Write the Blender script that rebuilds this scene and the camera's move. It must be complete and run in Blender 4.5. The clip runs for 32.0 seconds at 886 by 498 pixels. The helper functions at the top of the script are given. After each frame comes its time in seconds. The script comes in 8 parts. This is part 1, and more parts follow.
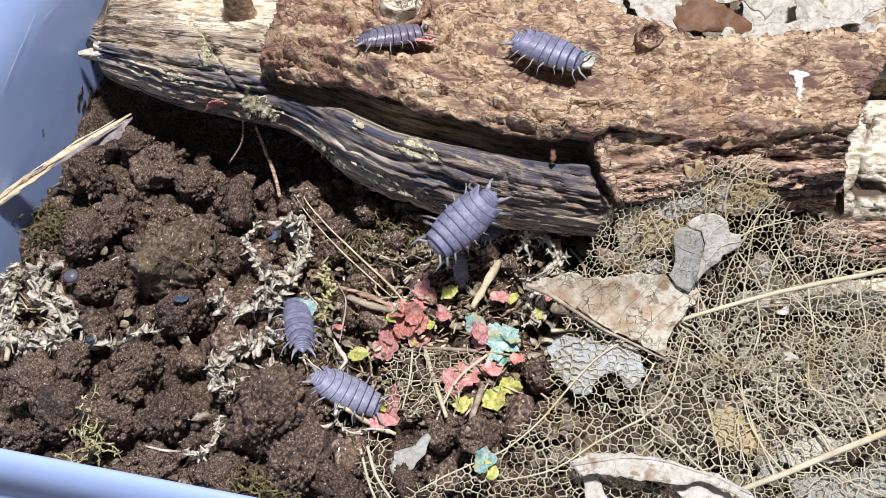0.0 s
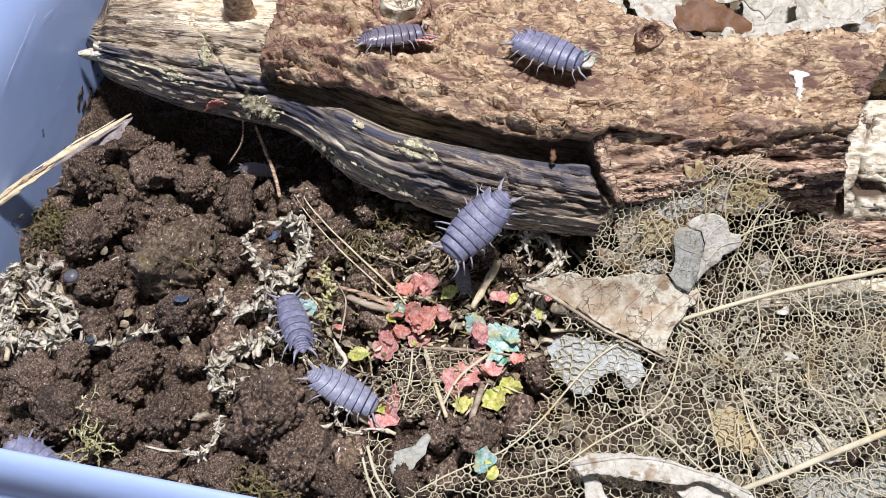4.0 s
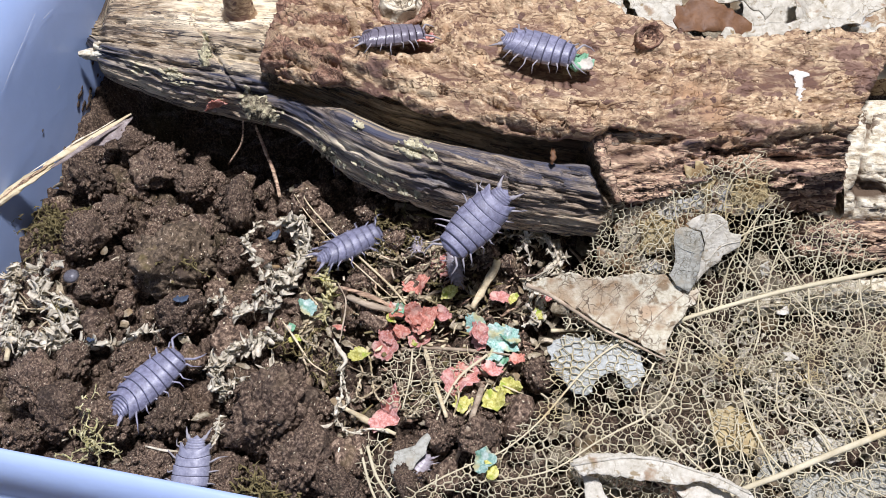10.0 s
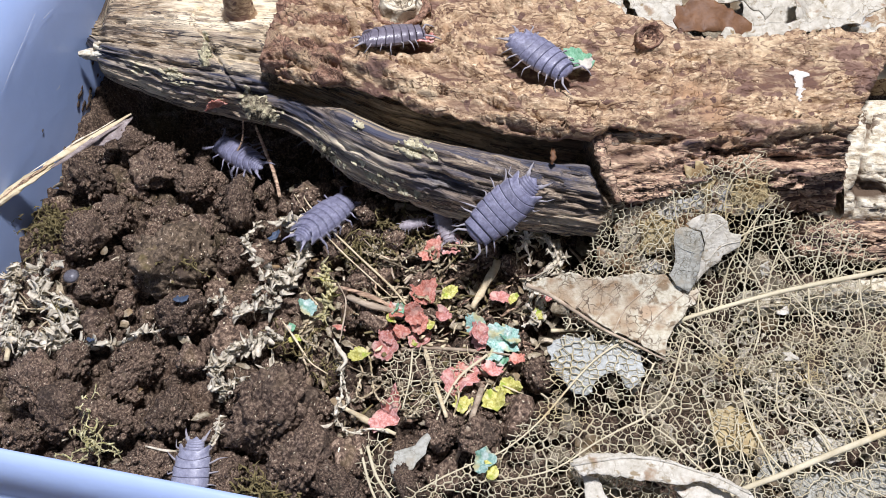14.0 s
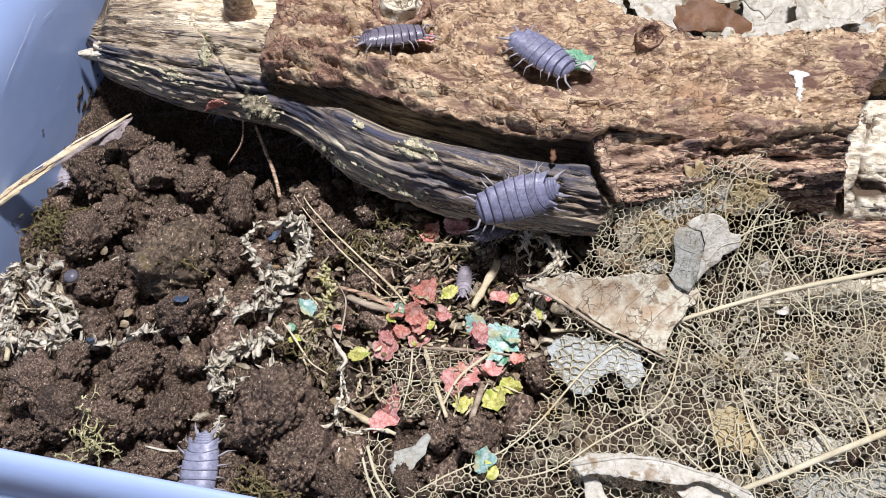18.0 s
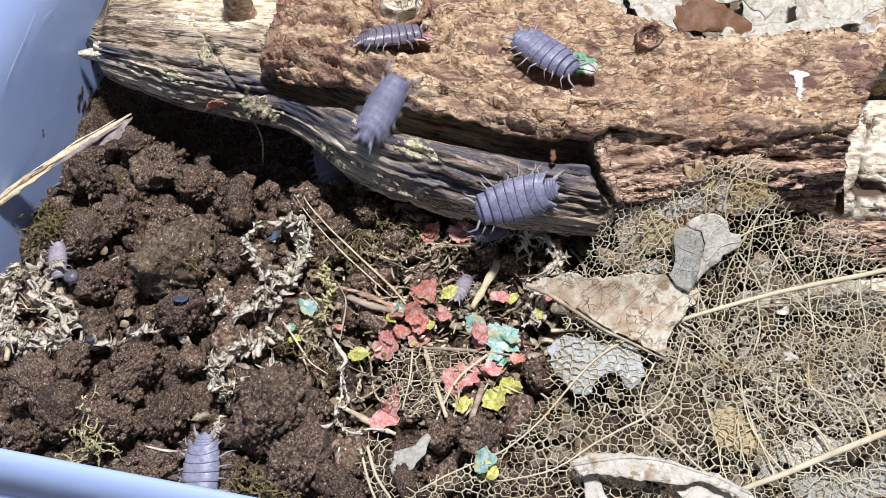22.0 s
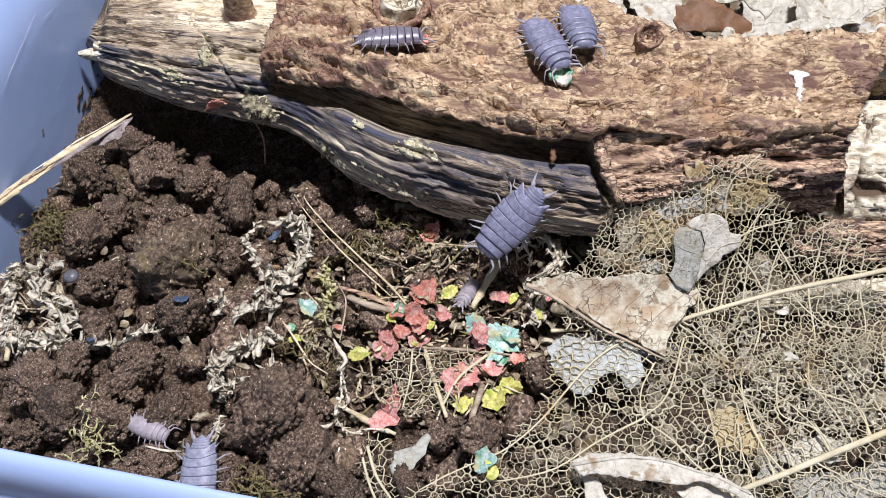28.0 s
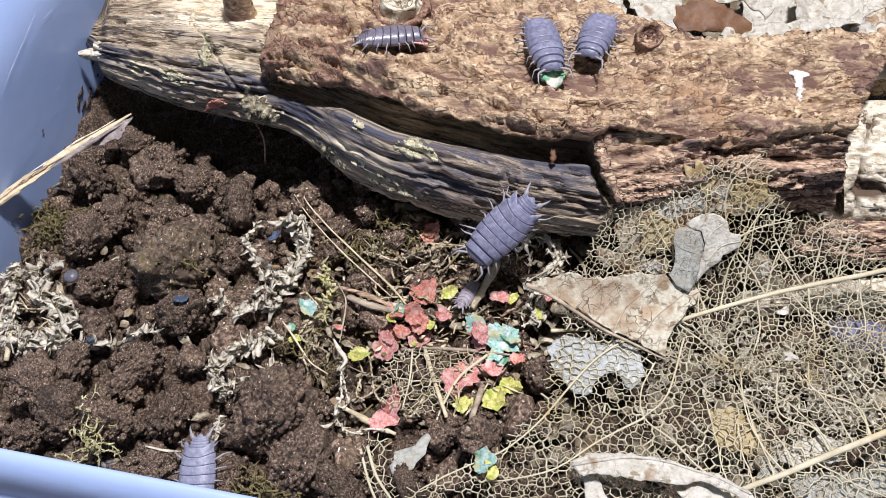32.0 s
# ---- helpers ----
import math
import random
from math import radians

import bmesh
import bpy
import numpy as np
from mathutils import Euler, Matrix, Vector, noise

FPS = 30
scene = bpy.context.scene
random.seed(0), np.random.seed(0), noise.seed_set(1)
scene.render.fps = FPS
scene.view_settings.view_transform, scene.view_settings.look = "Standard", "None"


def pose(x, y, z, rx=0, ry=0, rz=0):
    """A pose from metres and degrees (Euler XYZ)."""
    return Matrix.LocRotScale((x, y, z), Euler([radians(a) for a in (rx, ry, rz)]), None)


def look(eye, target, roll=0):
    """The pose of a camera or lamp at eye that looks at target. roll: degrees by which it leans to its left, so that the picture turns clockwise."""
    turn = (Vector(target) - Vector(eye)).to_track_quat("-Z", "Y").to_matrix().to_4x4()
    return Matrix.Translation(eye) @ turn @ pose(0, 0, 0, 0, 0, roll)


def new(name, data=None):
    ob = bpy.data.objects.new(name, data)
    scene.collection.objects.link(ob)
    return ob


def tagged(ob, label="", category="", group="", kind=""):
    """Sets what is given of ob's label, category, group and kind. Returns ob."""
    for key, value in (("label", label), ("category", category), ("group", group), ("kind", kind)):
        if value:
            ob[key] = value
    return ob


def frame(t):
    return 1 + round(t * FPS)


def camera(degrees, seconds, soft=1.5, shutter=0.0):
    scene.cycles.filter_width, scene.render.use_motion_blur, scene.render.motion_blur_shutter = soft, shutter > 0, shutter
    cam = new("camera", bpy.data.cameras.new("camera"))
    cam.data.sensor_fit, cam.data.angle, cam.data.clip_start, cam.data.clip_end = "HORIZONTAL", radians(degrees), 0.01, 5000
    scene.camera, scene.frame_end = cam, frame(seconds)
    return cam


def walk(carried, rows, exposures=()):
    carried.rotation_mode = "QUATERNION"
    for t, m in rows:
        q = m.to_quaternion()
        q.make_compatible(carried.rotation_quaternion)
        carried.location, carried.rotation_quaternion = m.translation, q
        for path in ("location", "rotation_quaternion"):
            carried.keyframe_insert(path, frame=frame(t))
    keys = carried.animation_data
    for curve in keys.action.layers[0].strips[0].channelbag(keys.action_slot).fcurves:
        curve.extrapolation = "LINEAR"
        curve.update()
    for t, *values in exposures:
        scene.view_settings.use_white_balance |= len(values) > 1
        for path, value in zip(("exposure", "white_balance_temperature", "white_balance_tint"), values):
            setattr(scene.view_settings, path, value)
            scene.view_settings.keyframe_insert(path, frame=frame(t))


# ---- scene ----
# One scale: all lengths below are millimetres, turned into metres by MM.
MM = 0.001
cam = camera(50, 32.0, soft=0.8, shutter=0.9)
EYE = (0.0, -89.0 * MM, 127.0 * MM)
walk(cam, [(0.0, look(EYE, (0, 0, 0))), (32.0, look(EYE, (0, 0, 0)))], [(0.0, 0.0), (32.0, 0.0)])

# ---- light: one lamp over the tub, dim room around ----
world = bpy.data.worlds.new("room")
scene.world = world
world.use_nodes = True
world.node_tree.nodes["Background"].inputs[0].default_value = (0.72, 0.78, 1.0, 1)
world.node_tree.nodes["Background"].inputs[1].default_value = 0.14
lamp_data = bpy.data.lights.new("lamp", "AREA")
lamp_data.shape, lamp_data.size, lamp_data.energy = "DISK", 0.06, 5.4
lamp_data.color = (0.955, 0.95, 1.06)
lamp = new("lamp", lamp_data)
lamp.matrix_world = look((45 * MM, 22 * MM, 552 * MM), (0, 0, 0))


# ---- noise ----
TABLE = np.random.RandomState(7).rand(32, 32, 32)


def value_noise(x, y, z, seed=0):
    x, y, z = (np.asarray(a, float) + seed * 7.31 for a in np.broadcast_arrays(x, y, z))
    out = 0
    i, j, k = (np.floor(a).astype(int) for a in (x, y, z))
    u, v, w = x - i, y - j, z - k
    u, v, w = (a * a * (3 - 2 * a) for a in (u, v, w))
    for di in (0, 1):
        for dj in (0, 1):
            for dk in (0, 1):
                c = TABLE[(i + di) % 32, (j + dj) % 32, (k + dk) % 32]
                out = out + c * (u if di else 1 - u) * (v if dj else 1 - v) * (w if dk else 1 - w)
    return out


def fbm(x, y, z, octaves=4, seed=0, gain=0.5):
    total, amp, norm, f = 0, 1.0, 0, 1.0
    for o in range(octaves):
        total = total + amp * value_noise(np.asarray(x) * f, np.asarray(y) * f, np.asarray(z) * f, seed + o)
        norm += amp
        amp *= gain
        f *= 2.03
    return total / norm


def billow(x, y, z, octaves=3, seed=0):
    total, amp, norm, f = 0, 1.0, 0, 1.0
    for o in range(octaves):
        n = value_noise(np.asarray(x) * f, np.asarray(y) * f, np.asarray(z) * f, seed + o)
        total = total + amp * (1 - np.abs(2 * n - 1)) ** 1.0
        norm += amp
        amp *= 0.5
        f *= 2.1
    return total / norm


def crumbs(x, y, size, seed, fill=1.0):
    """Heights of rounded lumps about size apart, on a plane, from 0 to 1."""
    x, y = np.asarray(x, float) / size, np.asarray(y, float) / size
    rnd = np.random.RandomState(seed).rand(64, 64, 4)
    i, j = np.floor(x).astype(int), np.floor(y).astype(int)
    best = np.zeros(np.broadcast(x, y).shape)
    for di in (-1, 0, 1):
        for dj in (-1, 0, 1):
            c = rnd[(i + di) % 64, (j + dj) % 64]
            cx, cy = i + di + c[..., 0], j + dj + c[..., 1]
            r = 0.45 + 0.45 * c[..., 2]
            d2 = ((x - cx) ** 2 + (y - cy) ** 2) / r ** 2
            best = np.maximum(best, np.sqrt(np.clip(1 - d2, 0, 1)) * (0.5 + 0.5 * c[..., 3]) * (c[..., 3] < fill))
    return best


def smooth(a, b, x):
    t = np.clip((np.asarray(x, float) - a) / (b - a), 0, 1)
    return t * t * (3 - 2 * t)


# ---- materials ----
def material(name, ramp, size=3.0, rough=0.8, bump=0.3, bump_size=0.5, spec=0.3, stretch=(1, 1, 1), patch=None, patch_size=12.0,
             patch_range=(0.5, 0.62), relief=None, vary=0.0, coat=0.0, sheer=0.0, speck=None, crackle=None, islands=0.0, flakes=None, bluing=None, bare=None, seam=None, coords=None, deep=0.5, blotch=None):
    """A procedural surface: a ramp over fine grain of the given size (mm), patches of a second colour, bump, and a colour by the stored relief."""
    m = bpy.data.materials.new(name)
    m.use_nodes = True
    nt = m.node_tree
    nodes, link = nt.nodes, nt.links.new
    bsdf = nodes["Principled BSDF"]
    if coords:
        at0 = nodes.new("ShaderNodeAttribute")
        at0.attribute_name = coords
        place = at0.outputs["Vector"]
    else:
        place = nodes.new("ShaderNodeTexCoord").outputs["Object"]
    mp = nodes.new("ShaderNodeMapping")
    mp.inputs["Scale"].default_value = [s / (size * MM) for s in stretch]
    link(place, mp.inputs["Vector"])
    grain = nodes.new("ShaderNodeTexNoise")
    grain.inputs["Scale"].default_value = 1.0
    grain.inputs["Detail"].default_value = 8
    grain.inputs["Roughness"].default_value = 0.7
    link(mp.outputs[0], grain.inputs["Vector"])
    cr = nodes.new("ShaderNodeValToRGB")
    els = cr.color_ramp.elements
    while len(els) < len(ramp):
        els.new(0.5)
    for e, (p, c) in zip(els, ramp):
        e.position, e.color = p, (*c, 1)
    link(grain.outputs["Fac"], cr.inputs[0])
    colour = cr.outputs[0]

    def mix(fac, a, b, kind="MIX"):
        n = nodes.new("ShaderNodeMix")
        n.data_type, n.blend_type = "RGBA", kind
        for sock, value in ((n.inputs[0], fac), (n.inputs[6], a), (n.inputs[7], b)):
            if isinstance(value, bpy.types.NodeSocket):
                link(value, sock)
            elif isinstance(value, tuple):
                sock.default_value = (*value, 1)
            else:
                sock.default_value = value
        return n.outputs[2]

    def ranged(sock, a, b):
        n = nodes.new("ShaderNodeMapRange")
        n.inputs[1].default_value, n.inputs[2].default_value = a, b
        link(sock, n.inputs[0])
        return n.outputs[0]

    def noise_at(s, detail=5.0, str3=(1, 1, 1), off=0.0):
        p = nodes.new("ShaderNodeMapping")
        p.inputs["Scale"].default_value = [q / (s * MM) for q in str3]
        p.inputs["Location"].default_value = (off, off * 0.7, off * 1.3)
        link(place, p.inputs["Vector"])
        n = nodes.new("ShaderNodeTexNoise")
        n.inputs["Scale"].default_value, n.inputs["Detail"].default_value = 1.0, detail
        link(p.outputs[0], n.inputs["Vector"])
        return n.outputs["Fac"]

    if patch:
        for n, (c, ps) in enumerate(patch):
            colour = mix(ranged(noise_at(ps, 6, stretch if ps < 6 else (1, 1, 1), 3.7 * (n + 1)), *patch_range), colour, c)
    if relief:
        # by stored depth: crevice shade put into wood and bark colour, pale rims on shells
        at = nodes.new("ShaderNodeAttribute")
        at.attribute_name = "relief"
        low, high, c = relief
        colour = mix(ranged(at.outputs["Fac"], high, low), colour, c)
    if seam:
        se = nodes.new("ShaderNodeAttribute")
        se.attribute_name = "seam"
        colour = mix(se.outputs["Fac"], colour, seam)
    if blotch:
        bl = nodes.new("ShaderNodeAttribute")
        bl.attribute_name = "blotch"
        uneven = nodes.new("ShaderNodeMath")
        uneven.operation = "MULTIPLY"
        link(bl.outputs["Fac"], uneven.inputs[0])
        link(ranged(noise_at(2.2, 6, (1, 1, 1), 2.3), 0.2, 0.72), uneven.inputs[1])
        colour = mix(uneven.outputs[0], colour, blotch)
    if speck:
        c, s, cut = speck
        colour = mix(ranged(noise_at(s, 1.0, (1, 1, 1), 9.1), cut, cut + 0.02), colour, c)
    if crackle:
        # thin lines between cells: size, width, colour, stretch
        cs, cw, cc, cst = crackle
        p = nodes.new("ShaderNodeMapping")
        p.inputs["Scale"].default_value = [q / (cs * MM) for q in cst]
        link(place, p.inputs["Vector"])
        wn = nodes.new("ShaderNodeTexNoise")
        wn.inputs["Scale"].default_value, wn.inputs["Detail"].default_value = 1.3, 4
        link(p.outputs[0], wn.inputs["Vector"])
        va = nodes.new("ShaderNodeVectorMath")
        va.operation = "MULTIPLY_ADD"
        va.inputs[1].default_value = (1.1, 1.1, 1.1)
        link(wn.outputs["Color"], va.inputs[0])
        link(p.outputs[0], va.inputs[2])
        vo = nodes.new("ShaderNodeTexVoronoi")
        vo.feature = "DISTANCE_TO_EDGE"
        vo.inputs["Scale"].default_value = 1.0
        link(va.outputs[0], vo.inputs["Vector"])
        gate = nodes.new("ShaderNodeMath")
        gate.operation = "MULTIPLY"
        link(ranged(vo.outputs["Distance"], cw, cw * 0.25), gate.inputs[0])
        link(ranged(noise_at(cs * 2.2, 3, cst, 5.3), 0.42, 0.62), gate.inputs[1])
        line = gate.outputs[0]
        colour = mix(line, colour, cc)
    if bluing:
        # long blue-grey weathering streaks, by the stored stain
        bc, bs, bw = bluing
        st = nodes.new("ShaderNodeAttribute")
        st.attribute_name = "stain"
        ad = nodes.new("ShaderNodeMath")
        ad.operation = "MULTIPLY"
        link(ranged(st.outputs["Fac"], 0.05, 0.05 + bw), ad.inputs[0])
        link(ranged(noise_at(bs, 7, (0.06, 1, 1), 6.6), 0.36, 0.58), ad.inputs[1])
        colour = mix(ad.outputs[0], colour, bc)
    if bare:
        ba = nodes.new("ShaderNodeAttribute")
        ba.attribute_name = "bare"
        worn = nodes.new("ShaderNodeMath")
        worn.operation = "MULTIPLY"
        link(ba.outputs["Fac"], worn.inputs[0])
        link(ranged(noise_at(1.1, 6, (0.09, 1, 1), 4.1), 0.36, 0.5), worn.inputs[1])
        colour = mix(worn.outputs[0], colour, bare)
    if flakes:
        # edges of thin layered scales: size, layers, colour of the edges, stretch
        fs, fn, fc, fst = flakes
        mul = nodes.new("ShaderNodeMath")
        mul.operation = "MULTIPLY"
        mul.inputs[1].default_value = fn
        link(noise_at(fs, 7, fst, 2.3), mul.inputs[0])
        fl, fr = nodes.new("ShaderNodeMath"), nodes.new("ShaderNodeMath")
        fl.operation, fr.operation = "FLOOR", "FRACT"
        link(mul.outputs[0], fl.inputs[0])
        link(mul.outputs[0], fr.inputs[0])
        rim = nodes.new("ShaderNodeMath")
        rim.operation = "MULTIPLY"
        link(ranged(fr.outputs[0], 0.42, 0.05), rim.inputs[0])
        link(ranged(noise_at(fs * 1.7, 4, fst, 7.9), 0.36, 0.6), rim.inputs[1])
        colour = mix(rim.outputs[0], colour, fc)
        layers = nodes.new("ShaderNodeMath")
        layers.operation = "ADD"
        link(fl.outputs[0], layers.inputs[0])
        link(ranged(fr.outputs[0], 0.0, 0.5), layers.inputs[1])
    if islands:
        gi = nodes.new("ShaderNodeNewGeometry")
        hi = nodes.new("ShaderNodeHueSaturation")
        mi = nodes.new("ShaderNodeMapRange")
        mi.inputs[3].default_value, mi.inputs[4].default_value = 1 - islands, 1 + islands * 0.6
        link(gi.outputs["Random Per Island"], mi.inputs[0])
        link(mi.outputs[0], hi.inputs["Value"])
        link(colour, hi.inputs["Color"])
        colour = hi.outputs[0]
    if vary:
        oi = nodes.new("ShaderNodeObjectInfo")
        hs = nodes.new("ShaderNodeHueSaturation")
        mr = nodes.new("ShaderNodeMapRange")
        mr.inputs[3].default_value, mr.inputs[4].default_value = 1 - vary, 1 + vary
        link(oi.outputs["Random"], mr.inputs[0])
        link(mr.outputs[0], hs.inputs["Value"])
        link(colour, hs.inputs["Color"])
        colour = hs.outputs[0]
    link(colour, bsdf.inputs["Base Color"])
    bsdf.inputs["Specular IOR Level"].default_value = spec
    if coat:
        bsdf.inputs["Coat Weight"].default_value = coat
        bsdf.inputs["Coat Roughness"].default_value = 0.25
    rr = nodes.new("ShaderNodeMapRange")
    rr.inputs[3].default_value, rr.inputs[4].default_value = max(rough - 0.12, 0.05), min(rough + 0.12, 1)
    link(grain.outputs["Fac"], rr.inputs[0])
    link(rr.outputs[0], bsdf.inputs["Roughness"])
    if bump:
        b = nodes.new("ShaderNodeBump")
        b.inputs["Strength"].default_value, b.inputs["Distance"].default_value = bump, bump_size * deep * MM
        link(noise_at(bump_size, 6, stretch), b.inputs["Height"])
        out = b.outputs[0]
        if crackle:
            b2 = nodes.new("ShaderNodeBump")
            b2.invert = True
            b2.inputs["Strength"].default_value, b2.inputs["Distance"].default_value = 0.5, crackle[0] * 0.08 * MM
            link(line, b2.inputs["Height"])
            link(out, b2.inputs["Normal"])
            out = b2.outputs[0]
        if flakes:
            b3 = nodes.new("ShaderNodeBump")
            b3.inputs["Strength"].default_value, b3.inputs["Distance"].default_value = 1.0, fs * 0.035 * MM
            link(layers.outputs[0], b3.inputs["Height"])
            link(out, b3.inputs["Normal"])
            out = b3.outputs[0]
        link(out, bsdf.inputs["Normal"])
    if sheer:
        tr = nodes.new("ShaderNodeBsdfTranslucent")
        ms = nodes.new("ShaderNodeMixShader")
        ms.inputs[0].default_value = sheer
        link(colour, tr.inputs["Color"])
        link(bsdf.outputs[0], ms.inputs[1])
        link(tr.outputs[0], ms.inputs[2])
        link(ms.outputs[0], nodes["Material Output"].inputs["Surface"])
    return m


SOIL = material("damp_soil", [(0.37, (0.01651, 0.01075, 0.007124)), (0.5, (0.07787, 0.05071, 0.03419)), (0.63, (0.247, 0.1805, 0.123))], 0.45, 0.85, 1.0, 0.28, 0.25,
                patch=[((0.1123, 0.06449, 0.03705), 9), ((0.09737, 0.08461, 0.03705), 14)], patch_range=(0.55, 0.9), speck=((0.5096, 0.4451, 0.3419), 0.5, 0.768), deep=0.9)
CLOD = material("soil_clod", [(0.37, (0.0195, 0.0123, 0.008554)), (0.5, (0.08983, 0.05843, 0.03991)), (0.63, (0.2769, 0.2026, 0.1417))], 0.1, 0.85, 1.0, 0.07, 0.25,
                patch=[((0.1495, 0.1107, 0.07124), 0.5), ((0.0299, 0.0215, 0.0156), 0.8)], patch_range=(0.55, 0.8), vary=0.25, speck=((0.6, 0.5457, 0.3913), 0.1, 0.735), deep=2.6)
CLOD_SMALL = material("soil_crumb", [(0.37, (0.0195, 0.0123, 0.008554)), (0.5, (0.08983, 0.05843, 0.03991)), (0.63, (0.2769, 0.2026, 0.1417))], 0.28, 0.85, 1.0, 0.16, 0.25,
                      patch=[((0.1199, 0.08613, 0.04277), 2.0)], patch_range=(0.6, 0.9), vary=0.25, speck=((0.6, 0.5457, 0.3913), 0.24, 0.708), islands=0.35, deep=1.2)
CLOD_OLIVE = material("soil_clod_algae", [(0.36, (0.03, 0.021, 0.014)), (0.5, (0.105, 0.075, 0.048)), (0.64, (0.24, 0.178, 0.12))], 0.11, 0.85, 1.0, 0.06, 0.25,
                      patch=[((0.15, 0.115, 0.045), 0.35), ((0.05, 0.033, 0.024), 0.6)], patch_range=(0.58, 0.8), speck=((0.5, 0.41, 0.3), 0.09, 0.70), deep=3.0)
# bark relief: crevice shade painted in by depth, together with the browner inner layer
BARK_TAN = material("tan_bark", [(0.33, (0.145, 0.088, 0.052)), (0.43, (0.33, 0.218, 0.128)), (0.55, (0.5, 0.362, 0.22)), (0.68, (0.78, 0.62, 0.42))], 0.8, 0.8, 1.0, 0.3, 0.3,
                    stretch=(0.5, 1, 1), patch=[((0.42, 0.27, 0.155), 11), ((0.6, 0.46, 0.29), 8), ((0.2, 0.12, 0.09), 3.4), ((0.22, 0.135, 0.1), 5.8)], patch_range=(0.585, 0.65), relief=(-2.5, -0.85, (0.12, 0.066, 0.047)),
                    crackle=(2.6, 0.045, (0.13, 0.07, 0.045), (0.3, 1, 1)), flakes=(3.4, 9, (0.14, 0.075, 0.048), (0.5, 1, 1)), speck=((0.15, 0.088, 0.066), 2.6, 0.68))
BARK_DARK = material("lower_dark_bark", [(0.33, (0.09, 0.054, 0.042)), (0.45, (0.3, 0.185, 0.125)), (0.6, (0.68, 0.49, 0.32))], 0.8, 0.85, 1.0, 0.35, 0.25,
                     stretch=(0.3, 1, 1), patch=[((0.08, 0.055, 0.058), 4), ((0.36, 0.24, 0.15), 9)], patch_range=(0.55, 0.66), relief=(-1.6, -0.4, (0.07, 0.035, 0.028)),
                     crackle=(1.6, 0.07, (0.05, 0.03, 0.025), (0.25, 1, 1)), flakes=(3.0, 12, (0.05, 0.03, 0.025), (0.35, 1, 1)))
BARK_RED = material("reddish_bark", [(0.3, (0.1, 0.052, 0.036)), (0.5, (0.27, 0.152, 0.1)), (0.68, (0.5, 0.34, 0.23))], 0.7, 0.85, 1.0, 0.3, 0.25, patch=[((0.42, 0.3, 0.18), 6)],
                    crackle=(1.3, 0.08, (0.07, 0.04, 0.03), (0.7, 1, 1)), flakes=(2.4, 16, (0.07, 0.04, 0.03), (0.7, 1, 1)))
# relief: grooves painted near black, their shade and dirt both in the colour
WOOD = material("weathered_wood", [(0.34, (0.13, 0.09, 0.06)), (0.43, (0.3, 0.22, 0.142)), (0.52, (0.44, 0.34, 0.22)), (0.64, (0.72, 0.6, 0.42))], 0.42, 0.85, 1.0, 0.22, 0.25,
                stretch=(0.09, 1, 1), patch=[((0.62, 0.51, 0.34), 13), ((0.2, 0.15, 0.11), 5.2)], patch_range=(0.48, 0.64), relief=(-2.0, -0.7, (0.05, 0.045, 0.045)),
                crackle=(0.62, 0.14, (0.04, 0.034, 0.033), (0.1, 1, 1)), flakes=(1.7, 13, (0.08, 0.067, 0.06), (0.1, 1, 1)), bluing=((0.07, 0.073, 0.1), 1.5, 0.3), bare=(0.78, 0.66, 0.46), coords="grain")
KNOT_WOOD = material("weathered_knot", [(0.34, (0.09, 0.075, 0.05)), (0.45, (0.24, 0.2, 0.13)), (0.54, (0.38, 0.34, 0.22)), (0.66, (0.62, 0.57, 0.38))], 0.8, 0.88, 1.0, 0.25, 0.25,
                     patch=[((0.55, 0.5, 0.31), 2.4), ((0.16, 0.13, 0.09), 1.8)], patch_range=(0.52, 0.6), crackle=(1.1, 0.1, (0.06, 0.05, 0.035), (0.6, 1, 1)), flakes=(1.7, 13, (0.08, 0.067, 0.05), (0.5, 1, 1)))
SKIN = material("grey_brown_skin", [(0.3, (0.14, 0.105, 0.09)), (0.5, (0.27, 0.22, 0.2)), (0.68, (0.44, 0.38, 0.35))], 1.2, 0.7, 0.8, 0.3, 0.3, sheer=0.1)
CREAM_WOOD = material("cream_wood", [(0.34, (0.3, 0.22, 0.13)), (0.46, (0.6, 0.52, 0.37)), (0.6, (0.8, 0.74, 0.58))], 0.9, 0.8, 1.0, 0.35, 0.3, stretch=(0.5, 1, 1),
                      relief=(-2.0, -0.6, (0.1, 0.065, 0.04)), crackle=(2.6, 0.09, (0.12, 0.08, 0.05), (0.5, 1, 1)))
TUB = material("blue_plastic", [(0.3, (0.365, 0.48, 0.74)), (0.7, (0.415, 0.535, 0.79))], 40, 0.34, 0.06, 3.0, 0.5, speck=((0.55, 0.6, 0.7), 3.0, 0.8), sheer=0.15)
TABLE_MAT = material("table_wood", [(0.3, (0.2, 0.17, 0.14)), (0.7, (0.3, 0.26, 0.22))], 20, 0.6, 0.1, 2.0, 0.3, stretch=(0.1, 1, 1))
MOSS = material("dried_moss", [(0.33, (0.48, 0.41, 0.29)), (0.5, (0.68, 0.61, 0.47)), (0.66, (0.82, 0.76, 0.62))], 0.8, 0.8, 0.6, 0.25, 0.25, patch=[((0.36, 0.29, 0.18), 4)], patch_range=(0.57, 0.72), sheer=0.15, islands=0.3)
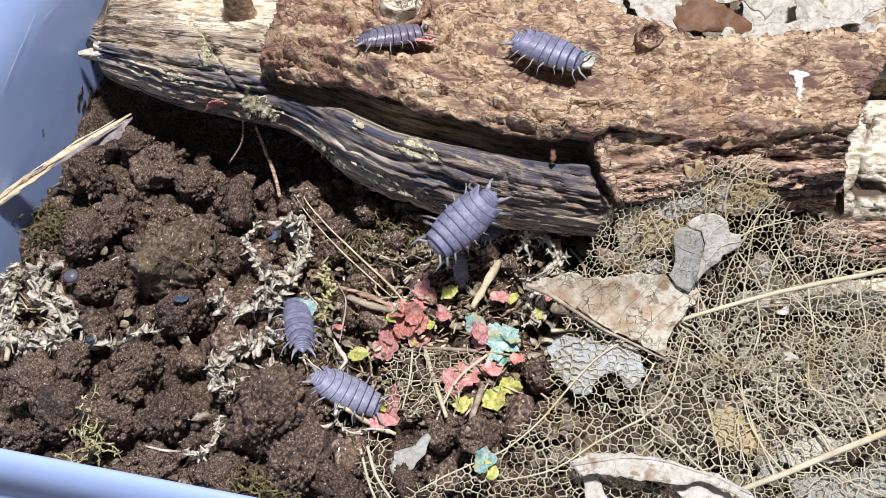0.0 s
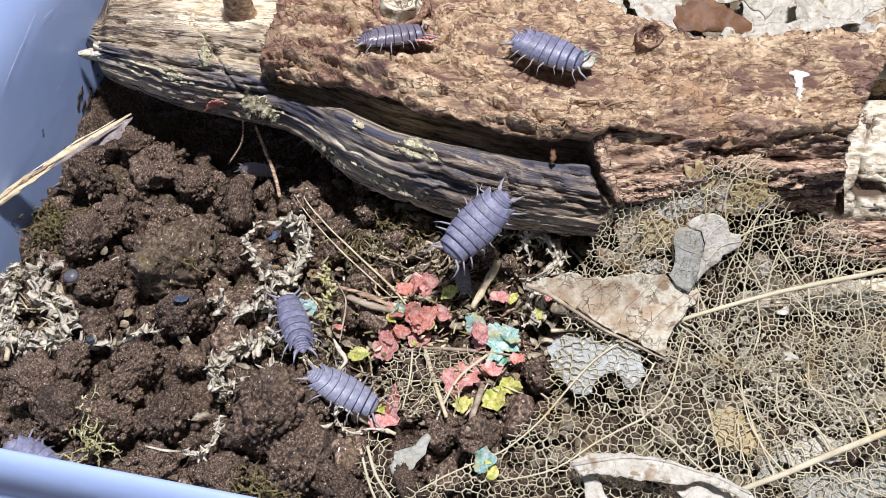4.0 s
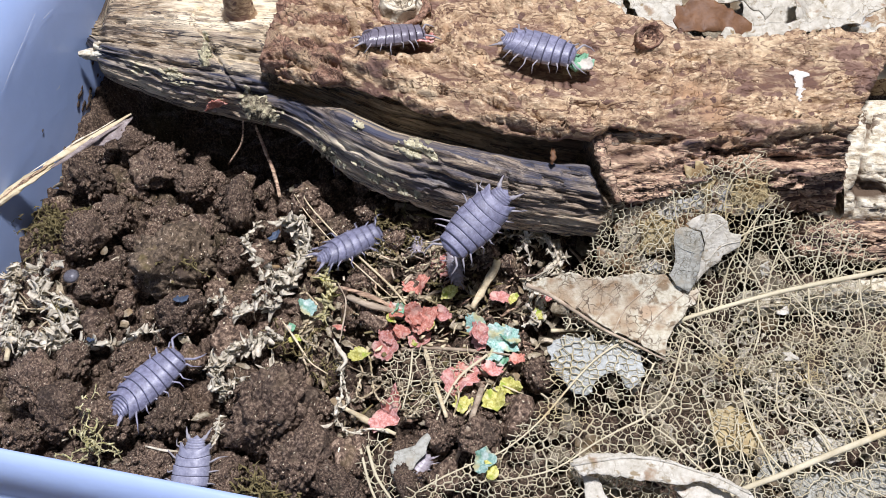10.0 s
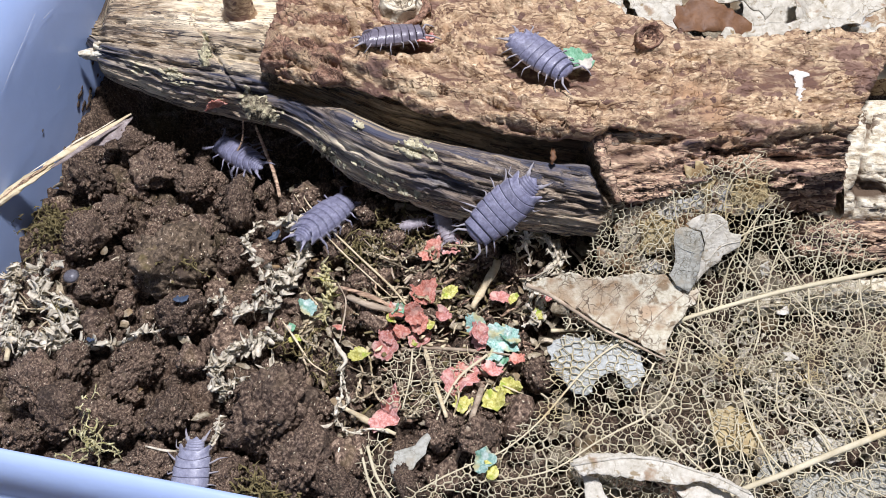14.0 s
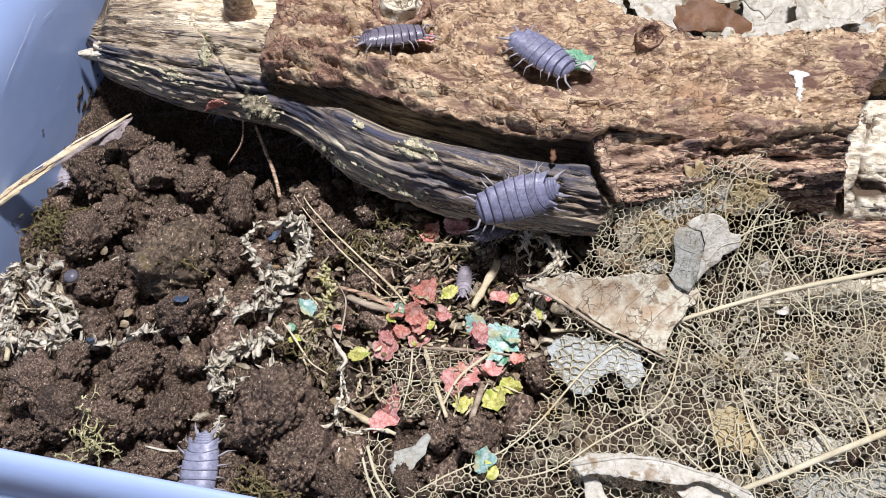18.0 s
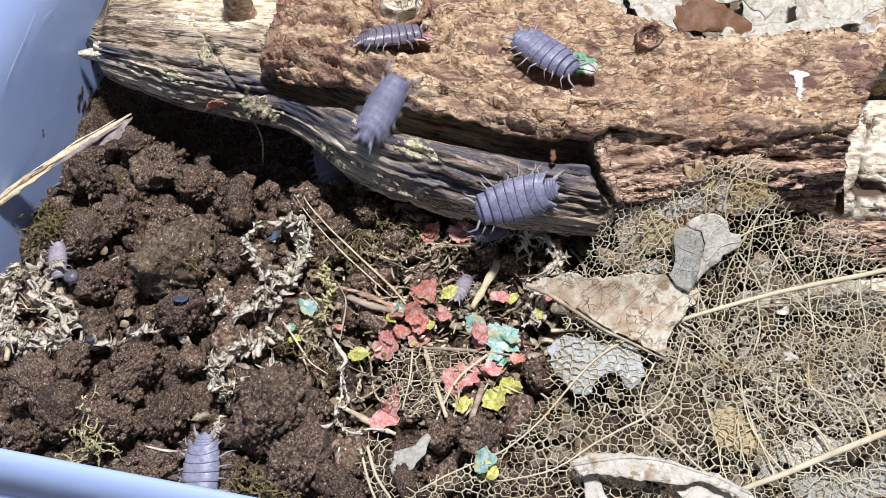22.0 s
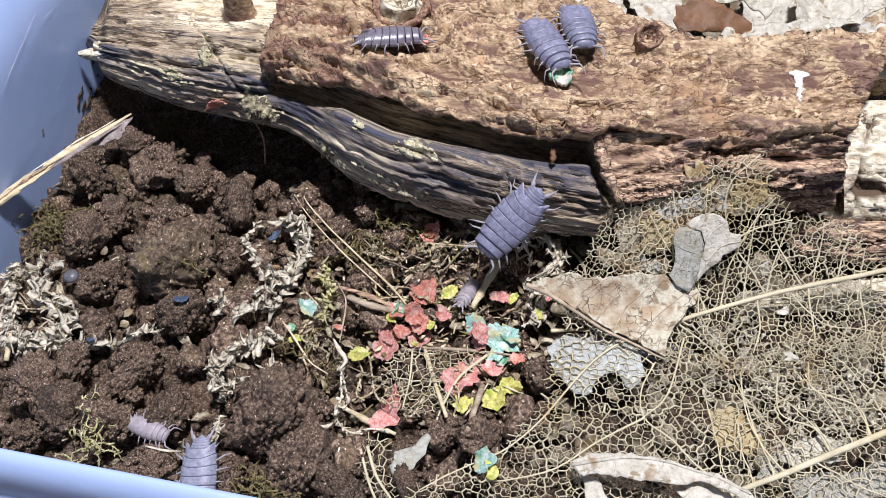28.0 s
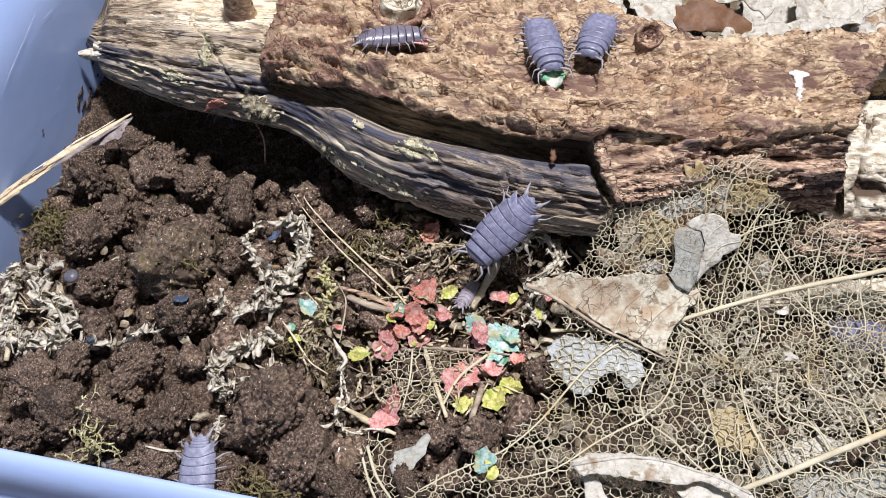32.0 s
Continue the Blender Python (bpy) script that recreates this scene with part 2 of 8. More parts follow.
MOSS_BROWN = material("brown_moss", [(0.33, (0.17, 0.125, 0.08)), (0.5, (0.4, 0.32, 0.2)), (0.66, (0.7, 0.61, 0.43))], 1.0, 0.85, 0.6, 0.3, 0.25, patch=[((0.3, 0.25, 0.09), 6)], patch_range=(0.55, 0.72), sheer=0.1, islands=0.6)
MOSS_YELLOW = material("yellow_moss", [(0.33, (0.3, 0.25, 0.1)), (0.5, (0.56, 0.5, 0.26)), (0.66, (0.72, 0.67, 0.42))], 0.8, 0.8, 0.6, 0.25, 0.25, patch=[((0.42, 0.42, 0.1), 3)], patch_range=(0.55, 0.7), sheer=0.15, islands=0.3)
MOSS_GREEN = material("olive_moss", [(0.3, (0.085, 0.068, 0.028)), (0.5, (0.2, 0.16, 0.07)), (0.7, (0.36, 0.3, 0.15))], 1.0, 0.85, 0.3, 0.3, 0.2, sheer=0.15, islands=0.35)
VEIN = material("leaf_skeleton", [(0.3, (0.47, 0.4, 0.25)), (0.6, (0.65, 0.58, 0.4))], 4, 0.65, 0.2, 0.3, 0.3, patch=[((0.52, 0.4, 0.19), 9)], patch_range=(0.58, 0.75), sheer=0.1)
TISSUE = material("pale_leaf_tissue", [(0.3, (0.37, 0.38, 0.35)), (0.6, (0.56, 0.58, 0.54))], 1.0, 0.6, 0.8, 0.4, 0.35, sheer=0.25, crackle=(1.2, 0.08, (0.75, 0.75, 0.68), (1, 1, 1)))
LEAF_TAN = material("tan_dry_leaf", [(0.3, (0.4, 0.3, 0.19)), (0.48, (0.55, 0.465, 0.33)), (0.68, (0.68, 0.62, 0.48))], 0.7, 0.65, 1.0, 0.3, 0.35,
                    patch=[((0.54, 0.53, 0.48), 7.5), ((0.3, 0.19, 0.1), 4.4), ((0.38, 0.26, 0.15), 2.4)], patch_range=(0.54, 0.6), sheer=0.12, crackle=(1.7, 0.05, (0.22, 0.14, 0.08), (1, 1, 1)))
LEAF_STAINED = material("stained_dry_leaf", [(0.3, (0.4, 0.34, 0.23)), (0.48, (0.54, 0.49, 0.36)), (0.68, (0.65, 0.61, 0.48))], 0.7, 0.65, 1.0, 0.3, 0.35,
                        patch=[((0.44, 0.32, 0.2), 5), ((0.27, 0.2, 0.12), 1.6)], patch_range=(0.56, 0.66), sheer=0.08, crackle=(1.5, 0.07, (0.13, 0.09, 0.055), (1, 1, 1)), blotch=(0.29, 0.18, 0.09))
LEAF_GREY = material("grey_dry_leaf", [(0.3, (0.25, 0.245, 0.195)), (0.6, (0.47, 0.46, 0.39))], 0.8, 0.65, 1.0, 0.35, 0.35, sheer=0.1, patch=[((0.34, 0.29, 0.2), 3.5)], patch_range=(0.56, 0.7), crackle=(0.9, 0.07, (0.19, 0.17, 0.12), (1, 1, 1)))
LEAF_WHITE = material("bleached_leaf", [(0.3, (0.4, 0.36, 0.27)), (0.5, (0.58, 0.54, 0.44)), (0.7, (0.7, 0.67, 0.57))], 1.4, 0.6, 0.9, 0.4, 0.35, patch=[((0.34, 0.24, 0.15), 3.5), ((0.3, 0.23, 0.13), 1.3)], patch_range=(0.6, 0.68), sheer=0.12, crackle=(1.6, 0.05, (0.36, 0.31, 0.22), (1, 1, 1)))
LEAF_BROWN = material("brown_leaf", [(0.3, (0.09, 0.042, 0.02)), (0.6, (0.19, 0.095, 0.045))], 4, 0.6, 0.4, 0.5, 0.35)
LITTER = material("leaf_litter", [(0.33, (0.12, 0.092, 0.055)), (0.5, (0.3, 0.25, 0.165)), (0.66, (0.55, 0.48, 0.36))], 1.2, 0.75, 0.8, 0.35, 0.3, patch=[((0.2, 0.13, 0.06), 8)], patch_range=(0.5, 0.65), vary=0.35, sheer=0.1, islands=0.35)
STRAW = material("straw", [(0.3, (0.42, 0.32, 0.17)), (0.6, (0.68, 0.58, 0.38))], 1.2, 0.65, 0.3, 0.3, 0.35, stretch=(0.3, 1, 1), islands=0.35)
TWIG = material("twig", [(0.3, (0.17, 0.12, 0.08)), (0.5, (0.38, 0.3, 0.21)), (0.7, (0.58, 0.48, 0.35))], 1.2, 0.8, 0.5, 0.3, 0.3, stretch=(0.4, 1, 1), islands=0.35)
PINK = material("pink_flake", [(0.35, (0.42, 0.14, 0.115)), (0.5, (0.58, 0.26, 0.22)), (0.65, (0.74, 0.47, 0.42))], 0.45, 0.75, 1.0, 0.3, 0.3, vary=0.2, sheer=0.1, patch=[((0.66, 0.42, 0.34), 1.6), ((0.45, 0.16, 0.12), 2.0)], patch_range=(0.54, 0.64), crackle=(0.7, 0.06, (0.72, 0.5, 0.45), (1, 1, 1)))
RED = material("red_flake", [(0.35, (0.36, 0.1, 0.065)), (0.5, (0.55, 0.22, 0.16)), (0.66, (0.7, 0.4, 0.32))], 0.45, 0.7, 1.0, 0.3, 0.3, vary=0.15, sheer=0.1, patch=[((0.62, 0.36, 0.28), 1.8)], patch_range=(0.56, 0.66))
YELLOW = material("yellow_flake", [(0.35, (0.33, 0.3, 0.06)), (0.5, (0.52, 0.49, 0.13)), (0.65, (0.72, 0.7, 0.3))], 0.5, 0.7, 1.0, 0.3, 0.3, vary=0.15, sheer=0.15, patch=[((0.35, 0.42, 0.06), 1.6), ((0.7, 0.64, 0.3), 1.4)], patch_range=(0.56, 0.66))
TEAL = material("teal_flake", [(0.35, (0.16, 0.34, 0.27)), (0.5, (0.34, 0.52, 0.45)), (0.65, (0.58, 0.7, 0.63))], 0.5, 0.7, 1.0, 0.3, 0.3, vary=0.15, sheer=0.1, patch=[((0.66, 0.74, 0.68), 1.7), ((0.14, 0.3, 0.2), 2.2), ((0.5, 0.47, 0.26), 2.6)], patch_range=(0.55, 0.66))
GREEN = material("green_flake", [(0.35, (0.09, 0.27, 0.14)), (0.6, (0.28, 0.5, 0.33))], 0.5, 0.7, 1.0, 0.3, 0.3, patch=[((0.62, 0.56, 0.48), 2.5)], patch_range=(0.5, 0.56), sheer=0.1)
CHITIN = material("slate_shell", [(0.34, (0.12, 0.118, 0.17)), (0.5, (0.178, 0.176, 0.245)), (0.66, (0.25, 0.247, 0.33))], 0.6, 0.45, 0.5, 0.22, 0.5, coat=0.12, vary=0.15, relief=(-1, 0, (0.42, 0.41, 0.46)), seam=(0.06, 0.06, 0.09))
CHITIN_LIGHT = material("light_grey_shell", [(0.34, (0.2, 0.2, 0.26)), (0.5, (0.27, 0.27, 0.34)), (0.66, (0.35, 0.35, 0.42))], 0.6, 0.38, 0.3, 0.25, 0.5, coat=0.2, relief=(-1, 0, (0.42, 0.42, 0.46)), sheer=0.08, seam=(0.06, 0.06, 0.085))
CHITIN_BROWN = material("brownish_shell", [(0.3, (0.1, 0.088, 0.105)), (0.5, (0.15, 0.132, 0.16)), (0.7, (0.21, 0.185, 0.22))], 0.6, 0.34, 0.35, 0.3, 0.5, coat=0.25, relief=(-1, 0, (0.3, 0.27, 0.3)), seam=(0.02, 0.016, 0.02))
CHITIN_PALE = material("pale_shell", [(0.34, (0.27, 0.235, 0.25)), (0.66, (0.43, 0.38, 0.395))], 0.5, 0.4, 0.3, 0.2, 0.5, coat=0.2, vary=0.1, relief=(-1, 0, (0.55, 0.48, 0.48)), sheer=0.1, seam=(0.24, 0.2, 0.21))
LEG = material("pale_leg", [(0.3, (0.2, 0.185, 0.2)), (0.6, (0.31, 0.29, 0.3))], 0.8, 0.5, 0.2, 0.25, 0.4)
DARK_LEG = material("grey_leg", [(0.3, (0.16, 0.155, 0.2)), (0.6, (0.27, 0.26, 0.32))], 0.8, 0.45, 0.2, 0.25, 0.5)
EYE_BLACK = material("black_eye", [(0.3, (0.01, 0.01, 0.012)), (0.6, (0.015, 0.015, 0.018))], 1, 0.2, 0, 1, 0.5)
LICHEN = material("cream_lichen", [(0.3, (0.33, 0.29, 0.17)), (0.6, (0.58, 0.53, 0.36))], 0.5, 0.85, 0.9, 0.25, 0.2, islands=0.4)
CHALK = material("white_splash", [(0.34, (0.5, 0.46, 0.4)), (0.6, (0.72, 0.69, 0.63))], 0.6, 0.8, 0.8, 0.3, 0.3)
GOLD_LEAF = material("golden_leaf_tissue", [(0.3, (0.36, 0.26, 0.12)), (0.5, (0.52, 0.41, 0.21)), (0.7, (0.66, 0.55, 0.33))], 1.2, 0.65, 0.8, 0.35, 0.3, patch=[((0.3, 0.2, 0.09), 4)], patch_range=(0.55, 0.65), sheer=0.2)
BEAD = material("cloudy_bead", [(0.3, (0.12, 0.115, 0.13)), (0.6, (0.24, 0.23, 0.25))], 1.0, 0.3, 0.2, 0.4, 0.5, sheer=0.4)
BLUE_BIT = material("blue_bit", [(0.3, (0.03, 0.045, 0.075)), (0.6, (0.06, 0.085, 0.13))], 1, 0.5, 0.3, 0.3, 0.4)


# ---- mesh helpers ----
def mesh_data(name, verts, faces, mat, relief=None, flat=False):
    me = bpy.data.meshes.new(name)
    me.from_pydata((np.asarray(verts, float) * MM).tolist(), [], faces if isinstance(faces, list) else faces.tolist())
    me.materials.append(mat)
    if not flat:
        me.polygons.foreach_set("use_smooth", [True] * len(me.polygons))
    if relief is not None:
        at = me.attributes.new("relief", "FLOAT", "POINT")
        at.data.foreach_set("value", np.asarray(relief, np.float32).ravel())
    me.update()
    return me


def solid(name, verts, faces, mat, parent=None, at=None, label="", relief=None, flat=False):
    """One mesh object from millimetre points; at: its origin."""
    verts = np.asarray(verts, float)
    if at is None:
        at = (0, 0, 0) if parent is not None else (*verts[:, :2].mean(0), verts[:, 2].min())
    ob = new(name, mesh_data(name, verts - np.asarray(at), faces, mat, relief, flat))
    ob.location = Vector(at) * MM
    if parent is not None:
        ob.parent = parent
    if label:
        ob["label"] = label
    return ob


def anchor(name, at=(0, 0, 0)):
    ob = new(name)
    ob.empty_display_size = 0.002
    ob.location = Vector(at) * MM
    return ob


def grid_faces(nu, nv, loop_v=False):
    """Quads over nu x nv points, point (i, j) at i * nv + j."""
    i, j = np.meshgrid(np.arange(nu - 1), np.arange(nv if loop_v else nv - 1), indexing="ij")
    j2 = (j + 1) % nv
    return np.stack([i * nv + j, (i + 1) * nv + j, (i + 1) * nv + j2, i * nv + j2], -1).reshape(-1, 4)


def tube(points, radii, sides=6, flatten=1.0, rough=0.0, seed=0):
    """Points and faces of a tapered closed tube along points."""
    pts = [Vector(p) for p in points]
    n = len(pts)
    verts, faces = [], []
    up = Vector((0, 0, 1))
    for i, p in enumerate(pts):
        d = (pts[min(i + 1, n - 1)] - pts[max(i - 1, 0)]).normalized()
        side = d.cross(up)
        side = side.normalized() if side.length > 1e-3 else Vector((1, 0, 0))
        top = side.cross(d)
        for s in range(sides):
            a = 2 * math.pi * s / sides
            r = radii[i] * (1 + rough * (float(value_noise(i * 0.7, s * 1.3, 0.5, seed)) - 0.5) * 2)
            verts.append(p + side * math.cos(a) * r + top * math.sin(a) * r * flatten)
    for i in range(n - 1):
        for s in range(sides):
            s2 = (s + 1) % sides
            faces.append((i * sides + s, i * sides + s2, (i + 1) * sides + s2, (i + 1) * sides + s))
    faces.append(tuple(reversed(range(sides))))
    faces.append(tuple(range((n - 1) * sides, n * sides)))
    return [tuple(v) for v in verts], faces


def merge(*lots):
    verts, faces = [], []
    for v, f in lots:
        o = len(verts)
        verts += list(v)
        faces += [tuple(i + o for i in q) for q in f]
    return verts, faces


def resample(points, step):
    pts = [np.asarray(p, float) for p in points]
    out = [pts[0]]
    for a, b in zip(pts, pts[1:]):
        n = max(1, int(np.linalg.norm(b - a) / step))
        out += [a + (b - a) * (k + 1) / n for k in range(n)]
    return out


def bend(points, n=4):
    """Catmull-Rom through the points."""
    p = [np.asarray(q, float) for q in points]
    p = [2 * p[0] - p[1]] + p + [2 * p[-1] - p[-2]]
    out = []
    for i in range(1, len(p) - 2):
        for k in range(n):
            t = k / n
            out.append(0.5 * (2 * p[i] + (p[i + 1] - p[i - 1]) * t + (2 * p[i - 1] - 5 * p[i] + 4 * p[i + 1] - p[i + 2]) * t * t + (3 * p[i] - p[i - 1] - 3 * p[i + 1] + p[i + 2]) * t ** 3))
    out.append(p[-2])
    return out


def inside(poly, x, y):
    poly = np.asarray(poly, float)
    res = np.zeros(np.shape(x), bool)
    for (x0, y0), (x1, y1) in zip(poly, np.roll(poly, -1, 0)):
        c = (y0 > y) != (y1 > y)
        with np.errstate(divide="ignore", invalid="ignore"):
            res ^= c & (x < (x1 - x0) * (y - y0) / (y1 - y0 + 1e-12) + x0)
    return res


from mathutils.geometry import delaunay_2d_cdt


def ragged(poly, step=1.0, amount=0.35, seed=0):
    """A closed outline with small irregular teeth."""
    pts = resample(list(poly) + [poly[0]], step)[:-1]
    rnd = np.random.RandomState(seed)
    return [tuple(p + rnd.uniform(-amount, amount, 2)) for p in pts]


def sheet(poly, zfun, spacing=1.0, thick=0.18, seed=0):
    """A thin solid sheet over the outline, at heights zfun(x, y)."""
    poly = [tuple(p) for p in poly]
    a = np.asarray(poly)
    lo, hi = a.min(0), a.max(0)
    rnd = np.random.RandomState(seed)
    gx, gy = np.meshgrid(np.arange(lo[0], hi[0], spacing), np.arange(lo[1], hi[1], spacing))
    gx, gy = gx + rnd.uniform(-0.3, 0.3, gx.shape) * spacing, gy + rnd.uniform(-0.3, 0.3, gx.shape) * spacing
    ok = inside(poly, gx, gy)
    pts = poly + list(zip(gx[ok].tolist(), gy[ok].tolist()))
    n = len(poly)
    res = delaunay_2d_cdt([Vector(p) for p in pts], [(i, (i + 1) % n) for i in range(n)], [], 1, 1e-5)
    v2, faces = np.array([tuple(v) for v in res[0]]), [tuple(f) for f in res[2]]
    z = np.asarray(zfun(v2[:, 0], v2[:, 1]), float) * np.ones(len(v2))
    m = len(v2)
    verts = np.concatenate([np.column_stack([v2, z]), np.column_stack([v2, z - thick])])
    count = {}
    for f in faces:
        for i in range(3):
            e = (f[i], f[(i + 1) % 3])
            count[tuple(sorted(e))] = count.get(tuple(sorted(e)), []) + [e]
    border = [es[0] for es in count.values() if len(es) == 1]
    out = list(faces) + [tuple(i + m for i in reversed(f)) for f in faces] + [(b, a_, a_ + m, b + m) for a_, b in border]
    return verts, out


# ---- the ground ----
TURN = radians(-11)
U, V = np.array([math.cos(TURN), math.sin(TURN)]), np.array([-math.sin(TURN), math.cos(TURN)])


def ground_base(x, y):
    """Smooth height of the soil, mm."""
    x, y = np.asarray(x, float), np.asarray(y, float)
    h = 2.4 * (fbm(x / 16, y / 16, 0.3, 2, 5) - 0.5)
    edge = 20 - 0.18 * (x + 45) - 4.5 * smooth(-44, -35, x) * smooth(-14, -22, x)
    h = h - 9 * smooth(0, 7, y - edge) * smooth(6, -3, x) * smooth(-64, -54, x)
    h = h + 3 * smooth(20, 36, y) * smooth(-54, -62, x)
    h = h - 1.5 * smooth(12, 24, x)
    h = h + 2.2 * smooth(-17, -9, x) * smooth(24, 14, x) * smooth(-8, -3, y) * smooth(9, 4, y)
    return h


def ground_height(x, y):
    x, y = np.asarray(x, float), np.asarray(y, float)
    wx, wy = x + 1.6 * (fbm(x / 3, y / 3, 1.0, 2, 9) - 0.5), y + 1.6 * (fbm(x / 3, y / 3, 7.0, 2, 9) - 0.5)
    h = ground_base(x, y) - 5.0
    h = h + 3.0 * crumbs(wx, wy, 5.2, 3) + 1.7 * crumbs(wx + 9, wy, 2.1, 4) + 0.9 * crumbs(wx, wy + 5, 1.0, 6)
    return h + 0.7 * (fbm(x / 0.8, y / 0.8, 0, 2, 2) - 0.5)


def build_ground():
    us = np.concatenate([np.arange(-68.9, 62, 0.38), np.linspace(62.5, 118, 40)])
    vs = np.concatenate([np.arange(-58.4, 46, 0.38), np.linspace(46.5, 108, 50)])
    gu, gv = np.meshgrid(us, vs, indexing="ij")
    x, y = gu * U[0] + gv * V[0], gu * U[1] + gv * V[1]
    z = ground_height(x, y)
    verts = np.stack([x, y, z], -1).reshape(-1, 3)
    ob = solid("ground", verts, grid_faces(len(us), len(vs)), SOIL, at=(0, 0, 0))
    return tagged(ob, "dark brown damp crumbly soil in the plastic tub", "soil", kind="structure")


build_ground()


# ---- the tub ----
def build_tub():
    tub = tagged(anchor("plastic_tub", (20, 20, -18)), "blue plastic storage tub with a rolled rim, holding soil", "tub")
    u0, u1, v0, v1, rad = -69.0, 118.2, -58.7, 108.2, 9.0

    def ring(off, z, n=10):
        r = rad + off
        out = []
        for cu, cv, a0 in ((u1 - rad, v1 - rad, 0), (u0 + rad, v1 - rad, 90), (u0 + rad, v0 + rad, 180), (u1 - rad, v0 + rad, 270)):
            for k in range(n + 1):
                a = radians(a0 + 90 * k / n)
                q = U * (cu + r * math.cos(a)) + V * (cv + r * math.sin(a))
                out.append((q[0] - 20, q[1] - 20, z + 18))
        return out

    def sweep(name, profile, label=""):
        rings = [ring(o, z) for o, z in profile]
        n = len(rings[0])
        return solid(name, np.array(rings).reshape(-1, 3), grid_faces(len(rings), n, True), TUB, tub, label=label)

    sweep("wall", [(0, -17), (0, -10), (0.05, 0), (0.1, 20), (0.2, 39.0), (1.4, 39.0), (1.3, 20), (1.2, -10), (1.2, -18), (0, -18), (0, -17)])
    prof = [(0.1, 38.6), (0.12, 39.4), (0.35, 39.95), (0.8, 40.05), (1.6, 39.6), (2.3, 38.8), (2.7, 37.8), (2.95, 36.4), (3.1, 35.0), (3.3, 34.5), (3.8, 34.1), (4.8, 33.2), (5.6, 31.8), (6.0, 30.0), (6.2, 24.0), (5.6, 24.0), (5.4, 30.0), (4.6, 32.3), (2.9, 33.8), (2.4, 36.3), (1.9, 37.9), (1.2, 38.6), (0.1, 38.6)]
    sweep("rim", prof, "rolled blue rim")
    fl = ring(0.2, -17.0)
    fl2 = ring(0.2, -18.0)
    n = len(fl)
    solid("floor", fl + fl2, [tuple(range(n)), tuple(range(2 * n - 1, n - 1, -1))] + [(i, i + n, (i + 1) % n + n, (i + 1) % n) for i in range(n)], TUB, tub, flat=True)
    s = 350
    tv = [(x, y, z) for z in (-18.2, -38) for x, y in ((-s, -s), (s, -s), (s, s), (-s, s))]
    top = solid("table_top", tv, [(0, 1, 2, 3), (7, 6, 5, 4), (0, 4, 5, 1), (1, 5, 6, 2), (2, 6, 7, 3), (3, 7, 4, 0)], TABLE_MAT, flat=True)
    tagged(top, "plain wooden table under the plastic tub", "table", kind="structure")


build_tub()


# ---- the log ----
BARK = 1.6


def log_at(x):
    """Centre (y, z), half depth towards the front and half height of the log, in mm, at x."""
    xs = (-63, -58, -45, -26, -8, 12, 25, 45, 60, 70)
    yc = np.interp(x, xs, (41.1, 40.8, 37.7, 34.1, 25.0, 19.3, 16.9, 17.5, 16.5, 16.0))
    zc = np.interp(x, xs, (9, 9.5, 11, 12, 12.5, 12.5, 12, 11.6, 11.8, 11.8))
    a = np.interp(x, xs, (7, 10, 14, 17, 20, 22, 22, 17, 15, 14.5))
    b = np.interp(x, xs, (4.5, 6.5, 8.5, 10, 11.5, 12, 12, 11.2, 11, 11))
    return yc, zc, a, b


def log_point(x, phi, extra, scale=1.0):
    """The log's surface at x and the angle phi, from the top (0) to the front (90 degrees), moved out by extra."""
    yc, zc, a, b = log_at(x)
    s, c = np.sin(phi), np.cos(phi)
    a = np.where(s < 0, a * np.interp(x, (-10, 10, 22, 30, 35, 40, 46, 52, 58, 70), (1.0, 1.15, 0.9, 0.66, 0.56, 0.36, 0.39, 0.48, 0.74, 0.87)), a)
    ny, nz = s / a, c / b
    n = np.sqrt(ny * ny + nz * nz)
    return np.stack([x + 0 * phi, yc - a * s * scale - extra * ny / n, zc + b * c * scale + extra * nz / n], -1)


# where the bark's lower edge runs, and the upper edge of the split wood below it: x in mm, angle in degrees
BARK_EDGE = ((-29.7, -27.3, -23.5, -19.7, -16, -12.4, -8, -2, 5.5, 12, 17.8, 21.9, 24.9, 28.6, 34.5, 43.1, 51.6, 57.5, 62),
             (48, 56, 54, 48, 42, 41, 38.5, 40, 40, 40.5, 38.5, 37.5, 29, 33.5, 36.5, 45.5, 49, 46, 44))
WOOD_EDGE = ((-27.5, -20.7, -16, -7.1, 1.3, 9.6, 17.7, 21.4, 26), (69, 61, 55, 55.6, 53.7, 51.4, 48.2, 46.3, 44))


def wob(x, k, amp, seed):
    return amp * (fbm(np.asarray(x, float) / k, 0.3, 0.7, 4, seed) - 0.5)


